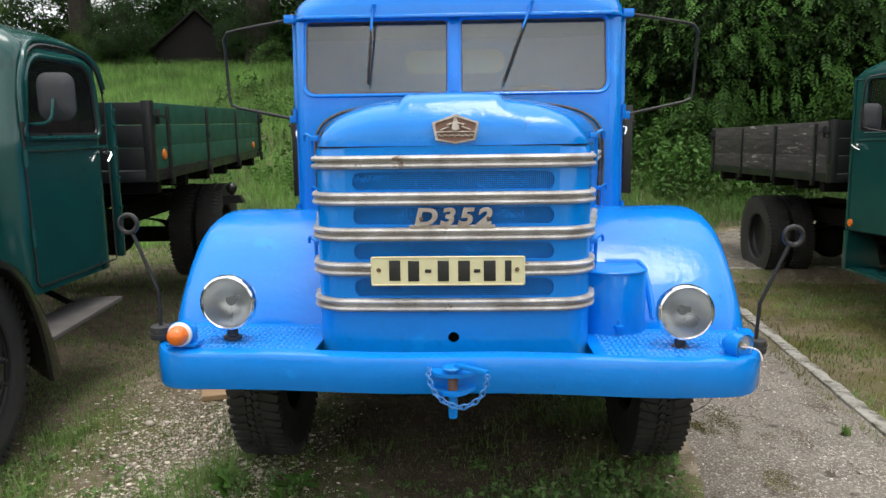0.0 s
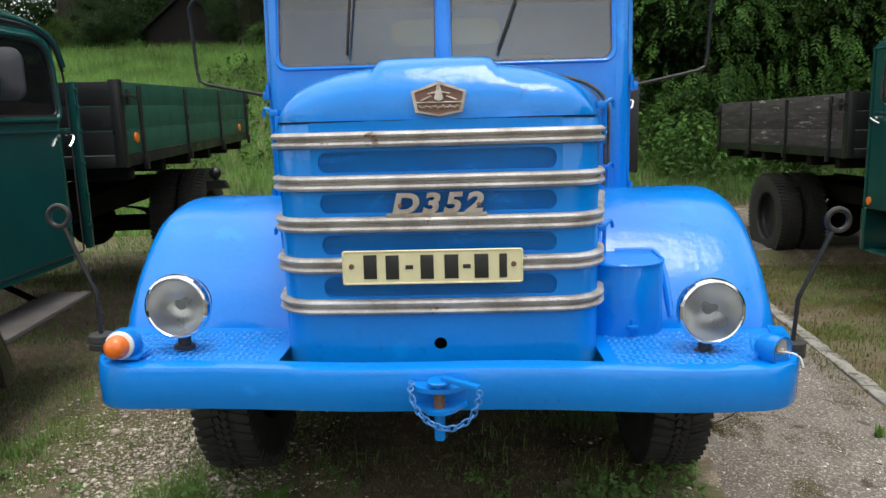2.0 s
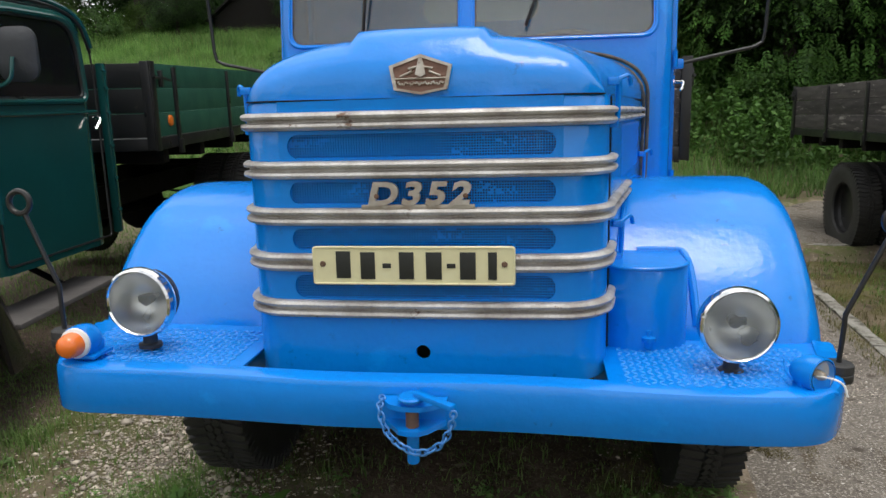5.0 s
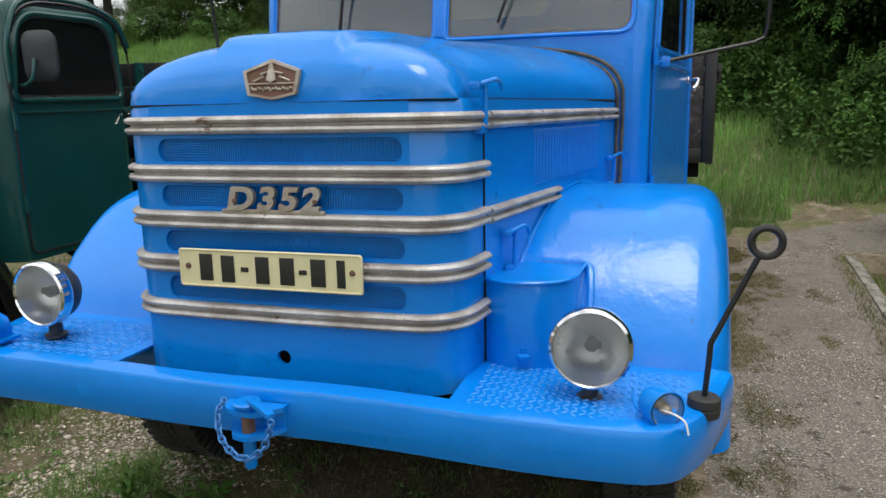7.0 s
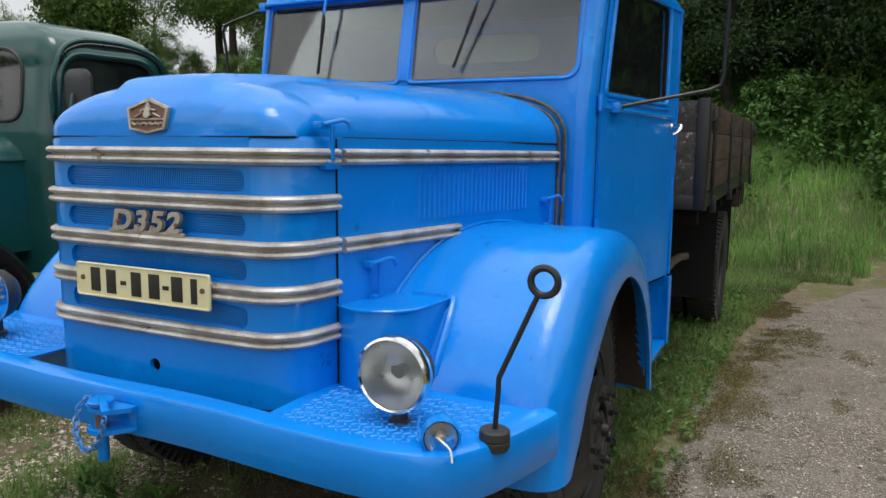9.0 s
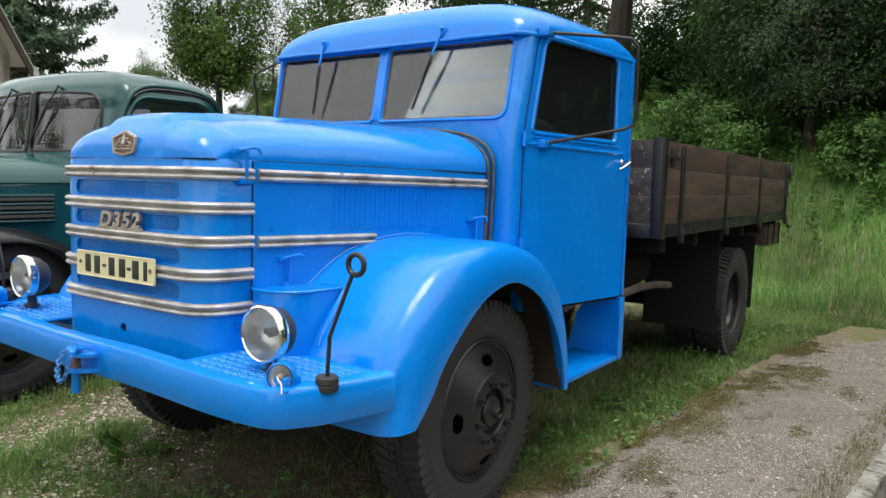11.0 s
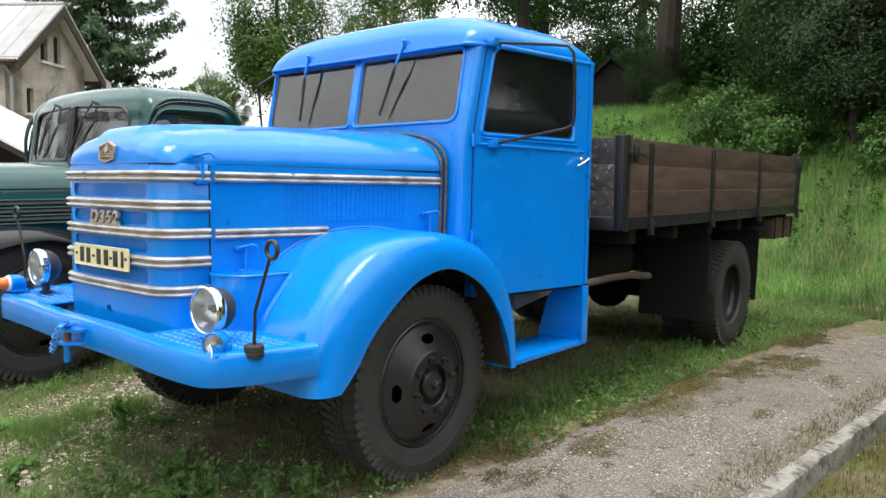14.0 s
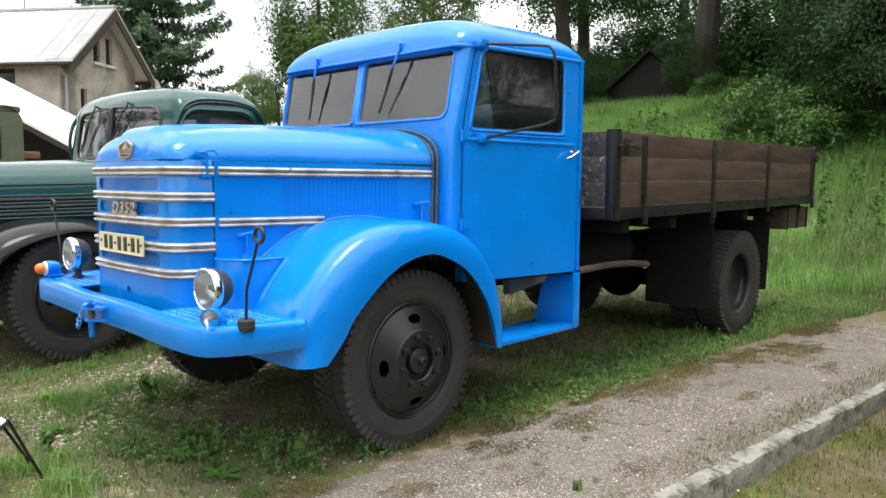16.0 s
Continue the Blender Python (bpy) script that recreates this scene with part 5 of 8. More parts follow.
def shaded_earth_patch(label, x0, y0, turn, wide, count, seed):
    """A ragged strip of bare earth, darkened for the truck's shade, thin at its rim."""
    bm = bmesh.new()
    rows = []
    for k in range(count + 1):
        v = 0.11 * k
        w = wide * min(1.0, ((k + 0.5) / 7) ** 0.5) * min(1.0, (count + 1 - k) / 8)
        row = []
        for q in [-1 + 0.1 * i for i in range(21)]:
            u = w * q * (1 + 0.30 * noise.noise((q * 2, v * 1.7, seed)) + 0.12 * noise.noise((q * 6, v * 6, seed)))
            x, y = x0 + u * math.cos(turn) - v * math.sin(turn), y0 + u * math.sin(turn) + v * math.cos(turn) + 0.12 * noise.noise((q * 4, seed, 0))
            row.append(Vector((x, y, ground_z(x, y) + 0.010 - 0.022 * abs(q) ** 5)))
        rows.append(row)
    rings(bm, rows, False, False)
    tagged(part("shaded_soil", bm, SHADED_EARTH, angle=80), label, "ground", "", "structure")


shaded_earth_patch("bare brown earth and litter below the blue truck, darkened as its shade", 0.0, 0.62, 0.0, 0.72, 56, 3.0)
shaded_earth_patch("bare brown earth below the green truck, darkened as its shade", -3.10, -0.25, radians(5), 1.25, 62, 8.0)

# floor of the sunken bay: damp moss and soil
BAY = layered("mossy_bay_floor", [((0.19, 0.15, 0.10), 4, 0.3, 0.4, 6), ((0.085, 0.085, 0.022), 1.6, 0.42, 0.14, 7), ((0.13, 0.15, 0.04), 3.0, 0.56, 0.08, 7), ((0.05, 0.042, 0.026), 2.2, 0.60, 0.08, 7), ((0.5, 0.47, 0.42), 40, 0.70, 0.02, 2)], bump=0.9, bump_scale=60)
bm = bmesh.new()
rings(bm, [[Vector((kerb_x(y) + 0.03 + 0.2 * i, y, ground_z(kerb_x(y) + 0.03 + 0.2 * i, y) + 0.012)) for i in range(52)] for y in [-12.0 + 0.2 * k for k in range(92)]], False, False)
tagged(part("bay_floor", bm, BAY, angle=80), "damp mossy floor of the sunken parking bay", "ground", "", "structure")

# the kerb: old concrete blocks end to end, and their turn to the side
KERB = material("old_concrete_kerb", (0.33, 0.315, 0.28), 0.9, tint=(0.13, 0.12, 0.10), scale=7, amount=0.8, fine=40, bump=0.6, bump_scale=35, dist=0.02, spots=(0.09, 0.085, 0.065), spot_scale=9, spot_cut=0.535)
kerb = tagged(new("kerb"), "weathered concrete kerb blocks along a sunken bay", "kerb", "", "structure")


def kerb_block(length, seed):
    bm = bmesh.new()
    box(bm, -length / 2 + 0.004, length / 2 - 0.004, -0.05, 0.046, -0.26, 0.006, 0.010)
    bmesh.ops.subdivide_edges(bm, edges=[e for e in bm.edges if e.calc_length() > 0.2], cuts=9, use_grid_fill=True)
    for v in bm.verts:
        q = Vector((v.co.x * 6, v.co.y * 14, v.co.z * 14 + seed))
        v.co += Vector((0, 1, 0.8)) * 0.006 * noise.noise(q) + Vector((0, 0, 1)) * 0.009 * noise.noise(q * 3)
        chip = noise.noise((v.co.x * 9 + seed, v.co.y * 20, seed))      # broken bites out of the top edge
        if v.co.z > -0.03 and chip > 0.36:
            v.co.z -= 0.04 * (chip - 0.36) / 0.5
            v.co.y *= 0.9
    return bm


for i in range(12):
    y0 = -4.2 + i * 0.9
    m = Matrix.Translation((kerb_x(y0 + 0.45) + 0.0, y0 + 0.42, 0.0)) @ Matrix.Rotation(radians(90) - 0.092 + 0.012 * noise.noise((i, 0.5, 0)), 4, "Z")
    ob = part("kerb_stone", kerb_block(0.895, i * 7.3), KERB, kerb)
    ob.matrix_basis = m
for i in range(4):
    ob = part("kerb_stone", kerb_block(0.95, 90 + i * 5.1), KERB, kerb)
    ob.matrix_basis = Matrix.Translation((3.20 + i * 0.95, 6.48 + i * 0.08, 0.0)) @ Matrix.Rotation(0.09, 4, "Z")


# ---- the trucks ----
truck, P, _ = build_truck(Matrix(), BLUE, WOOD, "bright blue hand-painted bonneted flatbed truck parked on grass", "parked old trucks", True)
build_cab(P, BLUE, True)
build_chassis(P)
build_bed(P, WOOD, BLACK, WOOD_GREY, True)
for s in (-1, 1):
    add_wheel(truck, s * 0.895, 1.245, 0.478, s, R=0.478)
    add_wheel(truck, s * 0.99, 5.42, 0.49, -s, nuts=False)
    add_wheel(truck, s * 0.72, 5.42, 0.49, s, nuts=False)


# ---- the dark green truck with a rounded cab ----
def build_round_truck(at):
    truck = thing("flatbed_truck", "dark green rounded-cab truck with black wings and green planked bed", "truck", "parked old trucks", at=at)
    P = lambda name, bm, mat=GREEN, parent=truck, lab="", angle=35: part(name, bm, mat, parent, lab, angle)

    # bonnet: a long rounded nose with side vents
    rows = []
    for k in range(17):
        t = k / 16
        y = 0.02 + 1.98 * t
        w = (0.42 + 0.36 * t ** 1.2) * (0.72 + 0.28 * min(1.0, t / 0.12) ** 0.5)
        zt = 1.50 + 0.06 * t - 0.10 * max(0.0, 1 - t / 0.10) ** 2
        row = [Vector((-w, y, 0.80))]
        for i in range(25):
            a = math.pi * i / 24
            c, sn = math.cos(a), math.sin(a)
            row.append(Vector((-w * math.copysign(abs(c) ** 0.62, c), y, zt - 0.28 + 0.28 * abs(sn) ** 0.75)))
        row.append(Vector((w, y, 0.80)))
        rows.append(row)
    bm = bmesh.new()
    rings(bm, rows, True, True)
    bonnet = P("bonnet", bm, angle=50)
    for s in (-1, 1):
        bm = bmesh.new()
        tube(bm, [(s * (0.425 + 0.36 * t ** 1.2), 0.02 + 1.98 * t, 1.345) for t in (0.15, 0.4, 0.7, 1.0)], 0.008, 6)
        P("bonnet_bead", bm, GREEN, bonnet)
    for s in (-1, 1):
        for k in range(4):
            z = 1.085 + 0.058 * k
            pts = [(s * (0.43 + 0.36 * t ** 1.2), 0.02 + 1.80 * t, z) for t in (0.30, 0.45, 0.6, 0.75, 0.88)]
            bm = bmesh.new()
            tube(bm, [(x + s * 0.010, y, zz) for x, y, zz in pts], 0.010, 6)
            P("vent_rib", bm, GREEN, bonnet)
            if k < 3:
                bm = bmesh.new()
                tube(bm, [(x + s * 0.004, y, zz + 0.029) for x, y, zz in pts], 0.019, 6)
                P("vent_slot", bm, BLACK, bonnet)
    bm = bmesh.new()
    for i in range(9):
        box(bm, -0.24 + i * 0.06 - 0.012, -0.24 + i * 0.06 + 0.012, -0.015, 0.03, 0.86, 1.30, 0.004)
    P("front_grille", bm, BLACK, bonnet)

    # cab: one rounded shell with a raked two-pane front, round-cornered door windows and a domed roof
    zb, dome, cy = 1.90, 0.32, 2.44
    half = lambda y: 0.955 + 0.075 * max(0.0, min(1.0, (y - 2.0) / 0.9))
    nose = lambda z: 1.87 + 0.18 * max(0.0, min(z, zb) - 1.5)

    def shrink(z):
        """How far the plan has drawn in towards the roof's middle at a height."""
        t = max(0.0, min(1.0, (z - zb) / dome))
        return max(0.0, 1.0 - (t ** 1.25) ** 2) ** 0.30

    def plan(z):
        pts = [(x, nose(z) + 0.07 * (x / 0.76) ** 2) for x in [0.78 * k / 30 for k in range(31)]]
        ye = nose(z) + 0.0737 + 0.09
        pts += [(0.78 + (half(ye) - 0.78) * math.sin(a), nose(z) + 0.0737 + 0.09 * (1 - math.cos(a))) for a in [radians(10 * k) for k in range(1, 10)]]
        pts += [(half(y), y) for y in [ye + (2.80 - ye) * k / 44 for k in range(1, 45)]]
        pts += [(half(2.8) - 0.16 + 0.16 * math.cos(a), 2.80 + 0.16 * math.sin(a)) for a in [radians(10 * k) for k in range(1, 10)]]
        return pts + [((half(2.8) - 0.16) * (1 - k / 24), 2.96) for k in range(1, 25)]

    def front_at(u, v, w=0.0):
        k = shrink(v)
        return Vector((u, cy + k * (nose(v) + 0.07 * (min(0.80, abs(u) / k) / 0.76) ** 2 - cy) + w, v))

    def side_at(s, u, v, w=0.0):
        k = shrink(v)
        return Vector((s * (k * half(cy + (u - cy) / k) - w), u, v))

    def inside(u, v, poly):
        hit = False
        for (ax, ay), (bx, by) in zip(poly, poly[1:] + poly[:1]):
            if (ay > v) != (by > v) and u < (bx - ax) * (v - ay) / (by - ay) + ax:
                hit = not hit
        return hit

    pane = rpoly([(0.022, 1.575), (0.755, 1.575), (0.735, 2.0), (0.022, 2.03)], [0.03, 0.10, 0.15, 0.03], 6)
    dwin = rpoly([(2.035, 1.54), (2.815, 1.54), (2.775, 1.965), (2.10, 1.965)], [0.05, 0.06, 0.17, 0.16], 7)
    rwin = rrect(-0.30, 0.30, 1.66, 1.86, 0.09)
    levels = [0.66, 0.9, 1.15, 1.35, 1.45] + [1.50 + 0.02 * k for k in range(21)] + [zb + dome * t for t in (0.07, 0.14, 0.21, 0.28, 0.35, 0.42, 0.49, 0.56, 0.63, 0.70, 0.76, 0.82, 0.87, 0.91, 0.95, 0.975, 0.99, 0.998)]
    loops = []
    for z in levels:
        k, h = shrink(z), plan(z)
        loops.append([Vector((x * k, cy + (y - cy) * k, z)) for x, y in h[:-1]] + [Vector((-x * k, cy + (y - cy) * k, z)) for x, y in h[:0:-1]])
    bm = bmesh.new()
    rings(bm, loops, True, False)
    bm.normal_update()
    glazing = {"front": [], "side": [], "back": []}
    gone = []
    for f in bm.faces:
        c = f.calc_center_median()
        grow_by = lambda p, m: [(m[0] + (u - m[0]) * 1.03, m[1] + (v - m[1]) * 1.05) for u, v in p]
        kinds = (("front", abs(c.x), pane, (0.39, 1.80), c.y < 2.3 and abs(c.x) < 0.80), ("side", c.y, dwin, (2.43, 1.765), abs(c.x) > 0.82), ("back", c.x, rwin, (0.0, 1.76), c.y > 2.85))
        for kind, u, poly, mid, fits in kinds:
            if fits and inside(u, c.z, grow_by(poly, mid)):
                out = Vector((0, -1, 0)) if kind == "front" else Vector((0, 1, 0)) if kind == "back" else Vector((math.copysign(1, c.x), 0, 0))
                glazing[kind].append((c.x > 0, [v.co - out * 0.010 for v in f.verts]))
                if inside(u, c.z, poly):
                    gone.append(f)
    bmesh.ops.delete(bm, geom=gone, context="FACES")
    shell = P("cab_shell", bm, angle=60)
    for kind, name, mat in (("front", "windscreen_pane", SCREEN_DARK), ("side", "door_pane", GLASS), ("back", "rear_pane", CLEAR)):
        for which in (False, True):
            quads = [q for side, q in glazing[kind] if side == which or kind == "back"]
            if not quads or (kind == "back" and which):
                continue
            bm = bmesh.new()
            for q in quads:
                bm.faces.new([bm.verts.new(p) for p in q])
            bmesh.ops.remove_doubles(bm, verts=bm.verts, dist=0.0005)
            bmesh.ops.recalc_face_normals(bm, faces=bm.faces)
            bmesh.ops.solidify(bm, geom=bm.faces[:], thickness=0.004)
            g = P(name, bm, mat, shell, angle=80)
            g.visible_shadow = False
    for s in (-1, 1):
        bm = bmesh.new()
        tube(bm, [front_at(s * u, v, -0.002) for u, v in pane], 0.012, 6, True)
        P("windscreen_seal", bm, BLACK, shell)
        bm = bmesh.new()                               # wiper hung from above its pane
        a, b = front_at(s * 0.30, 2.045, -0.03), front_at(s * 0.30 - 0.20, 1.72, -0.03)
        tube(bm, [a + Vector((0.02, 0.03, 0.0)), a + Vector((0.0, 0, 0.02)), a, a.lerp(b, 0.5) + Vector((0, -0.02, 0.0)), b], [0.012, 0.010, 0.008, 0.006, 0.005], 6)
        wip = P("wiper", bm, BLACK)
        bm = bmesh.new()
        box(bm, -0.006, 0.006, -0.006, 0.006, -0.10, 0.20, 0.002, Matrix.Translation(b) @ (a - b).to_track_quat("Z", "Y").to_matrix().to_4x4())
        P("wiper_blade", bm, BLACK, wip)
        bm = bmesh.new()                               # door: a thin skin edge round its opening
        rimline = rpoly([(2.00, 0.70), (2.93, 0.70), (2.93, 1.75), (2.86, 2.03), (2.10, 2.03), (2.00, 1.60)], [0.05, 0.02, 0.12, 0.20, 0.18, 0.05], 6)
        tube(bm, [side_at(s, u, v, -0.001) for u, v in rimline], 0.006, 6, True)
        door = P("door_gap", bm, BLACK)
        bm = bmesh.new()
        tube(bm, [side_at(s, 2.43 + (u - 2.43) * 1.045, 1.765 + (v - 1.765) * 1.08, -0.003) for u, v in dwin], 0.017, 8, True)
        P("window_moulding", bm, GREEN, shell)
        bm = bmesh.new()
        tube(bm, [side_at(s, u, v, 0.004) for u, v in dwin], 0.010, 6, True)
        P("window_seal", bm, BLACK, shell)
        bm = bmesh.new()
        tube(bm, [side_at(s, 2.03, 1.465, -0.002), side_at(s, 2.2, 1.46, -0.002), side_at(s, 2.91, 1.46, -0.002)], 0.012, 6)
        P("door_bead", bm, GREEN, shell)
        arc = smooth_line([(1.995, 1.60, 0), (2.005, 1.80, 0), (2.08, 1.97, 0), (2.24, 2.05, 0), (2.45, 2.068, 0), (2.66, 2.055, 0), (2.82, 1.99, 0), (2.91, 1.82, 0)], 5)
        bm = bmesh.new()
        tube(bm, [side_at(s, p.x, p.y + 0.012, -0.012) for p in arc], 0.016, 8)
        P("rain_gutter", bm, GREEN, shell)
        bm = bmesh.new()
        tube(bm, [side_at(s, p.x, p.y - 0.016, -0.006) for p in arc], 0.011, 6)
        P("gutter_seal", bm, BLACK, shell)
        bm = bmesh.new()
        h0 = side_at(s, 2.87, 1.42, -0.002)
        tube(bm, smooth_line([h0, h0 + Vector((s * 0.04, 0, 0)), h0 + Vector((s * 0.05, -0.02, -0.02)), h0 + Vector((s * 0.045, -0.06, -0.06))], 4), 0.010, 8)
        P("door_handle", bm, CHROME, shell)
        for z in (1.42, 0.98):
            bm = bmesh.new()
            tube(bm, [side_at(s, 1.995, z - 0.05, -0.01), side_at(s, 1.995, z + 0.05, -0.01)], 0.013, 8)
            P("hinge", bm, GREEN, shell)
        if s < 0:
            continue
        # mirror on a bent arm, on the driver's side
        bm = bmesh.new()
        m0 = side_at(s, 2.06, 1.60, -0.01)
        mc = Vector((s * 1.14, 2.035, 1.745))
        tube(bm, smooth_line([m0, m0 + Vector((s * 0.06, -0.05, 0.0)), Vector((s * 1.10, 1.965, 1.605)), Vector((s * 1.135, 1.965, 1.64)), Vector((s * 1.14, 1.985, 1.73))], 5), 0.010, 8)
        mir = P("mirror", bm, GREEN)
        bm = bmesh.new()
        loops = []
        for y, k in ((-0.016, 0.85), (-0.012, 0.97), (-0.004, 1.0), (0.012, 1.0), (0.03, 0.80), (0.038, 0.45)):
            loops.append([mc + Vector((u * k, -y, v * k)) for u, v in rrect(-0.098, 0.098, -0.128, 0.128, 0.06)])
        rings(bm, loops, True, True)
        P("mirror_shell", bm, LAMP_BLACK, mir, "black plastic mirror head")
    bm = bmesh.new()
    plate(bm, [(-0.8, 1.95), (0.8, 1.95), (0.97, 2.85), (-0.97, 2.85)], [], lambda u, v, w: Vector((u, v, 0.72 - w)), 0.03)
    box(bm, -0.85, 0.85, 2.72, 2.84, 1.1, 1.62, 0.04)
    box(bm, -0.85, 0.85, 2.42, 2.75, 1.0, 1.15, 0.04)
    P("cab_floor", bm, SEAT)
    bm = bmesh.new()
    box(bm, -0.80, 0.80, 1.99, 2.12, 1.32, 1.53, 0.03)
    P("dashboard", bm, INTERIOR)
    bm = bmesh.new()
    c = Vector((0.42, 2.30, 1.60))
    tube(bm, [c + Vector((0.21 * math.cos(a), 0.10 * math.sin(a), 0.18 * math.sin(a))) for a in [2 * math.pi * k / 30 for k in range(30)]], 0.012, 8, True)
    tube(bm, [c, c + Vector((0, -0.3, -0.4))], 0.02, 8)
    P("steering_wheel", bm, BLACK)

    # black sweeping front wings and flat running boards
    rim_line = [(0.30, 0.50), (0.40, 0.72), (0.56, 0.88), (0.80, 0.97), (1.10, 0.99), (1.34, 0.89), (1.47, 0.70), (1.54, 0.50), (1.58, 0.30)]
    crown = [(0.20, 0.52), (0.26, 0.77), (0.42, 0.96), (0.72, 1.07), (1.10, 1.08), (1.46, 0.98), (1.68, 0.80), (1.82, 0.56), (1.95, 0.30)]
    rl, cl = smooth_line([(0, *p) for p in rim_line], 5), smooth_line([(0, *p) for p in crown], 5)
    for s in (-1, 1):
        loops = []
        for r, c in zip(rl, cl):
            out = [Vector((s * x, c.y, c.z - 0.03 * (1 - x))) for x in (0.46, 0.7, 0.88)]
            for k in range(1, 9):
                a = radians(90 * k / 8)
                out.append(Vector((s * (0.88 + 0.32 * math.sin(a)), r.y + (c.y - r.y) * math.cos(a), r.z + (c.z - r.z) * math.cos(a))))
            n = (c - r).normalized()
            out += [Vector((s * 1.185, r.y - 0.01 * n.y, r.z - 0.01 * n.z))]
            out += [Vector((s * x, c.y - 0.035 * n.y, c.z - 0.035 * n.z)) for x in (0.88, 0.46)]
            loops.append(out)
        bm = bmesh.new()
        rings(bm, loops, True, True)
        P("front_wing", bm, WING_BLACK, angle=60)
        bm = bmesh.new()
        x0, x1 = sorted((s * 0.80, s * 1.08))
        box(bm, x0, x1, 1.85, 2.85, 0.425, 0.455, 0.008)
        P("running_board", bm, material_step)
        for y in (2.0, 2.7):
            bm = bmesh.new()
            tube(bm, [(s * 0.42, y, 0.66), (s * 0.85, y, 0.42)], 0.02, 8)
            P("board_bracket", bm, DARK)
        bm = bmesh.new()
        x0, x1 = sorted((s * 1.0, s * 1.045))
        box(bm, x0, x1, 3.02, 3.07, 0.70, 1.75, 0.01)
        for z in (0.85, 1.05, 1.25, 1.45, 1.6, 1.7):
            tube(bm, [(s * 1.02, 3.045, z), (s * 1.06, 3.02, z)], 0.012, 6)
        P("corner_post", bm, GREEN)
    build_chassis(P, (1.0, 5.9), False, tail=7.2)
    build_bed(P, GREEN_TIN, BLACK, BLACK, True, 3.45, 7.55, 1.13, 1.27, 1.77)
    for y in (3.72, 7.1):
        bm = bmesh.new()
        lathe(bm, [(0.04, 0.0), (0.038, 0.012), (0.02, 0.016), (0.0005, 0.016)], Matrix.Translation((1.146, y, 1.38)) @ ALONG_X, 20)
        P("reflector", bm, AMBER, lab="round amber side reflector")
    for s in (-1, 1):
        add_wheel(truck, s * 1.0, 1.04, 0.51, s, R=0.51)
        add_wheel(truck, s * 0.97, 5.9, 0.50, -s, R=0.50, nuts=False)
        add_wheel(truck, s * 0.70, 5.9, 0.50, s, R=0.50, nuts=False)
    bm = bmesh.new()                                   # small round lamp on a wedge-shaped bracket above the rear wheel
    ball(bm, (1.17, 5.75, 0.955), 0.062)
    loops = [[Vector((1.17 - w, 5.70, z)), Vector((1.17 + w, 5.70, z)), Vector((1.17 + w, 5.80, z)), Vector((1.17 - w, 5.80, z))] for z, w in ((0.80, 0.13), (0.88, 0.085))]
    rings(bm, loops, True, True)
    tube(bm, [(1.17, 5.75, 0.87), (1.17, 5.75, 0.93)], 0.02, 8)
    P("side_lamp", bm, BLACK, lab="small round black side lamp on a bracket")
    return truck


material_step = material("worn_grey_step", (0.115, 0.105, 0.10), 0.75, tint=(0.06, 0.055, 0.05), scale=6, bump=0.2)
build_round_truck(pose(-3.13, -0.39, 0.0, 1.3, 0, 5))

# ---- the green truck beyond the kerb, of the same make as the blue one ----
rt, RP, _ = build_truck(pose(4.62, 1.92, -0.14), GREEN, WOOD_GREY, "dark green bonneted truck with weathered grey plank bed", "parked old trucks", False)
build_cab(RP, GREEN, False)
build_chassis(RP, (1.24, 4.85), False, tail=6.2)
build_bed(RP, WOOD_GREY, BLACK, BLACK, False, 2.95, 6.35, 1.10, 1.335, 1.835)
for s in (-1, 1):
    add_wheel(rt, s * 0.935, 1.24, 0.49, s)
    add_wheel(rt, s * 0.95, 4.85, 0.50, -s, R=0.50, nuts=False)
    add_wheel(rt, s * 0.67, 4.85, 0.50, s, R=0.50, nuts=False)
    bm = bmesh.new()
    mc = Vector((s * 1.25, 2.06, 1.83))
    loops = []
    for y, k in ((-0.012, 0.9), (-0.004, 1.0), (0.012, 1.0), (0.03, 0.75), (0.036, 0.3)):
        loops.append([mc + Vector((u * k, -y, v * k)) for u, v in rrect(-0.085, 0.085, -0.115, 0.115, 0.05)])
    rings(bm, loops, True, True)
    RP("mirror", bm, LAMP_BLACK, lab="black mirror head on a bent arm")
    bm = bmesh.new()
    lathe(bm, [(0.035, 0.0), (0.034, 0.012), (0.0005, 0.016)], Matrix.Translation((s * 1.075, 2.60, 0.90)) @ Matrix.Rotation(s * radians(90), 4, "Y"), 20)
    RP("reflector", bm, AMBER, lab="round amber side reflector")


# ---- plants ----
def quick_mesh(name, verts, faces, mat):
    """A mesh from arrays: verts (n, 3); faces (m, 3) or (m, 4)."""
    me = bpy.data.meshes.new(name)
    k = faces.shape[1]
    me.vertices.add(len(verts))
    me.vertices.foreach_set("co", verts.astype(np.float32).ravel())
    me.loops.add(faces.size)
    me.loops.foreach_set("vertex_index", faces.astype(np.int32).ravel())
    me.polygons.add(len(faces))
    me.polygons.foreach_set("loop_start", np.arange(0, faces.size, k, dtype=np.int32))
    me.polygons.foreach_set("loop_total", np.full(len(faces), k, dtype=np.int32))
    me.update(calc_edges=True)
    me.materials.append(mat)
    return me


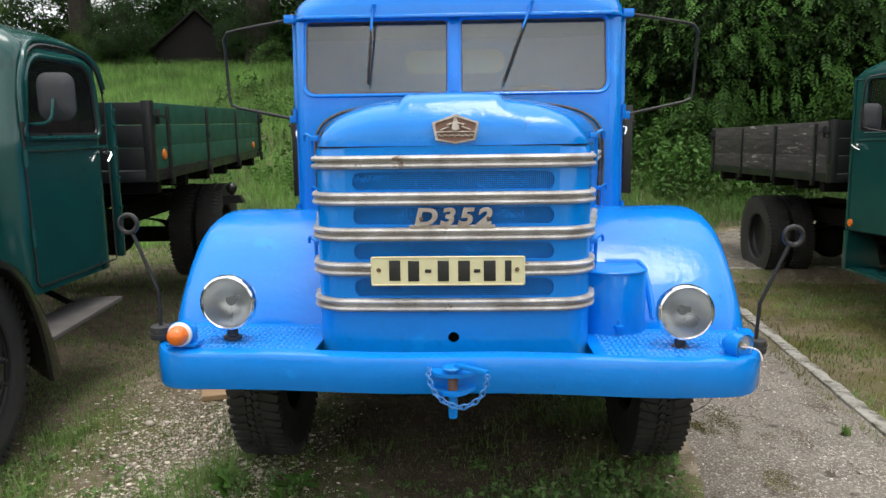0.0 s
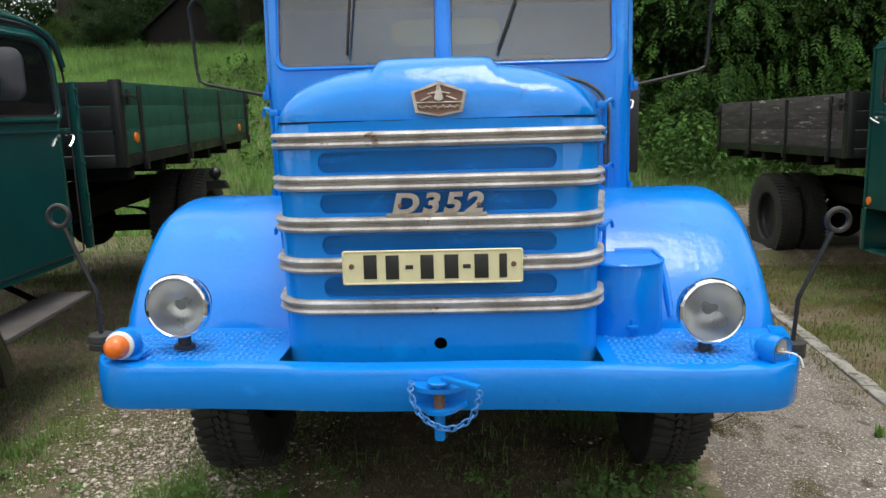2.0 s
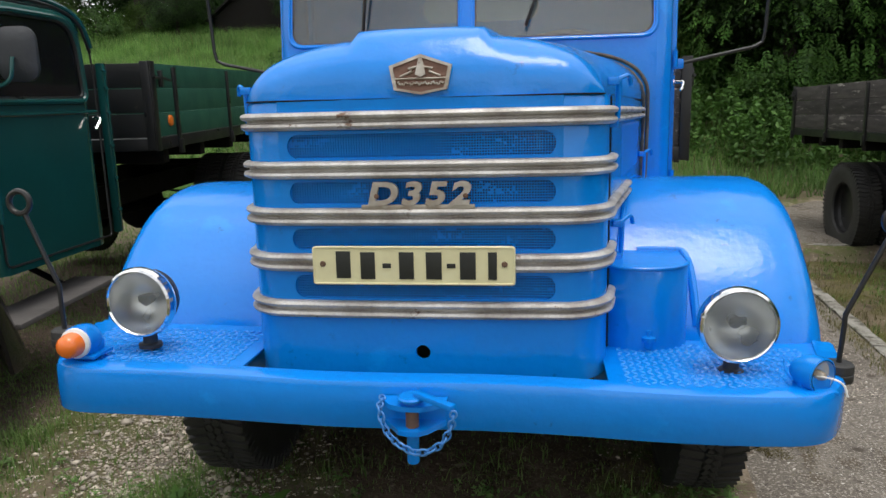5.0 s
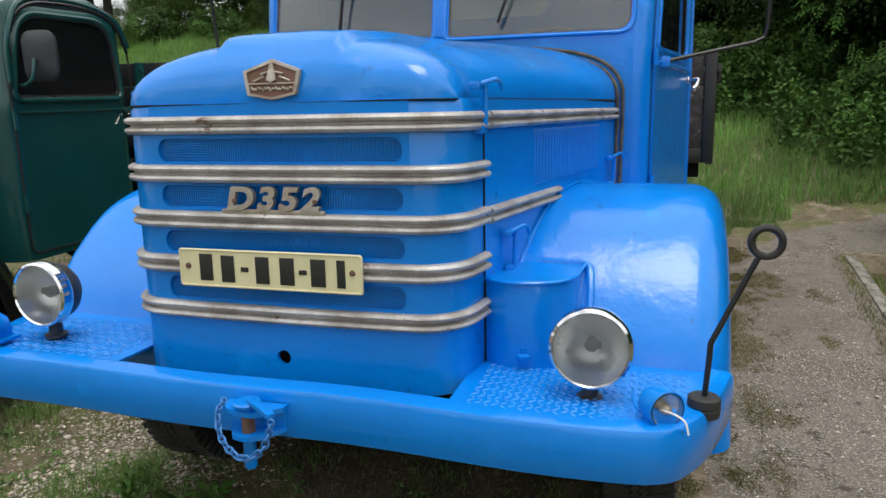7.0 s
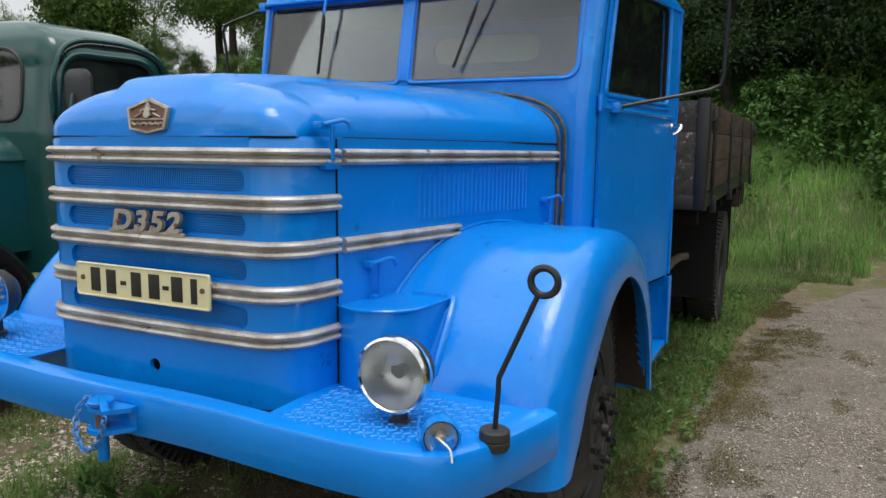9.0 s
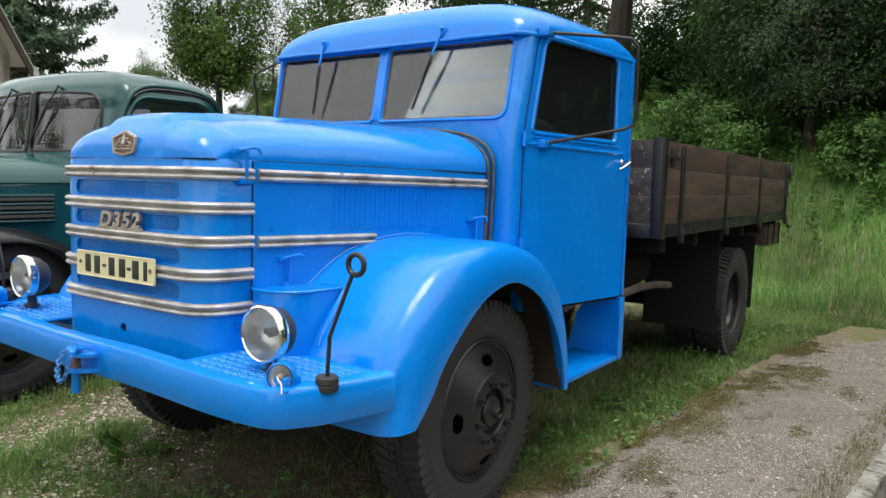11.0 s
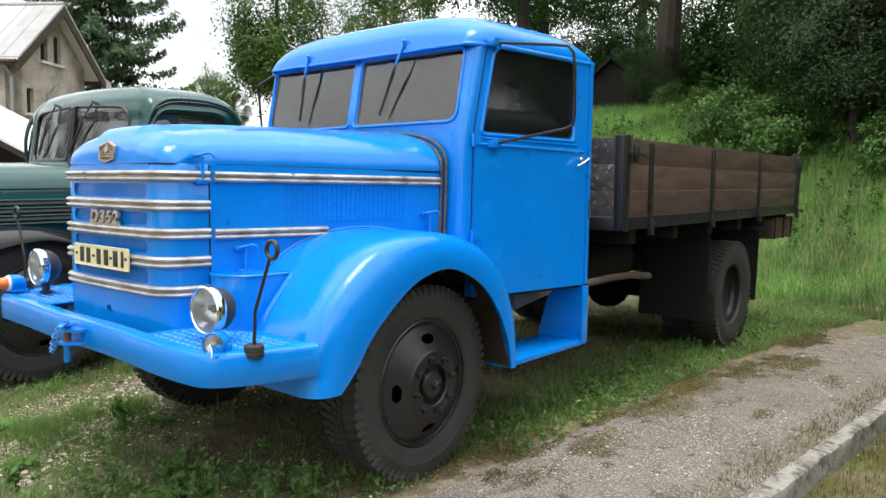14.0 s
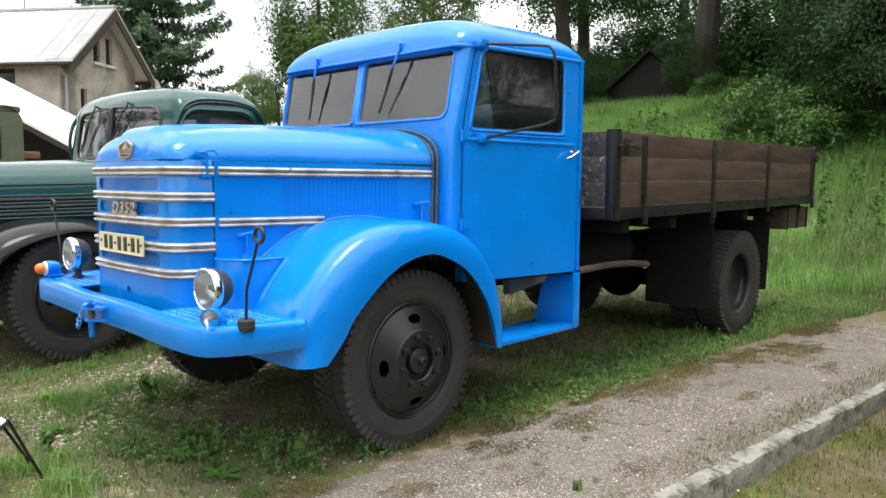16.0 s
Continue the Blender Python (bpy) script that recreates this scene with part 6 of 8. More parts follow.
def leaf_material(name, colour, tint, vary=0.45, through=0.35):
    m = bpy.data.materials.new(name)
    m.use_nodes = True
    n, l = m.node_tree.nodes, m.node_tree.links
    b, out = n["Principled BSDF"], n["Material Output"]
    geo = n.new("ShaderNodeNewGeometry")
    mix = n.new("ShaderNodeMixRGB")
    mix.inputs["Color1"].default_value, mix.inputs["Color2"].default_value = (*colour, 1), (*tint, 1)
    l.new(geo.outputs["Random Per Island"], mix.inputs["Fac"])
    tc, no = n.new("ShaderNodeTexCoord"), n.new("ShaderNodeTexNoise")
    no.inputs["Scale"].default_value = 0.9
    l.new(tc.outputs["Object"], no.inputs["Vector"])
    mr = n.new("ShaderNodeMapRange")
    mr.inputs["From Min"].default_value, mr.inputs["From Max"].default_value = 0.3, 0.7
    mr.inputs["To Min"].default_value, mr.inputs["To Max"].default_value = 1 - vary, 1 + vary
    l.new(no.outputs["Fac"], mr.inputs["Value"])
    hs = n.new("ShaderNodeHueSaturation")
    l.new(mr.outputs["Result"], hs.inputs["Value"])
    l.new(mix.outputs["Color"], hs.inputs["Color"])
    l.new(hs.outputs["Color"], b.inputs["Base Color"])
    b.inputs["Roughness"].default_value, b.inputs["Specular IOR Level"].default_value = 0.55, 0.35
    tr, ms = n.new("ShaderNodeBsdfTranslucent"), n.new("ShaderNodeMixShader")
    l.new(hs.outputs["Color"], tr.inputs["Color"])
    ms.inputs["Fac"].default_value = through
    l.new(b.outputs[0], ms.inputs[1])
    l.new(tr.outputs[0], ms.inputs[2])
    l.new(ms.outputs[0], out.inputs["Surface"])
    return m


LEAF_DARK = leaf_material("broad_leaves", (0.013, 0.044, 0.009), (0.064, 0.148, 0.026), 0.6, 0.45)
# two leaf colours hold the wood's shade (dark) and its lit fronds (bright)
LEAF_SHADE = leaf_material("shade_dark_leaves", (0.011, 0.029, 0.008), (0.045, 0.096, 0.021), 0.6)
LEAF_FROND_LIT = leaf_material("lit_pinnate_leaflets", (0.05, 0.135, 0.024), (0.135, 0.285, 0.055), 0.55, 0.4)
LEAF_ROSETTE = leaf_material("dandelion_leaves", (0.075, 0.19, 0.03), (0.12, 0.25, 0.05), 0.2, 0.3)
LEAF_LIGHT = leaf_material("light_leaves", (0.055, 0.115, 0.018), (0.11, 0.19, 0.035))
LEAF_BUSH = leaf_material("shrub_leaves", (0.040, 0.105, 0.018), (0.095, 0.195, 0.038))
NEEDLES = leaf_material("spruce_needles", (0.042, 0.085, 0.042), (0.095, 0.155, 0.075), through=0.2)
GRASS = leaf_material("grass_blades", (0.088, 0.175, 0.038), (0.21, 0.315, 0.09), 0.4)
LEAF_WEED = leaf_material("low_weed_leaves", (0.075, 0.165, 0.038), (0.18, 0.30, 0.09), 0.35)
MEADOW = leaf_material("meadow_grass", (0.105, 0.245, 0.050), (0.25, 0.40, 0.12), 0.45, 0.45)
MOSS = leaf_material("olive_moss", (0.075, 0.068, 0.020), (0.165, 0.135, 0.042), 0.4, 0.1)
GRASS_DRY = leaf_material("dry_grass", (0.12, 0.13, 0.04), (0.24, 0.20, 0.10), 0.3)
BARK = material("tree_bark", (0.036, 0.029, 0.023), 0.95, tint=(0.068, 0.058, 0.046), scale=6, amount=0.8, fine=30, bump=0.8, bump_scale=22, dist=0.03)
rng = np.random.default_rng(7)


def leaves(centres, normals, length, width, rng, droop=0.35):
    """Pointed, lightly folded leaves at the given places: folded along the middle, facing roughly along the normals."""
    n = len(centres)
    nrm = normals + rng.normal(0, 0.55, (n, 3))
    nrm /= np.linalg.norm(nrm, axis=1, keepdims=True)
    d = rng.normal(0, 1, (n, 3))
    d[:, 2] -= droop * 2
    d -= nrm * np.sum(d * nrm, axis=1, keepdims=True)
    d /= np.linalg.norm(d, axis=1, keepdims=True) + 1e-9
    s = np.cross(nrm, d)
    L = (length * rng.uniform(0.6, 1.25, n))[:, None]
    W = (width * rng.uniform(0.7, 1.2, n))[:, None]
    base, tip = centres - d * L * 0.5, centres + d * L * 0.5 - nrm * L * 0.12
    mid = centres - d * L * 0.05
    a, b = mid + s * W * 0.5 - nrm * L * 0.12, mid - s * W * 0.5 - nrm * L * 0.12
    verts = np.stack([base, a, tip, b], axis=1).reshape(-1, 3)
    idx = np.arange(n)[:, None] * 4
    faces = np.concatenate([idx + np.array([0, 1, 2]), idx + np.array([0, 2, 3])])
    return verts, faces


def crown_points(r, h, clumps, per, rng, spread=0.16, low=0.0, hollow=0.55):
    """Leaf places in clumps, thick towards the crown's skin, in an uneven egg of radius r and height h over the origin."""
    c = rng.normal(0, 1, (clumps, 3))
    c /= np.linalg.norm(c, axis=1, keepdims=True)
    rad = rng.uniform(hollow, 1.0, clumps) ** 0.6 * (0.8 + 0.35 * rng.random(clumps))
    c = c * rad[:, None]
    c[:, 2] = np.where(c[:, 2] < low - 0.6, c[:, 2] * 0.6, c[:, 2])
    out_dir = np.repeat(c, per, axis=0)
    off = rng.normal(0, spread, (clumps * per, 3)) * np.array([1, 1, 0.62])
    off[:, 2] -= 0.35 * np.hypot(off[:, 0], off[:, 1])
    p = (out_dir + off) * np.array([r, r, h / 2])
    nrm = out_dir + np.array([0, 0, 0.8])
    return p, nrm, c * np.array([r, r, h / 2])


def build_tree(label, category, height, trunk_r, crown_r, crown_h, crown_z, clumps, per, leaf, mat, rng, limb_n=9, spread=0.16):
    tree = thing("tree", label, category, "trees on the bank")
    bm = bmesh.new()
    top = crown_z + crown_h * 0.25
    sway = [(0.25 * noise.noise((k, crown_r, 1)), 0.25 * noise.noise((k, crown_r, 7)), top * k / 7) for k in range(8)]
    tube(bm, [(0, 0, -0.6)] + smooth_line(sway, 2), [trunk_r * 1.35] + [trunk_r * (1.15 - 0.85 * k / 14) for k in range(15)], 10)
    p, nrm, cc = crown_points(crown_r, crown_h, clumps, per, rng, spread)
    pick = cc[rng.choice(len(cc), min(limb_n, len(cc)), replace=False)]
    for c in pick:
        z0 = max(top * 0.35, min(top * 0.95, crown_z + c[2] * 0.5 - 0.5))
        a, b = Vector((0, 0, z0)), Vector((c[0], c[1], crown_z + c[2]))
        mid = a.lerp(b, 0.5) + Vector((0, 0, -0.08 * crown_r))
        tube(bm, smooth_line([a, mid, b], 4), [trunk_r * (0.42 - 0.36 * k / 8) for k in range(9)], 6)
    part("trunk", bm, BARK, tree)
    v, f = leaves(p + np.array([0, 0, crown_z]), nrm, leaf, leaf * 0.5, rng)
    crown = new("crown", quick_mesh("crown", v, f, mat))
    crown.parent = tree
    return tree


def build_spruce(height, radius, rng):
    tree = thing("spruce", "tall dark green spruce with drooping boughs", "tree", "trees on the bank")
    bm = bmesh.new()
    tube(bm, [(0, 0, -0.5), (0, 0, height * 0.5), (0, 0, height)], [0.32, 0.2, 0.02], 10)
    part("trunk", bm, BARK, tree)
    pts, nr = [], []
    tiers, per = 40, 270
    for k in range(tiers):
        z0 = height * (0.08 + 0.91 * k / tiers)
        R = radius * (1 - (k / tiers) ** 1.3)
        for j in range(6):
            a = 2 * math.pi * (j / 6 + rng.random() * 0.17) + k * 1.1
            r = R * (0.42 + 0.72 * rng.random())
            z = z0 + 0.35 * rng.normal()
            t = rng.random(per) ** 0.65
            side = rng.normal(0, 0.22, per) * r * t ** 0.5 * (1.12 - t)
            dip = 0.12 + 0.30 * rng.random()
            zz = z - dip * r * t ** 1.2 + 0.24 * r * t ** 4 - np.abs(rng.normal(0, 0.22, per)) - 0.35 * np.abs(side)
            pts.append(np.stack([r * t * math.cos(a) - side * math.sin(a), r * t * math.sin(a) + side * math.cos(a), zz], 1))
            nr.append(np.tile([math.cos(a) * 0.4, math.sin(a) * 0.4, 0.9], (per, 1)))
    v, f = leaves(np.concatenate(pts), np.concatenate(nr), 0.44, 0.15, rng, 0.9)
    crown = new("crown", quick_mesh("crown", v, f, NEEDLES))
    crown.parent = tree
    return tree


def set_down(ob, x, y, s=1.0, turn=0.0, dz=0.0, sz=None):
    m = Matrix.Translation((x, y, ground_z(x, y) + dz)) @ Matrix.Rotation(turn, 4, "Z") @ Matrix.Diagonal((s, s, sz or s, 1))
    return m


R = lambda: float(rng.random())
near = [build_tree("broad-leaved tree with dense dark green foliage", "tree", 9, 0.20, 3.3, 7.5, 4.3, 210, 100, 0.20, LEAF_DARK, rng) for _ in range(2)]
tall = [build_tree("tall broad-leaved tree on the grassy bank", "tree", 15, 0.34, 4.6, 10.5, 8.0, 150, 120, 0.19, LEAF_DARK, rng, 18, 0.085) for _ in range(2)]
light = [build_tree("light green deciduous tree", "tree", 12, 0.22, 3.2, 9.0, 6.3, 170, 90, 0.19, LEAF_LIGHT, rng, 14, 0.10) for _ in range(2)]
shrub = [build_tree("leafy green shrub on the bank", "shrub", 2, 0.04, 1.1, 1.9, 0.85, 70, 70, 0.13, LEAF_BUSH, rng, 6) for _ in range(2)]
brush = [build_tree("dense dark green undergrowth at the edge of the trees", "shrub", 4, 0.06, 2.3, 4.6, 1.9, 170, 85, 0.18, LEAF_DARK, rng, 8, 0.13) for _ in range(2)]
deep = [build_tree("broad-leaved tree with foliage coloured dark as shade", "tree", 9, 0.20, 3.3, 7.5, 4.3, 170, 170, 0.15, LEAF_SHADE, rng, 9, 0.13) for _ in range(2)]
slim = [build_tree("tall slim deciduous tree with mid-green leaves", "tree", 14, 0.13, 2.1, 11.0, 6.0, 180, 120, 0.19, LEAF_LIGHT, rng, 14, 0.13)]
fresh = [build_tree("fresh light green undergrowth by the wood", "shrub", 4, 0.06, 2.3, 4.6, 1.9, 150, 85, 0.17, LEAF_LIGHT, rng, 8, 0.12)]


def build_ash(rng):
    """A broad tree: pinnate fronds coloured as lit, crown leaves coloured as shaded."""
    tree = build_tree("broad-leaved tree with hanging bright pinnate fronds over leaves coloured dark as shade", "tree", 9, 0.20, 3.1, 7.3, 4.3, 150, 120, 0.16, LEAF_SHADE, rng, 9, 0.13)
    n, per = 1500, 11
    c = rng.normal(0, 1, (170, 3))
    c /= np.linalg.norm(c, axis=1, keepdims=True)
    c = c[rng.integers(0, len(c), n)] + rng.normal(0, 0.13, (n, 3)) * np.array([1, 1, 0.5])
    c *= (0.98 + 0.16 * rng.random(n))[:, None] / np.linalg.norm(c, axis=1, keepdims=True)
    base = c * np.array([3.3, 3.3, 3.8]) + np.array([0, 0, 4.3])
    d = c + rng.normal(0, 0.35, (n, 3)) + np.array([0, 0, -0.25])
    d /= np.linalg.norm(d, axis=1, keepdims=True)
    up = np.array([0, 0, 1.0]) + 0.5 * c
    side = np.cross(d, up)
    side /= np.linalg.norm(side, axis=1, keepdims=True) + 1e-9
    nrm = np.cross(side, d)
    size = rng.uniform(0.75, 1.25, n)[:, None]
    vs = []
    for k in range(per):
        t = (k // 2 + 1) / (per // 2 + 1)
        sg = 0.0 if k == per - 1 else (1.0 if k % 2 else -1.0)
        root = base + d * 0.46 * t * size - np.array([0, 0, 0.13]) * (t * t) * size
        ld = d * (0.55 if sg else 1.0) + side * sg * 0.9 + np.array([0, 0, -0.25]) + rng.normal(0, 0.12, (n, 3))
        ld /= np.linalg.norm(ld, axis=1, keepdims=True)
        ls = np.cross(nrm, ld)
        L = 0.15 * size * (1 - 0.35 * abs(t - 0.55))
        vs.append(np.stack([root, root + ld * L * 0.45 + ls * L * 0.2 + nrm * 0.008, root + ld * L - nrm * 0.012, root + ld * L * 0.45 - ls * L * 0.2 + nrm * 0.008], 1))
    v = np.concatenate(vs).reshape(-1, 3)
    idx = np.arange(n * per)[:, None] * 4
    f = np.concatenate([idx + np.array([0, 1, 2]), idx + np.array([0, 2, 3])])
    fronds = new("fronds", quick_mesh("fronds", v, f, LEAF_FROND_LIT))
    fronds.parent = tree
    return tree


ash = [build_ash(rng) for _ in range(2)]
placed = set()


def plant(kinds, x, y, s, sz=None):
    """The first planting of a kind moves the original; later ones are copies."""
    i = int(rng.integers(len(kinds)))
    ob = kinds[i]
    m = set_down(ob, x, y, s, R() * 6.28, 0.0, sz)
    if ob.name in placed:
        return copy_thing(ob, m)
    placed.add(ob.name)
    ob.matrix_basis = m
    return ob


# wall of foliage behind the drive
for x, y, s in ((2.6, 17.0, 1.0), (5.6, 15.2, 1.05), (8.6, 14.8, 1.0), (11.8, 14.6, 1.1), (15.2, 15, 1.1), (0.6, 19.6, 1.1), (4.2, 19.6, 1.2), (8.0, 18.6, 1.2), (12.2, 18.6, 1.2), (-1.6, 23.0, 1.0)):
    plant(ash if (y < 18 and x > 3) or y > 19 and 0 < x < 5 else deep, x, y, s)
plant(slim, -23.5, 19.2, 1.0)
for x, y, s in ((1.8, 23.5, 1.0), (6.5, 23.0, 1.1), (11.5, 22.5, 1.1), (-6.9, 22.5, 1.08), (-14.5, 25.5, 0.95), (-17.5, 31.5, 1.0), (-13.2, 34.0, 0.9), (3.5, 29.0, 1.1), (17, 21, 1.1)):
    plant(tall, x, y, s)
for x, y, s in ((-19.5, 22.5, 0.75), (-22.5, 25.0, 0.85), (-16.5, 21.5, 0.5), (-27.0, 25.5, 0.5), (-30.0, 20.5, 0.38), (-26.5, 19.0, 0.3), (-34.0, 23.0, 0.42), (-24.0, 31.0, 0.6), (-21.0, 19.5, 0.34), (-24.8, 16.6, 0.42), (-25.0, 20.5, 0.7)):
    plant(light, x, y, s)
for x, y, s in ((-2.3, 15.2, 0.8), (-1.0, 14.4, 0.95), (0.3, 14.8, 1.1), (1.4, 13.4, 0.9), (-0.2, 16.4, 1.5), (2.0, 15.2, 1.3), (3.4, 13.8, 1.2), (4.9, 13.0, 1.2), (6.4, 12.8, 1.3), (8.0, 12.6, 1.3), (9.8, 12.6, 1.4),
                (2.6, 13.3, 0.7), (4.2, 11.9, 0.75), (5.4, 11.7, 0.7), (7.0, 11.4, 0.8), (-13.5, 20.6, 0.9), (-16.0, 20.5, 1.0), (-10.9, 22.3, 0.6), (-11.9, 22.8, 1.0), (-6.2, 21.4, 0.7)):
    plant(shrub if s <= 1 or x < -3 else ash if x > 4.5 else deep, x, y, s if s <= 1 or x < -3 else s * (0.5 if x > 2.6 else 0.38))
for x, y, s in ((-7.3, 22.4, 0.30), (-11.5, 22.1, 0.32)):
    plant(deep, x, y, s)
# undergrowth that closes the wood behind the ridge
for x, y, s in ((-12.8, 28.2, 1.0), (-10.8, 27.6, 0.95), (-11.6, 25.2, 0.5), (-7.6, 25.4, 0.6), (-9.4, 28.5, 0.95), (-6.2, 27.0, 0.7), (-5.2, 24.6, 1.0), (-3.0, 23.4, 0.85), (-0.8, 21.6, 1.1), (1.2, 19.8, 1.1),
                (0.8, 26.0, 1.2), (-17.6, 28.5, 1.0)):
    plant(brush, x, y, s)
for x, y, s in ((2.9, 14.2, 0.5), (-4.2, 18.6, 0.42), (-1.2, 16.6, 0.42), (-18.6, 17.6, 0.7), (-20.0, 15.8, 0.5), (-16.2, 18.8, 0.6), (-21.5, 29.5, 1.1), (-18.5, 26.0, 0.9), (-15.5, 27.5, 1.0), (-14.0, 24.5, 0.7), (-17.0, 22.5, 0.6), (-23.5, 27.5, 1.0), (-26.5, 27.0, 1.0), (-29.0, 26.5, 0.9), (-22.0, 23.0, 0.6), (-25.0, 21.5, 0.55)):
    plant(fresh, x, y, s)
# brush on the ridge; the last five stand unseen on the right, filling reflections
for x, y, s in ((3.5, 24.5, 1.3), (7.0, 24.0, 1.5), (10.5, 23.0, 1.5), (14.0, 21.5, 1.5), (17.5, 18.5, 1.5), (16, -6, 1.3), (16.5, -1, 1.3), (16.8, 4, 1.3), (16.8, 9, 1.3), (17, -12, 1.3)):
    plant(brush, x, y, s)
# unseen trees behind and beside the viewer, added for reflections in paint and glass
for x, y, s in ((-17, -12, 0.9), (-21, -9, 0.95), (-15, -17, 0.9), (-26, -5, 0.9), (-12, -21, 0.85)):
    plant(light, x, y, s)
for x, y, s in ((-15, -23, 0.8), (-9, -26, 0.75), (-3, -23, 0.8), (4, -25, 0.75), (10, -22, 0.8), (17, -19, 0.8), (21, -9, 1.0), (17, -3, 1.0), (18, 3, 1.0), (17.5, 9, 1.0), (22, -4, 1.5), (22.5, 4, 1.5), (26, 0, 1.7), (23, 11, 1.4)):
    plant(near, x, y, s)
spruce = build_spruce(26.0, 6.0, rng)
spruce.matrix_basis = Matrix.Translation((-39.8, 18.9, 0.2))


def blades(pts, height, width, rng, lean_amt=0.35):
    """Bent grass blades: three levels narrowing to a point."""
    n = len(pts)
    a = rng.uniform(0, 2 * math.pi, n)
    d = np.stack([np.cos(a), np.sin(a), np.zeros(n)], 1)
    s = np.stack([-np.sin(a), np.cos(a), np.zeros(n)], 1)
    h = (height * rng.uniform(0.45, 1.2, n))[:, None]
    w = (width * rng.uniform(0.7, 1.3, n))[:, None]
    ln = (lean_amt * rng.uniform(0.1, 1.4, n))[:, None]
    up = np.array([0, 0, 1.0])
    mid = pts + up * h * 0.55 + d * h * ln * 0.35
    tip = pts + up * h * (1 - 0.35 * ln) + d * h * ln
    v = np.stack([pts - s * w / 2, pts + s * w / 2, mid + s * w * 0.36, mid - s * w * 0.36, tip], 1).reshape(-1, 3)
    i = np.arange(n)[:, None] * 5
    f = np.concatenate([i + np.array([0, 1, 2]), i + np.array([0, 2, 3]), i + np.array([3, 2, 4])])
    return v, f


def heights(x, y):
    return np.array([ground_z(float(a), float(b)) for a, b in zip(x, y)])


def drive_z(x, y):
    """Height of the drive's worn surface."""
    return bank(x, y) + 0.022 - 0.034 * max(0.0, 1.0 - max(0.0, kerb_x(y) - 0.055 - x) / 0.13) + 0.012 * noise.noise((x * 1.5, y * 1.5, 9))


def grow(name, label, n, x0, x1, y0, y1, keep, height, width, mat, lift=-0.01, lean_amt=0.35, base=None):
    """Grass over a rectangle where keep(x, y) is above a random number."""
    x, y = rng.uniform(x0, x1, n), rng.uniform(y0, y1, n)
    k = np.array([keep(float(a), float(b)) for a, b in zip(x, y)]) > rng.random(n)
    x, y = x[k], y[k]
    z = heights(x, y) if base is None else np.array([base(float(a), float(b)) for a, b in zip(x, y)])
    pts = np.stack([x, y, z + lift], 1)
    v, f = blades(pts, height, width, rng, lean_amt)
    return tagged(new(name, quick_mesh(name, v, f, mat)), label, "grass", "", "stuff")


def patch(x, y, scale=1.3, seed=0.0):
    return 0.5 + 0.5 * noise.noise((x * scale, y * scale, seed)) + 0.25 * noise.noise((x * scale * 3, y * scale * 3, seed + 4))


def left_edge(y):
    return 0.94 + 0.072 * y + 0.010 * max(0.0, y - 3.5) ** 2.2 if y < 8 else 2.5


def off_path(x, y):
    """1 on the grass left of the drive, 0 on it."""
    if y > 9.3 + 0.1 * max(0, x - 3):
        return 1.0
    return 1.0 if x < left_edge(y) + 0.10 * noise.noise((x * 3, y * 3, 2)) else 0.0


grow("grass", "short trampled grass between the trucks", 190000, -4.2, 1.25, -1.9, 3.4, lambda x, y: off_path(x, y) * max(0.0, patch(x, y) * 2.2 - 0.55) * (0.3 if abs(x) < 0.75 and y > 0.6 else 1.0) * (0.35 if -1.75 < x < -1.25 and y < 3.0 else 1.0), 0.042, 0.005, GRASS)
grow("dry_grass", "dry straw among the trampled grass", 110000, -4.2, 1.25, -1.9, 3.0, lambda x, y: off_path(x, y) * max(0.0, 1.2 - patch(x, y) * 1.3), 0.035, 0.004, GRASS_DRY, lean_amt=0.9)
grow("grass", "lush grass strip beside the truck", 80000, 0.3, 2.3, 1.5, 8.6, lambda x, y: off_path(x, y) * min(1.0, 0.35 + max(0.0, x - 0.4)), 0.072, 0.0055, GRASS, lean_amt=0.8)
grow("grass", "grass beneath and behind the trucks", 36000, -6.5, 1.0, 3.0, 9.2, lambda x, y: 0.25 + 0.7 * patch(x, y, 0.8), 0.09, 0.008, GRASS, lean_amt=0.7)
grow("grass", "tall meadow grass on the bank", 200000, -16, 9, 8.6, 19.0, lambda x, y: off_path(x, y) * (0.45 + 0.6 * patch(x, y, 0.6)), 0.36, 0.012, MEADOW, lean_amt=0.8)
grow("grass", "tall meadow grass near the top of the bank", 60000, -26, 2, 17.5, 25.0, lambda x, y: 0.4 + 0.6 * patch(x, y, 0.5), 0.48, 0.018, MEADOW, lean_amt=0.8)
grow("dry_grass", "pale dry grass among the green", 14000, -14, 7, 9.0, 23.0, lambda x, y: off_path(x, y) * max(0.0, patch(x, y, 0.5, 8.0) - 0.35), 0.55, 0.010, GRASS_DRY)
grow("dry_grass", "thin dry grass along the kerb", 14000, 1.7, 5.0, -1.5, 6.3, lambda x, y: max(0.0, 1 - abs(x - kerb_x(y) - (0.20 if x > kerb_x(y) else -0.12)) / (0.20 if x > kerb_x(y) else 0.10)) + (0.10 if x > kerb_x(y) + 0.1 else 0.0), 0.09, 0.005, GRASS_DRY)
grow("grass", "sparse grass in the sunken bay", 60000, 2.0, 4.6, -1.5, 6.3, lambda x, y: (1.0 if x > kerb_x(y) + 0.09 else 0.0) * max(0.0, patch(x, y, 1.6, 3.0) * 1.8 - 0.75), 0.07, 0.006, GRASS, 0.0, 0.7)
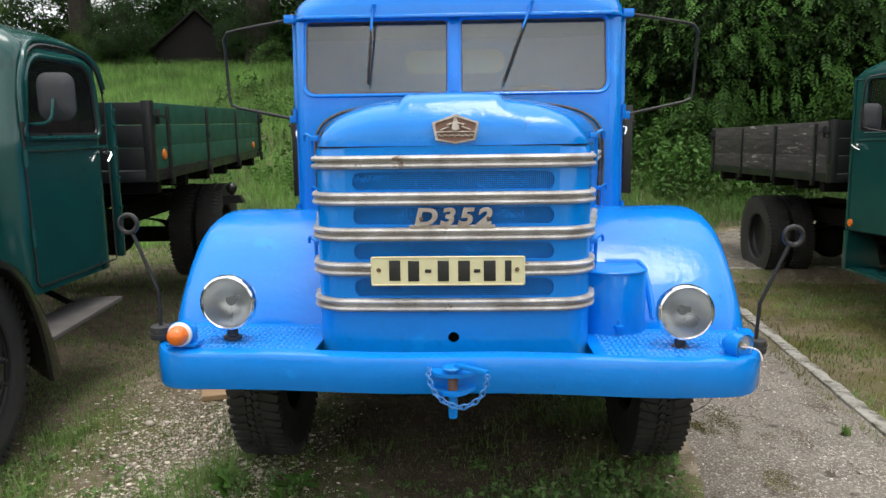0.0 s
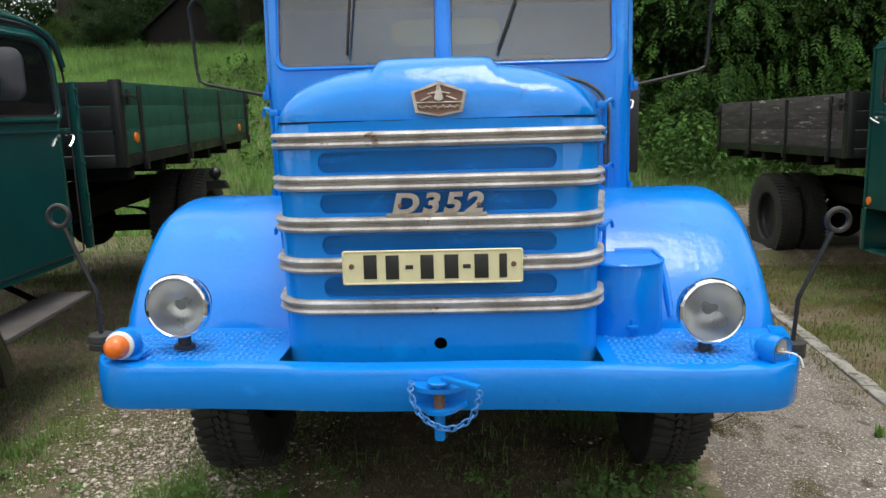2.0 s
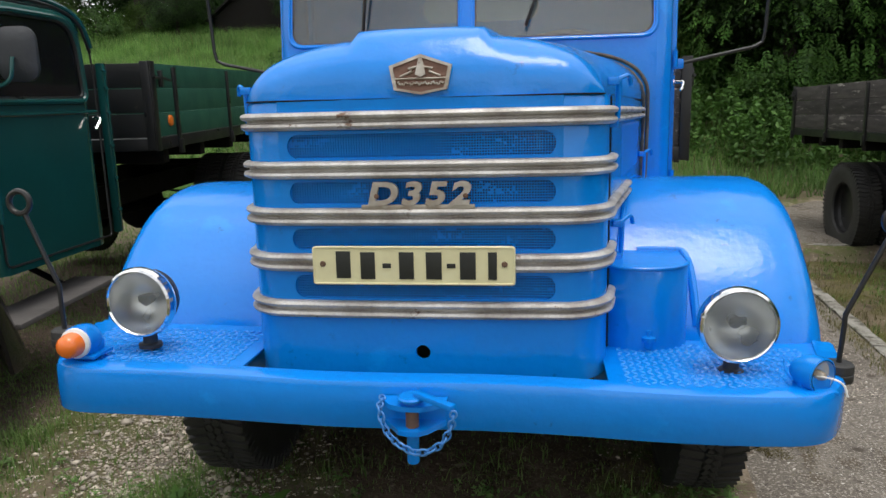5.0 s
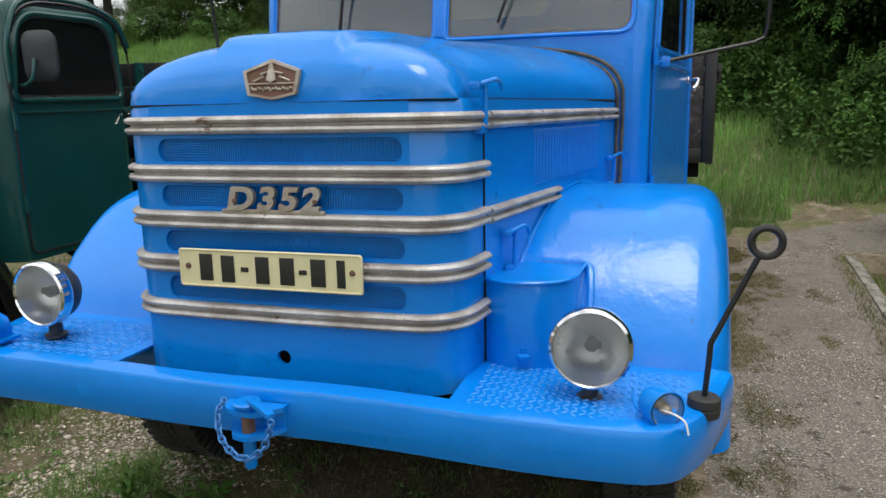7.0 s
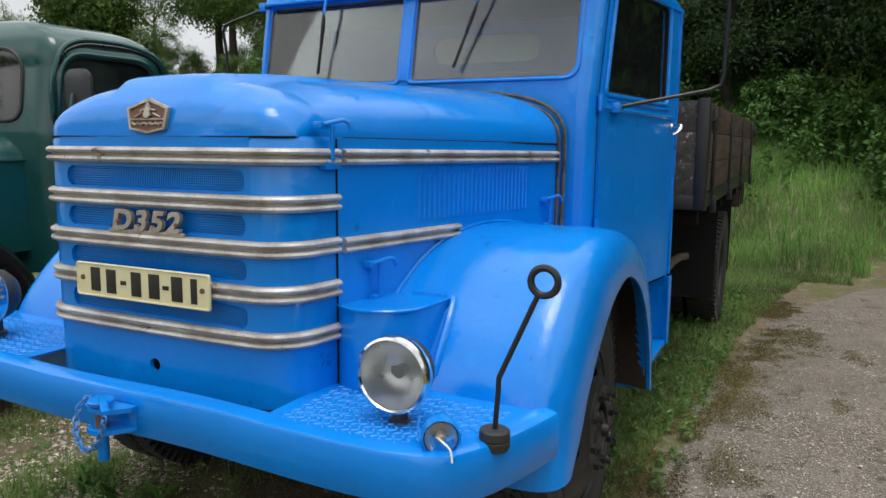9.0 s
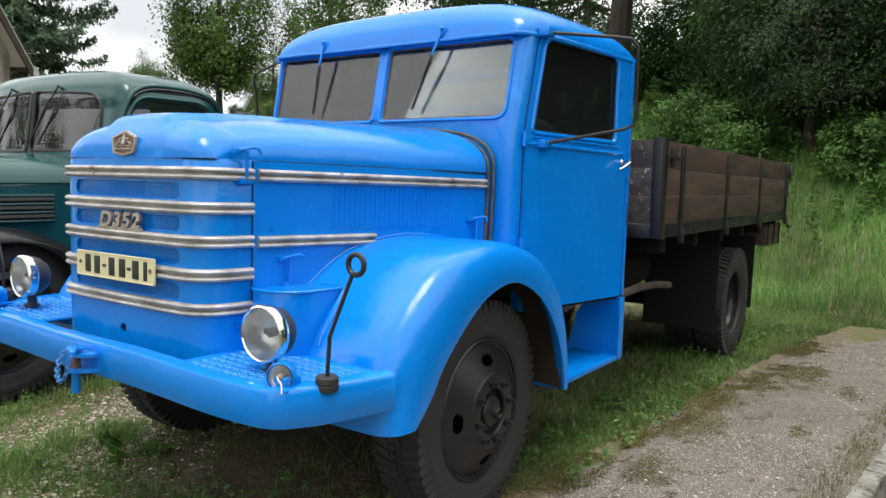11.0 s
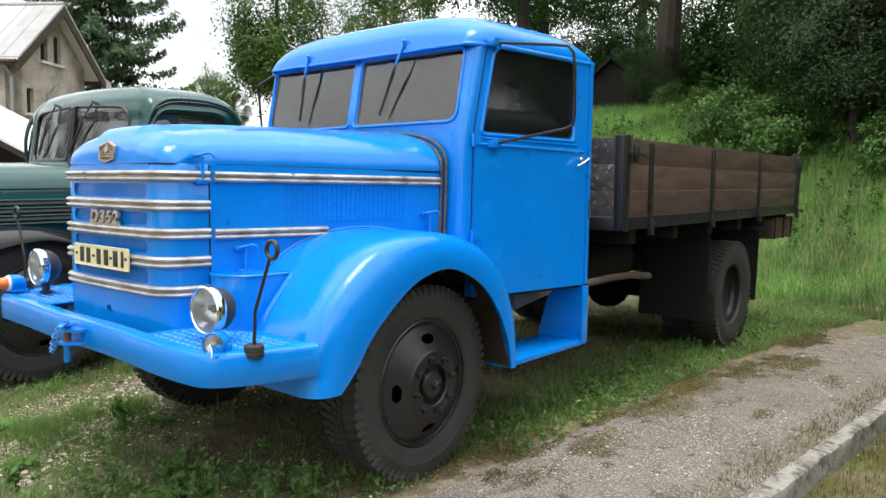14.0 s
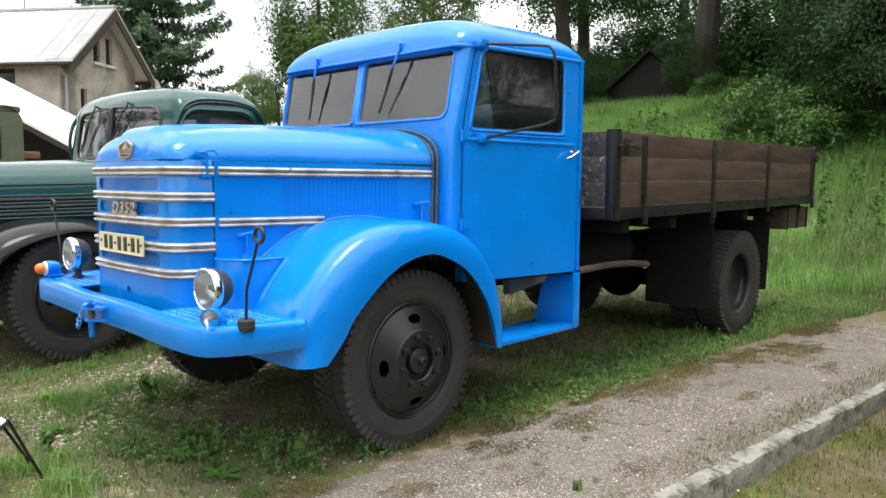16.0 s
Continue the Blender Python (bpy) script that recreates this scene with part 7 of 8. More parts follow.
grow("dry_grass", "dry straw on the floor of the sunken bay", 50000, 2.0, 4.6, -1.5, 6.3, lambda x, y: (0.55 * max(0.0, 1.4 - patch(x, y, 1.6, 3.0) * 1.3) if x > kerb_x(y) + 0.07 else 0.0), 0.045, 0.005, GRASS_DRY, 0.005, 1.0)

MOSSY = ((1.10, 1.86, 0.27), (1.45, 2.18, 0.19), (1.42, 3.15, 0.26), (1.39, 3.70, 0.26), (1.52, 4.45, 0.26), (1.70, 5.0, 0.32), (1.41, 1.53, 0.10), (1.52, 6.1, 0.30), (1.30, 1.46, 0.10), (1.46, 1.70, 0.07), (1.04, 1.36, 0.09), (1.42, 0.84, 0.10), (1.52, 4.3, 0.15), (1.95, 3.4, 0.08), (2.1, 4.6, 0.12), (1.08, 0.5, 0.13), (1.18, 2.7, 0.15))


def mossy(x, y):
    d = max(1.0 - math.hypot((x - a) * 1.25, (y - b) * 0.62) / r for a, b, r in MOSSY)
    return max(0.0, min(1.0, 0.06 + 1.5 * d + 1.1 * noise.noise((x * 9, y * 7, 5)) + 0.5 * noise.noise((x * 25, y * 20, 1))))


grow("moss", "olive moss patches on the worn asphalt", 340000, 0.9, 2.3, 0.2, 6.6, mossy, 0.007, 0.0075, MOSS, -0.002, 1.0, drive_z)
grow("dry_grass", "dry grass and litter along the inner side of the kerb", 60000, 1.6, 2.75, -1.0, 6.3, lambda x, y: max(0.0, 1.0 - abs(kerb_x(y) - 0.11 - x) / 0.11) * max(0.0, min(1.0, patch(x, y, 1.7, 5.0) * 2.2 - 0.45)), 0.042, 0.004, GRASS_DRY, -0.004, 1.0, drive_z)
grow("grass", "green sprouts along the inner side of the kerb", 14000, 1.6, 2.75, -0.6, 6.3, lambda x, y: (1.0 if 0.04 < kerb_x(y) - x < 0.17 else 0.0) * max(0.0, patch(x, y, 2.5, 9.0) * 2.4 - 1.35), 0.05, 0.005, GRASS, -0.004, 0.8, drive_z)
grow("grass", "green tufts against the kerb", 2600, 1.75, 2.9, -0.6, 6.3, lambda x, y: max(0.0, 1 - abs(abs(x - kerb_x(y)) - 0.10) / 0.07) * max(0.0, patch(x, y, 2.0, 2.0) * 2.4 - 1.2), 0.09, 0.006, GRASS)
grow("grass", "taller tufts of grass before the wheels", 85000, -2.6, 1.15, -1.5, 1.5, lambda x, y: off_path(x, y) * max(0.0, patch(x, y, 2.2, 6.0) * 3.0 - 1.65) * (0.2 if abs(x) < 0.8 and y > 0.55 else 1.0), 0.12, 0.0045, GRASS, lean_amt=0.8)


def weeds(name, label, spots, rng, h0, leaf, mat):
    """Broad-leaved weeds: stems with leaves along them."""
    pts, nr = [], []
    for x, y, h in spots:
        n = int(26 * h / h0) + 6
        t = rng.random(n)
        a = rng.uniform(0, 6.28, n)
        r = (0.10 + 0.25 * (1 - t)) * h * 0.45 + (0.03 * rng.random(n) if h < 0.1 else 0.0)
        pts.append(np.stack([x + r * np.cos(a), y + r * np.sin(a), ground_z(x, y) + t * h], 1))
        nr.append(np.stack([np.cos(a) * 0.6, np.sin(a) * 0.6, np.ones(n)], 1))
    v, f = leaves(np.concatenate(pts), np.concatenate(nr), leaf, leaf * 0.45, rng, 0.1)
    return tagged(new(name, quick_mesh(name, v, f, mat)), label, "weeds", "", "stuff")


spots = [(float(a), float(b), float(c)) for a, b, c in zip(rng.uniform(1.5, 9.5, 950), rng.uniform(10.2, 14.5, 950), rng.uniform(0.5, 1.15, 950)) if b > 12.0 or a > 2.6]
weeds("weeds", "waist-high leafy weeds below the trees", spots, rng, 0.6, 0.12, LEAF_BUSH)
spots = [(float(a), float(b), float(c)) for a, b, c in zip(rng.uniform(-6, 1.6, 260), rng.uniform(10.5, 17, 260), rng.uniform(0.35, 0.8, 260))]
weeds("weeds", "leafy weeds among the meadow grass", spots, rng, 0.6, 0.11, LEAF_BUSH)
spots = [(float(a), float(b), float(c)) for a, b, c in zip(rng.uniform(-2.4, 1.0, 420), rng.uniform(-1.5, 1.1, 420), rng.uniform(0.03, 0.06, 420))]
weeds("weeds", "small low weeds in the trodden grass", spots, rng, 0.12, 0.028, LEAF_WEED)
spots = [(float(a), float(b), float(c)) for a, b, c in zip(rng.uniform(0.75, 1.25, 200), rng.uniform(1.8, 7.5, 200), rng.uniform(0.05, 0.14, 200))]
weeds("weeds", "nettles and clover beside the wheels", spots, rng, 0.2, 0.04, LEAF_WEED)

spots = []
for k in range(170):
    u, v = float(rng.random()), float(rng.random())
    x, y = -0.15 + 1.1 * u + 0.1 * v, 0.15 + 0.62 * u + 0.62 * (v - 0.35)
    if patch(x, y, 2.6, 4.0) > 0.42:
        spots.append((x, y, float(rng.uniform(0.05, 0.15))))
weeds("weeds", "dense clump of small-leaved weeds before the wheel", spots, rng, 0.22, 0.034, LEAF_WEED)
spots = [(float(a), float(b), float(rng.uniform(0.04, 0.10))) for a, b in zip(rng.uniform(-2.2, 0.2, 420), rng.uniform(-1.3, 1.0, 420)) if patch(float(a), float(b), 1.5, 12.0) > 0.55]
weeds("weeds", "clover and plantain in the trodden grass", spots, rng, 0.20, 0.026, LEAF_WEED)


def rosette(x, y, n, length, rng):
    """A flat ring of long toothed leaves on the ground."""
    z = ground_z(x, y)
    plant_ob = thing("dandelion", "flat rosette of toothed green leaves in the grass", "weed", "rosettes in the grass")
    for k in range(n):
        a = 2 * math.pi * (k + 0.5 * float(rng.random())) / n
        d, sd = Vector((math.cos(a), math.sin(a), 0)), Vector((-math.sin(a), math.cos(a), 0))
        L = length * (0.7 + 0.5 * float(rng.random()))
        rise = 0.25 + 0.45 * float(rng.random())
        left, right, mid = [], [], []
        bm = bmesh.new()
        for i in range(8):
            t = i / 7
            p = Vector((x, y, z)) + d * L * t + Vector((0, 0, L * (rise * t - 0.55 * rise * t * t) + 0.008))
            w = L * 0.19 * math.sin(math.pi * (0.08 + 0.9 * t) ** 1.4) * (0.75 if i % 2 else 1.15)
            left.append(bm.verts.new(p + sd * w + Vector((0, 0, 0.25 * w))))
            mid.append(bm.verts.new(p))
            right.append(bm.verts.new(p - sd * w + Vector((0, 0, 0.25 * w))))
        for i in range(7):
            bm.faces.new((left[i], left[i + 1], mid[i + 1], mid[i]))
            bm.faces.new((mid[i], mid[i + 1], right[i + 1], right[i]))
        part("leaf", bm, LEAF_ROSETTE, plant_ob, angle=80)


for x, y, n, size in ((0.66, 0.33, 8, 0.125), (0.30, 0.30, 8, 0.10), (-0.72, 0.82, 7, 0.11), (-0.62, 0.02, 8, 0.11), (0.18, -0.22, 7, 0.10), (-1.28, 0.18, 8, 0.12)):
    rosette(x, y, n, size, rng)

grow("grass", "a single green sprout on the drive", 100, 1.94, 1.975, 1.34, 1.375, lambda x, y: 0.25, 0.07, 0.012, GRASS, -0.004, 0.5, drive_z)
weeds("weeds", "broad dock leaves and a green sprout by the drive", [(2.43, 4.42, 0.12), (0.24, 0.36, 0.14), (-0.90, 1.15, 0.22), (-1.02, 0.72, 0.12), (-0.75, 0.62, 0.12), (-1.15, 1.45, 0.14), (0.55, 0.35, 0.10), (-0.35, -0.1, 0.10)], rng, 0.6, 0.11, LEAF_BUSH)


# ---- loose stones ----
STONE = material("pale_gravel", (0.60, 0.53, 0.45), 0.85, tint=(0.34, 0.29, 0.23), scale=14, bump=0.3, island=0.5)


def stones(name, label, n, place, size, rng):
    base = np.array([[0, 0, 1], [0.9, 0, 0.25], [0.28, 0.85, 0.2], [-0.72, 0.53, 0.3], [-0.72, -0.53, 0.15], [0.28, -0.85, 0.28], [0, 0, -0.5]])
    tri = np.array([[0, 1, 2], [0, 2, 3], [0, 3, 4], [0, 4, 5], [0, 5, 1], [6, 2, 1], [6, 3, 2], [6, 4, 3], [6, 5, 4], [6, 1, 5]])
    xy = place(n)
    z = heights(xy[:, 0], xy[:, 1])
    a = rng.uniform(0, 6.28, n)
    s = size * np.exp(rng.normal(0, 0.45, n))
    pts = base[None] * (1 + rng.normal(0, 0.16, (n, 7, 1)))
    pts[:, :, 2] *= 0.55
    pts[:, :, 0] *= rng.uniform(0.8, 1.5, (n, 1))
    c, sn = np.cos(a)[:, None], np.sin(a)[:, None]
    x, y = pts[:, :, 0] * c - pts[:, :, 1] * sn, pts[:, :, 0] * sn + pts[:, :, 1] * c
    v = np.stack([x * s[:, None] + xy[:, :1], y * s[:, None] + xy[:, 1:], pts[:, :, 2] * s[:, None] + z[:, None] + s[:, None] * 0.12], 2).reshape(-1, 3)
    f = (tri[None] + 7 * np.arange(n)[:, None, None]).reshape(-1, 3)
    return tagged(new(name, quick_mesh(name, v, f, STONE)), label, "gravel", "", "stuff")


def gravel_strip(n):
    y = np.abs(rng.normal(1.1, 0.75, n)) - 0.1
    return np.stack([-1.38 + rng.normal(0, 0.30, n) + 0.9 * np.clip(0.75 - y, 0.0, 1.0) + 0.10 * np.sin(y * 2), y], 1)


stones("gravel", "pale crushed stone in a trodden strip", 12000, gravel_strip, 0.0058, rng)
stones("gravel", "scattered small stones on the trodden soil", 6500, lambda n: np.stack([rng.uniform(-3.2, 1.3, n), rng.uniform(-1.6, 2.2, n)], 1), 0.0045, rng)


def on_drive(n):
    y = rng.uniform(-1.0, 7.0, n)
    t = rng.random(n)
    return np.stack([1.2 + 0.05 * y + t * 1.0 + 0.03 * y, y], 1)


grit = stones("gravel", "loose pale grit on the drive", 30000, on_drive, 0.0028, rng)
grit.location.z = 0.022


# ---- house, shed, hut, sign and small things ----
RENDER_WALL = material("weathered_grey_render", (0.56, 0.505, 0.45), 0.9, tint=(0.34, 0.30, 0.26), scale=1.6, amount=1.0, fine=9, bump=0.3, bump_scale=30)
METAL_ROOF = material("pale_sheet_metal_roof", (0.80, 0.80, 0.80), 0.35, tint=(0.62, 0.62, 0.62), scale=1.0, bump=0.05)
GREY_ROOF = material("grey_roof_edge", (0.34, 0.34, 0.34), 0.6, scale=2, bump=0.1)
BROWN = material("brown_painted_wood", (0.055, 0.036, 0.028), 0.7, scale=3, bump=0.2)
BRICK_RED = material("red_chimney_brick", (0.35, 0.12, 0.07), 0.9, scale=6, bump=0.3)
TAR_AND_SHADE = material("tarred_boards_and_shed_shade", (0.009, 0.008, 0.007), 0.95, tint=(0.022, 0.018, 0.014), scale=3, bump=0.4)


def build_house():
    """Two-storey rendered house with a pale metal roof; local x along the ridge towards the yard gable."""
    house = thing("house", "two-storey grey rendered house with pale sheet-metal roof", "house", at=Matrix.Translation((-23.52, 8.45, 0.1)) @ Matrix.Rotation(radians(34), 4, "Z"))
    H = lambda name, bm, mat, parent=house, lab="": part(name, bm, mat, parent, lab)
    L, W, ze, zr = 10.0, 4.0, 5.70, 7.50
    bm = bmesh.new()                                   # front wall along -x from the near corner
    plate(bm, [(-L, -0.2), (0, -0.2), (0, ze), (-L, ze)], [[(-3.0, 4.65), (-2.1, 4.65), (-2.1, 5.2), (-3.0, 5.2)], [(-7.0, 3.2), (-6.0, 3.2), (-6.0, 4.6), (-7.0, 4.6)]],
          lambda u, v, w: Vector((u, w, v)), 0.35)
    w1 = H("wall", bm, RENDER_WALL)
    bm = bmesh.new()
    gable = [(0, -0.2), (W, -0.2), (W, ze), (W / 2, zr), (0, ze)]
    gh = [[(1.40, 5.6), (1.80, 5.6), (1.80, 6.6), (1.40, 6.6)], [(2.15, 5.6), (2.55, 5.6), (2.55, 6.6), (2.15, 6.6)], [(0.6, 3.7), (0.95, 3.7), (0.95, 4.55), (0.6, 4.55)]]
    plate(bm, gable, gh, lambda u, v, w: Vector((-w, u, v)), 0.35)
    w2 = H("wall", bm, RENDER_WALL)
    bm = bmesh.new()
    plate(bm, [(-L, -0.2), (0, -0.2), (0, ze), (-L, ze)], [], lambda u, v, w: Vector((u, W - w, v)), 0.35)
    plate(bm, gable, [], lambda u, v, w: Vector((-L + w, u, v)), 0.35)
    H("wall", bm, RENDER_WALL)
    for hole, wall, put in [(h, w2, lambda u, v, w: Vector((-0.12 - w, u, v))) for h in gh] + [([(-3.0, 4.65), (-2.1, 4.65), (-2.1, 5.2), (-3.0, 5.2)], w1, lambda u, v, w: Vector((u, 0.12 + w, v))),
                                                                                  ([(-7.0, 3.2), (-6.0, 3.2), (-6.0, 4.6), (-7.0, 4.6)], w1, lambda u, v, w: Vector((u, 0.12 + w, v)))]:
        us, vs = [p[0] for p in hole], [p[1] for p in hole]
        bm = bmesh.new()
        ins = [(min(us) + 0.09, min(vs) + 0.09), (max(us) - 0.09, min(vs) + 0.09), (max(us) - 0.09, max(vs) - 0.09), (min(us) + 0.09, max(vs) - 0.09)]
        plate(bm, hole, [ins], put, 0.08)
        win = H("window", bm, BROWN, wall)
        bm = bmesh.new()
        plate(bm, ins, [], lambda u, v, w: put(u, v, w + 0.03), 0.02)
        part("pane", bm, DARK_PANE, wall)
        bm = bmesh.new()
        plate(bm, [(min(us) - 0.08, min(vs) - 0.09), (max(us) + 0.08, min(vs) - 0.09), (max(us) + 0.08, min(vs)), (min(us) - 0.08, min(vs))], [], lambda u, v, w: put(u, v, w - 0.24), 0.2)
        part("sill", bm, WHITE_PAINT, wall)
    # roof slopes with standing seams, barge boards, gutter
    rise = (zr - ze) / (W / 2)
    for side in (0, 1):
        bm = bmesh.new()
        y0, y1 = (-0.55, W / 2) if side == 0 else (W + 0.55, W / 2)
        z0 = ze - 0.55 * rise
        loops = [[Vector((x, y0, z0 + 0.08)), Vector((x, y1, zr + 0.08)), Vector((x, y1, zr + 0.16)), Vector((x, y0, z0 + 0.16))] for x in (-L - 0.4, 0.55)]
        rings(bm, loops, True, True)
        roof = H("roof", bm, METAL_ROOF)
        for k in range(14):
            x = -L - 0.2 + k * 0.78
            bm = bmesh.new()
            tube(bm, [(x, y0, z0 + 0.17), (x, y1, zr + 0.17)], 0.03, 4)
            part("roof_seam", bm, METAL_ROOF if x < -1.2 else GREY_ROOF, roof)
        bm = bmesh.new()
        loops = [[Vector((x, y0, z0 + 0.165)), Vector((x, y1, zr + 0.165)), Vector((x, y1, zr + 0.185)), Vector((x, y0, z0 + 0.185))] for x in (-0.55, 0.56)]
        rings(bm, loops, True, True)
        part("roof_edge", bm, GREY_ROOF, roof)
        bm = bmesh.new()
        loops = [[Vector((x, y0, z0 - 0.28)), Vector((x, y1, zr - 0.28)), Vector((x, y1, zr + 0.10)), Vector((x, y0, z0 + 0.10))] for x in (0.50, 0.56)]
        rings(bm, loops, True, True)
        part("barge_board", bm, BROWN, roof)
        bm = bmesh.new()
        tube(bm, [(-L - 0.4, y0 - 0.05, z0 + 0.03), (0.5, y0 - 0.05, z0 + 0.03)], 0.07, 8)
        part("gutter", bm, BROWN, roof)
    bm = bmesh.new()
    tube(bm, [(-L - 0.4, W / 2, zr + 0.17), (0.55, W / 2, zr + 0.17)], 0.09, 8)
    H("ridge_cap", bm, GREY_ROOF)
    bm = bmesh.new()
    tube(bm, [(0.0, -0.12, 4.9), (-0.05, -0.12, 0.0)], 0.06, 8)
    tube(bm, [(0.0, -0.5, 5.1), (0.0, -0.12, 4.85)], 0.06, 8)
    H("downpipe", bm, GREY_ROOF)
    bm = bmesh.new()
    box(bm, -6.6, -5.9, W / 2 - 1.4, W / 2 - 0.7, 6.4, 8.4, 0.02)
    box(bm, -6.66, -5.84, W / 2 - 1.46, W / 2 - 0.64, 8.25, 8.4, 0.02)
    H("chimney", bm, BRICK_RED)
    bm = bmesh.new()
    tube(bm, [(-3.2, W / 2, zr), (-3.2, W / 2, zr + 1.1)], 0.03, 6)
    H("aerial_mast", bm, GREY_ROOF)
    bm = bmesh.new()
    loops = [[Vector((0.5 + 0.10 * (1 - (r / 0.38) ** 2) * -1, W + 0.7 + r * math.cos(a), 5.0 + r * math.sin(a) * 1.1)) for a in [2 * math.pi * k / 20 for k in range(20)]] for r in (0.38, 0.3, 0.2, 0.1, 0.01)]
    rings(bm, loops, True, False)
    H("satellite_dish", bm, WHITE_PAINT)
    bm = bmesh.new()
    box(bm, 0.02, 0.10, 1.6, 2.1, 3.9, 4.5, 0.01)
    tube(bm, [(0.05, 1.8, 4.5), (0.25, 1.8, 4.8), (0.3, 2.0, 4.9)], 0.03, 6)
    H("wall_box", bm, GREY_ROOF)


DARK_PANE = material("dark_window_pane", (0.025, 0.028, 0.03), 0.08, scale=1, bump=0.0, rough_var=0.03)
build_house()

# open shed with a pale lean-to roof
shed = thing("shed", "open timber shed with a pale sheet-metal lean-to roof", "shed", at=Matrix.Translation((-14.9, 5.75, 0)) @ Matrix.Rotation(radians(26), 4, "Z"))
bm = bmesh.new()
sec = [(1.0, 1.72), (-5.2, 4.45)]
rings(bm, [[Vector((u, -0.6, v)), Vector((u, 1.7, v)), Vector((u, 1.7, v + 0.07)), Vector((u, -0.6, v + 0.07))] for u, v in sec], True, True)
part("shed_roof", bm, METAL_ROOF, shed)
for x, z in ((0.1, 2.0), (-2.4, 3.15), (-4.9, 4.25)):
    for y in (-0.35, 1.5):
        bm = bmesh.new()
        box(bm, x - 0.07, x + 0.07, y - 0.07, y + 0.07, -0.1, z, 0.01)
        part("post", bm, BROWN, shed)
bm = bmesh.new()
rings(bm, [[Vector((u, y, v - 0.2)), Vector((u, y + 0.06, v - 0.2)), Vector((u, y + 0.06, v - 0.01)), Vector((u, y, v - 0.01))] for (u, v) in sec for y in (-0.45,)], True, True)
part("fascia", bm, BROWN, shed)
# near-black walls, standing in for the shade below the shed roof
bm = bmesh.new()
box(bm, -5.0, 0.1, 1.60, 1.67, 0.0, 1.9, 0.01)
part("back_wall", bm, TAR_AND_SHADE, shed)
bm = bmesh.new()
plate(bm, [(-0.5, 0.0), (1.55, 0.0), (1.55, 4.1), (-0.5, 4.1)], [], lambda u, v, w: Vector((-4.95 - w, u, v)), 0.08)
part("side_wall", bm, TAR_AND_SHADE, shed)
bm = bmesh.new()
plate(bm, [(-4.9, 0.0), (0.0, 0.0), (0.0, 1.9), (-4.9, 4.15)], [], lambda u, v, w: Vector((u, 1.4 + w, v)), 0.08)
part("shade_backing", bm, TAR_AND_SHADE, shed)

# part of an olive truck cab under the shed's edge
van = thing("olive_truck", "olive green boxy truck cab parked by the shed", "truck", at=Matrix.Translation((-11.0, 1.85, 0.15)) @ Matrix.Rotation(radians(8), 4, "Z"))
bm = bmesh.new()
plate(bm, rpoly([(-0.9, 0.7), (0.9, 0.7), (0.9, 2.3), (0.75, 2.5), (-0.75, 2.5), (-0.9, 2.3)], [0.05, 0.05, 0.1, 0.15, 0.15, 0.1]), [rrect(-0.55, 0.55, 1.55, 2.2, 0.08)], lambda u, v, w: Vector((0.9 - w, u, v)), 0.05)
box(bm, -1.0, 0.86, -0.9, 0.9, 0.7, 1.5, 0.03)
box(bm, -1.0, 0.86, -0.9, 0.9, 2.38, 2.5, 0.04)
box(bm, -1.0, -0.9, -0.9, 0.9, 1.4, 2.45, 0.03)
for y in (-0.88, 0.83):
    box(bm, -0.1, 0.1, y, y + 0.05, 1.4, 2.45, 0.01)
part("cab_body", bm, OLIVE, van)
bm = bmesh.new()
plate(bm, rrect(-0.56, 0.56, 1.54, 2.21, 0.08), [], lambda u, v, w: Vector((0.86 - w, u, v)), 0.005)
part("side_pane", bm, DARK_PANE, van)
bm = bmesh.new()
box(bm, 0.6, 0.75, 0.95, 1.25, 1.62, 1.74, 0.02)
part("tail_lamp", bm, RED_ENAMEL, van)
for x, y in ((0.2, 0.75), (0.2, -0.75)):
    add_wheel(van, x + 0.55, y, 0.49, 1, nuts=False)

# dark hut at the top of the bank
hut = thing("hut", "dark tarred timber hut with a steep roof", "hut", at=Matrix.Translation((-9.3, 23.3, ground_z(-9.3, 23.3) - 0.55)) @ Matrix.Rotation(radians(20), 4, "Z"))
bm = bmesh.new()
plate(bm, [(-1.3, 0), (1.3, 0), (1.3, 1.3), (0, 2.5), (-1.3, 1.3)], [], lambda u, v, w: Vector((u, w, v)), 0.1)
plate(bm, [(-1.3, 0), (1.3, 0), (1.3, 1.3), (0, 2.5), (-1.3, 1.3)], [], lambda u, v, w: Vector((u, 3 - w, v)), 0.1)
for s in (-1, 1):
    box(bm, s * 1.3 - 0.05, s * 1.3 + 0.05, 0, 3, 0, 1.3)
part("hut_wall", bm, TAR_AND_SHADE, hut)
for s in (-1, 1):
    bm = bmesh.new()
    rings(bm, [[Vector((0, y, 2.55)), Vector((s * 1.75, y, 0.95)), Vector((s * 1.75, y, 1.02)), Vector((0, y, 2.63))] for y in (-0.3, 3.3)], True, True)
    part("hut_roof", bm, TAR_AND_SHADE, hut)

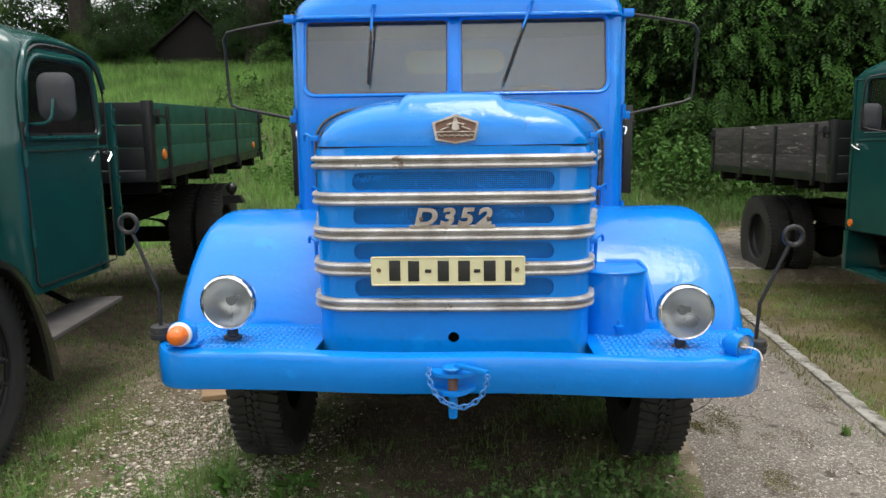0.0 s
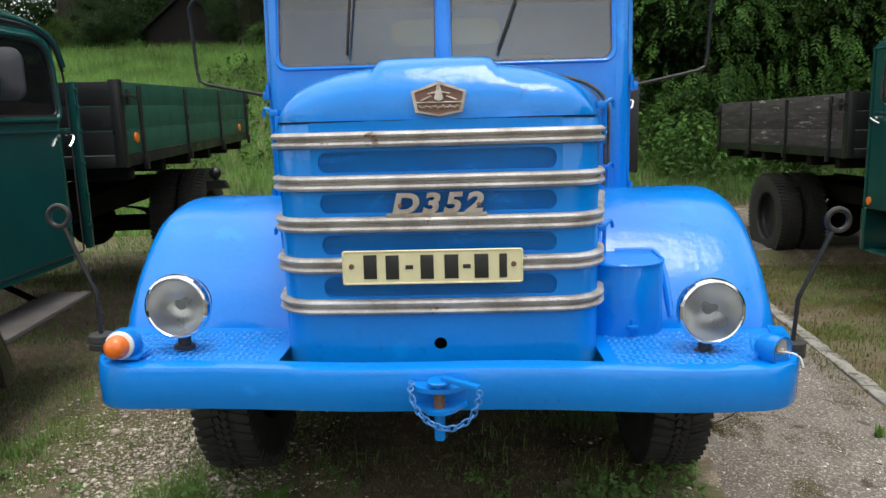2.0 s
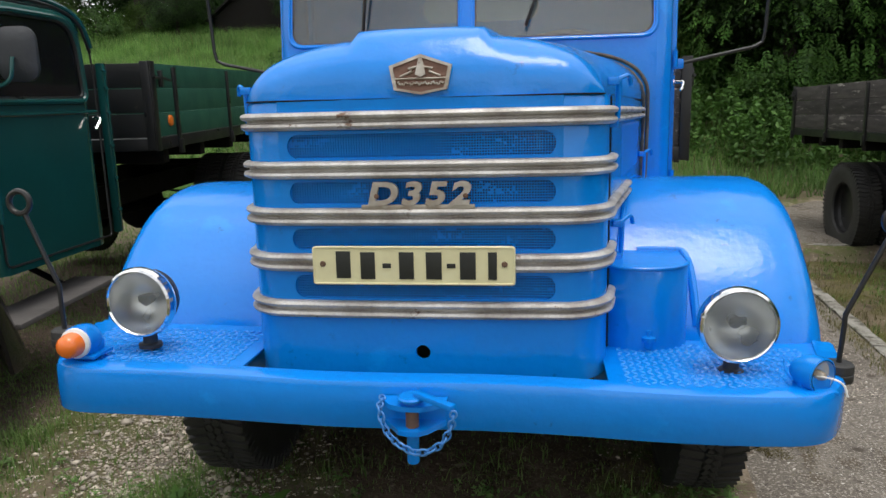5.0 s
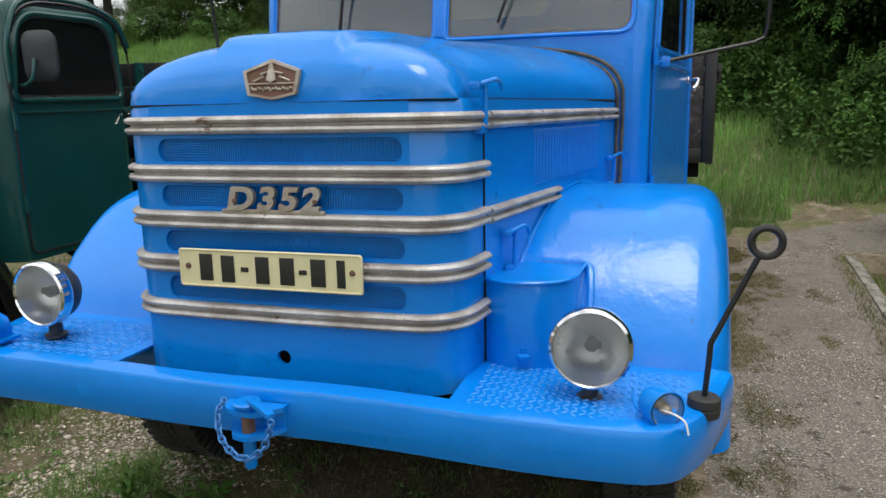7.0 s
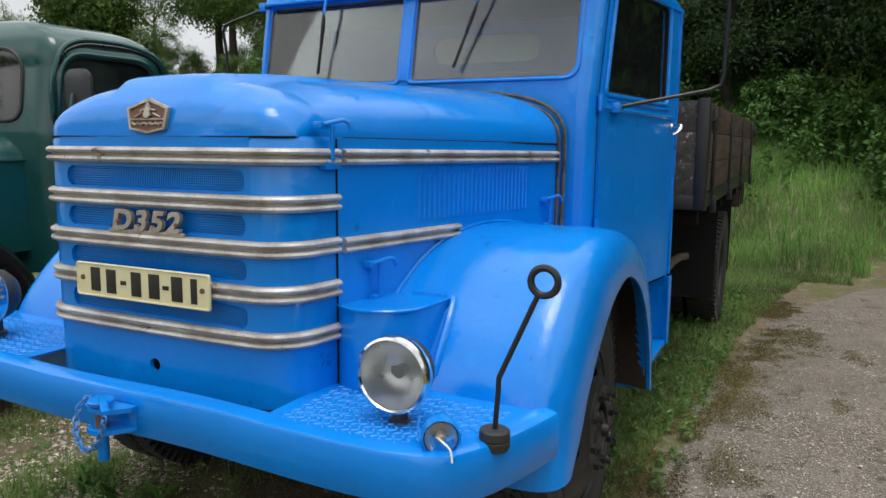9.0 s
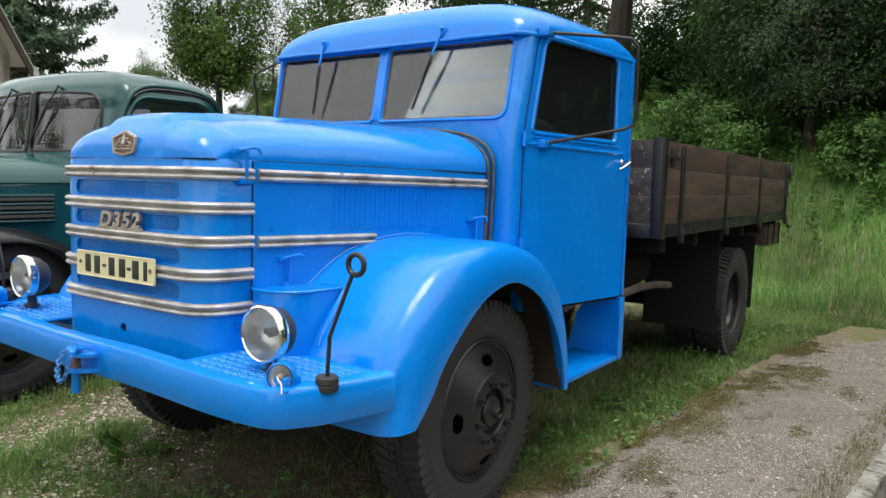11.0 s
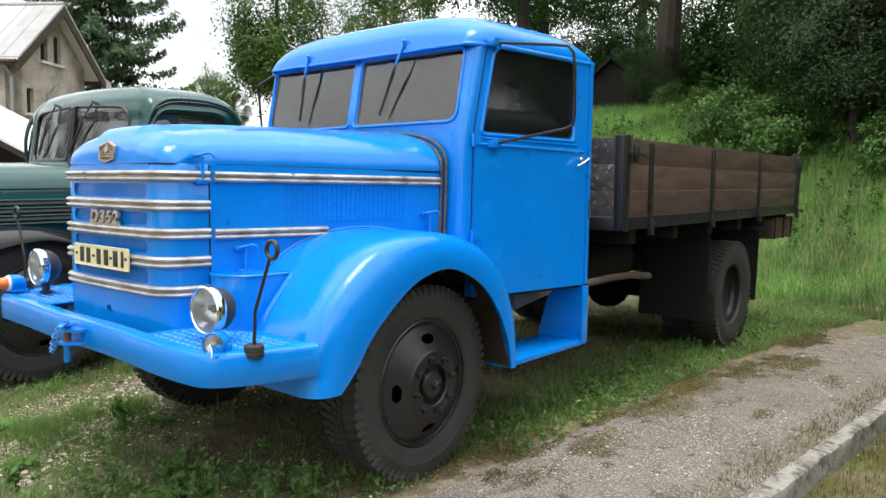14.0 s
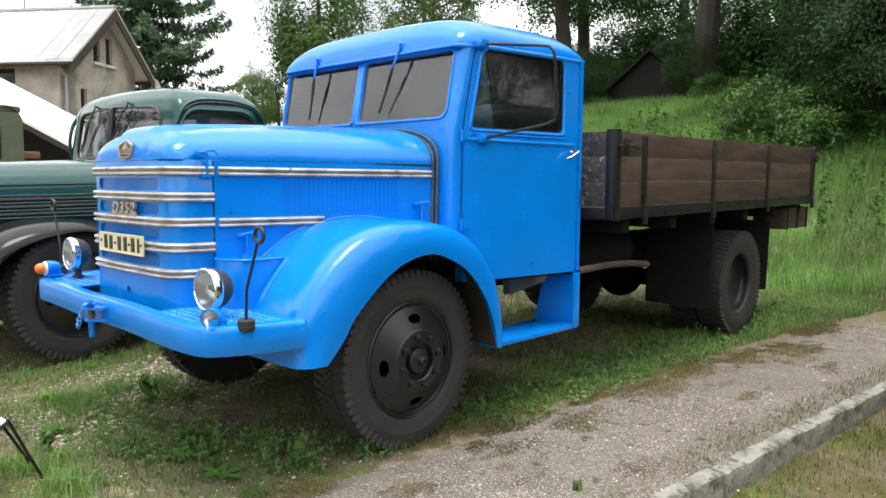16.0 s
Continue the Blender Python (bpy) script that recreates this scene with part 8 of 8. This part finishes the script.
# low information board on a folding steel stand
sign = thing("information_board", "small white information board on a folding black steel stand", "sign")
A, B = Vector((0.11, -0.41, 0.33)), Vector((-0.09, -0.42, 0.33))
down = Vector((-0.05, -0.40, -0.26))
bm = bmesh.new()
nrm = (B - A).cross(down).normalized()
rings(bm, [[A, B, B + down, A + down], [p + nrm * 0.006 for p in (A, B, B + down, A + down)]], True, True)
part("panel", bm, WHITE_PAINT, sign)
bm = bmesh.new()
up = nrm if nrm.z > 0 else -nrm
q = lambda u, v: A + (B - A) * u + down * v + up * 0.009
for u0, u1, v0, v1 in ((0.25, 0.75, 0.38, 0.62), (0.35, 0.65, 0.28, 0.38)):
    rings(bm, [[q(u0, v0), q(u1, v0), q(u1, v1), q(u0, v1)], [p + up * 0.001 for p in (q(u0, v0), q(u1, v0), q(u1, v1), q(u0, v1))]], True, True)
part("picture", bm, BLUE, sign, "small blue picture")
for v in (0.70, 0.76, 0.82, 0.88):
    bm = bmesh.new()
    rings(bm, [[q(0.1, v), q(0.9, v), q(0.9, v + 0.02), q(0.1, v + 0.02)], [p + up * 0.001 for p in (q(0.1, v), q(0.9, v), q(0.9, v + 0.02), q(0.1, v + 0.02))]], True, True)
    part("text_bar", bm, PLATE_INK, sign)
for p in (A, B):
    bm = bmesh.new()
    foot = Vector((p.x - 0.035, p.y + 0.15, 0.0)) if p is A else Vector((p.x - 0.05, p.y + 0.18, 0.0))
    tube(bm, [p + Vector((0, 0, 0.01)), foot], 0.008, 6)
    part("leg", bm, BLACK, sign)
    bm = bmesh.new()
    tube(bm, [p - up * 0.004, p + down - up * 0.004, Vector((p.x + down.x * 1.2, p.y + down.y * 1.2, 0.0))], 0.009, 6)
    part("frame_bar", bm, BLACK, sign)

# plank and flat stones lying about
bm = bmesh.new()
box(bm, -0.16, 0.16, -0.09, 0.09, 0.0, 0.035, 0.005, Matrix.Translation((-1.42, 2.0, 0.01)) @ Matrix.Rotation(0.35, 4, "Z"))
tagged(part("plank_offcut", bm, material("bare_plank", (0.36, 0.24, 0.13), 0.8, scale=4, bump=0.3)), "short bare wooden offcut lying on gravel", "plank")
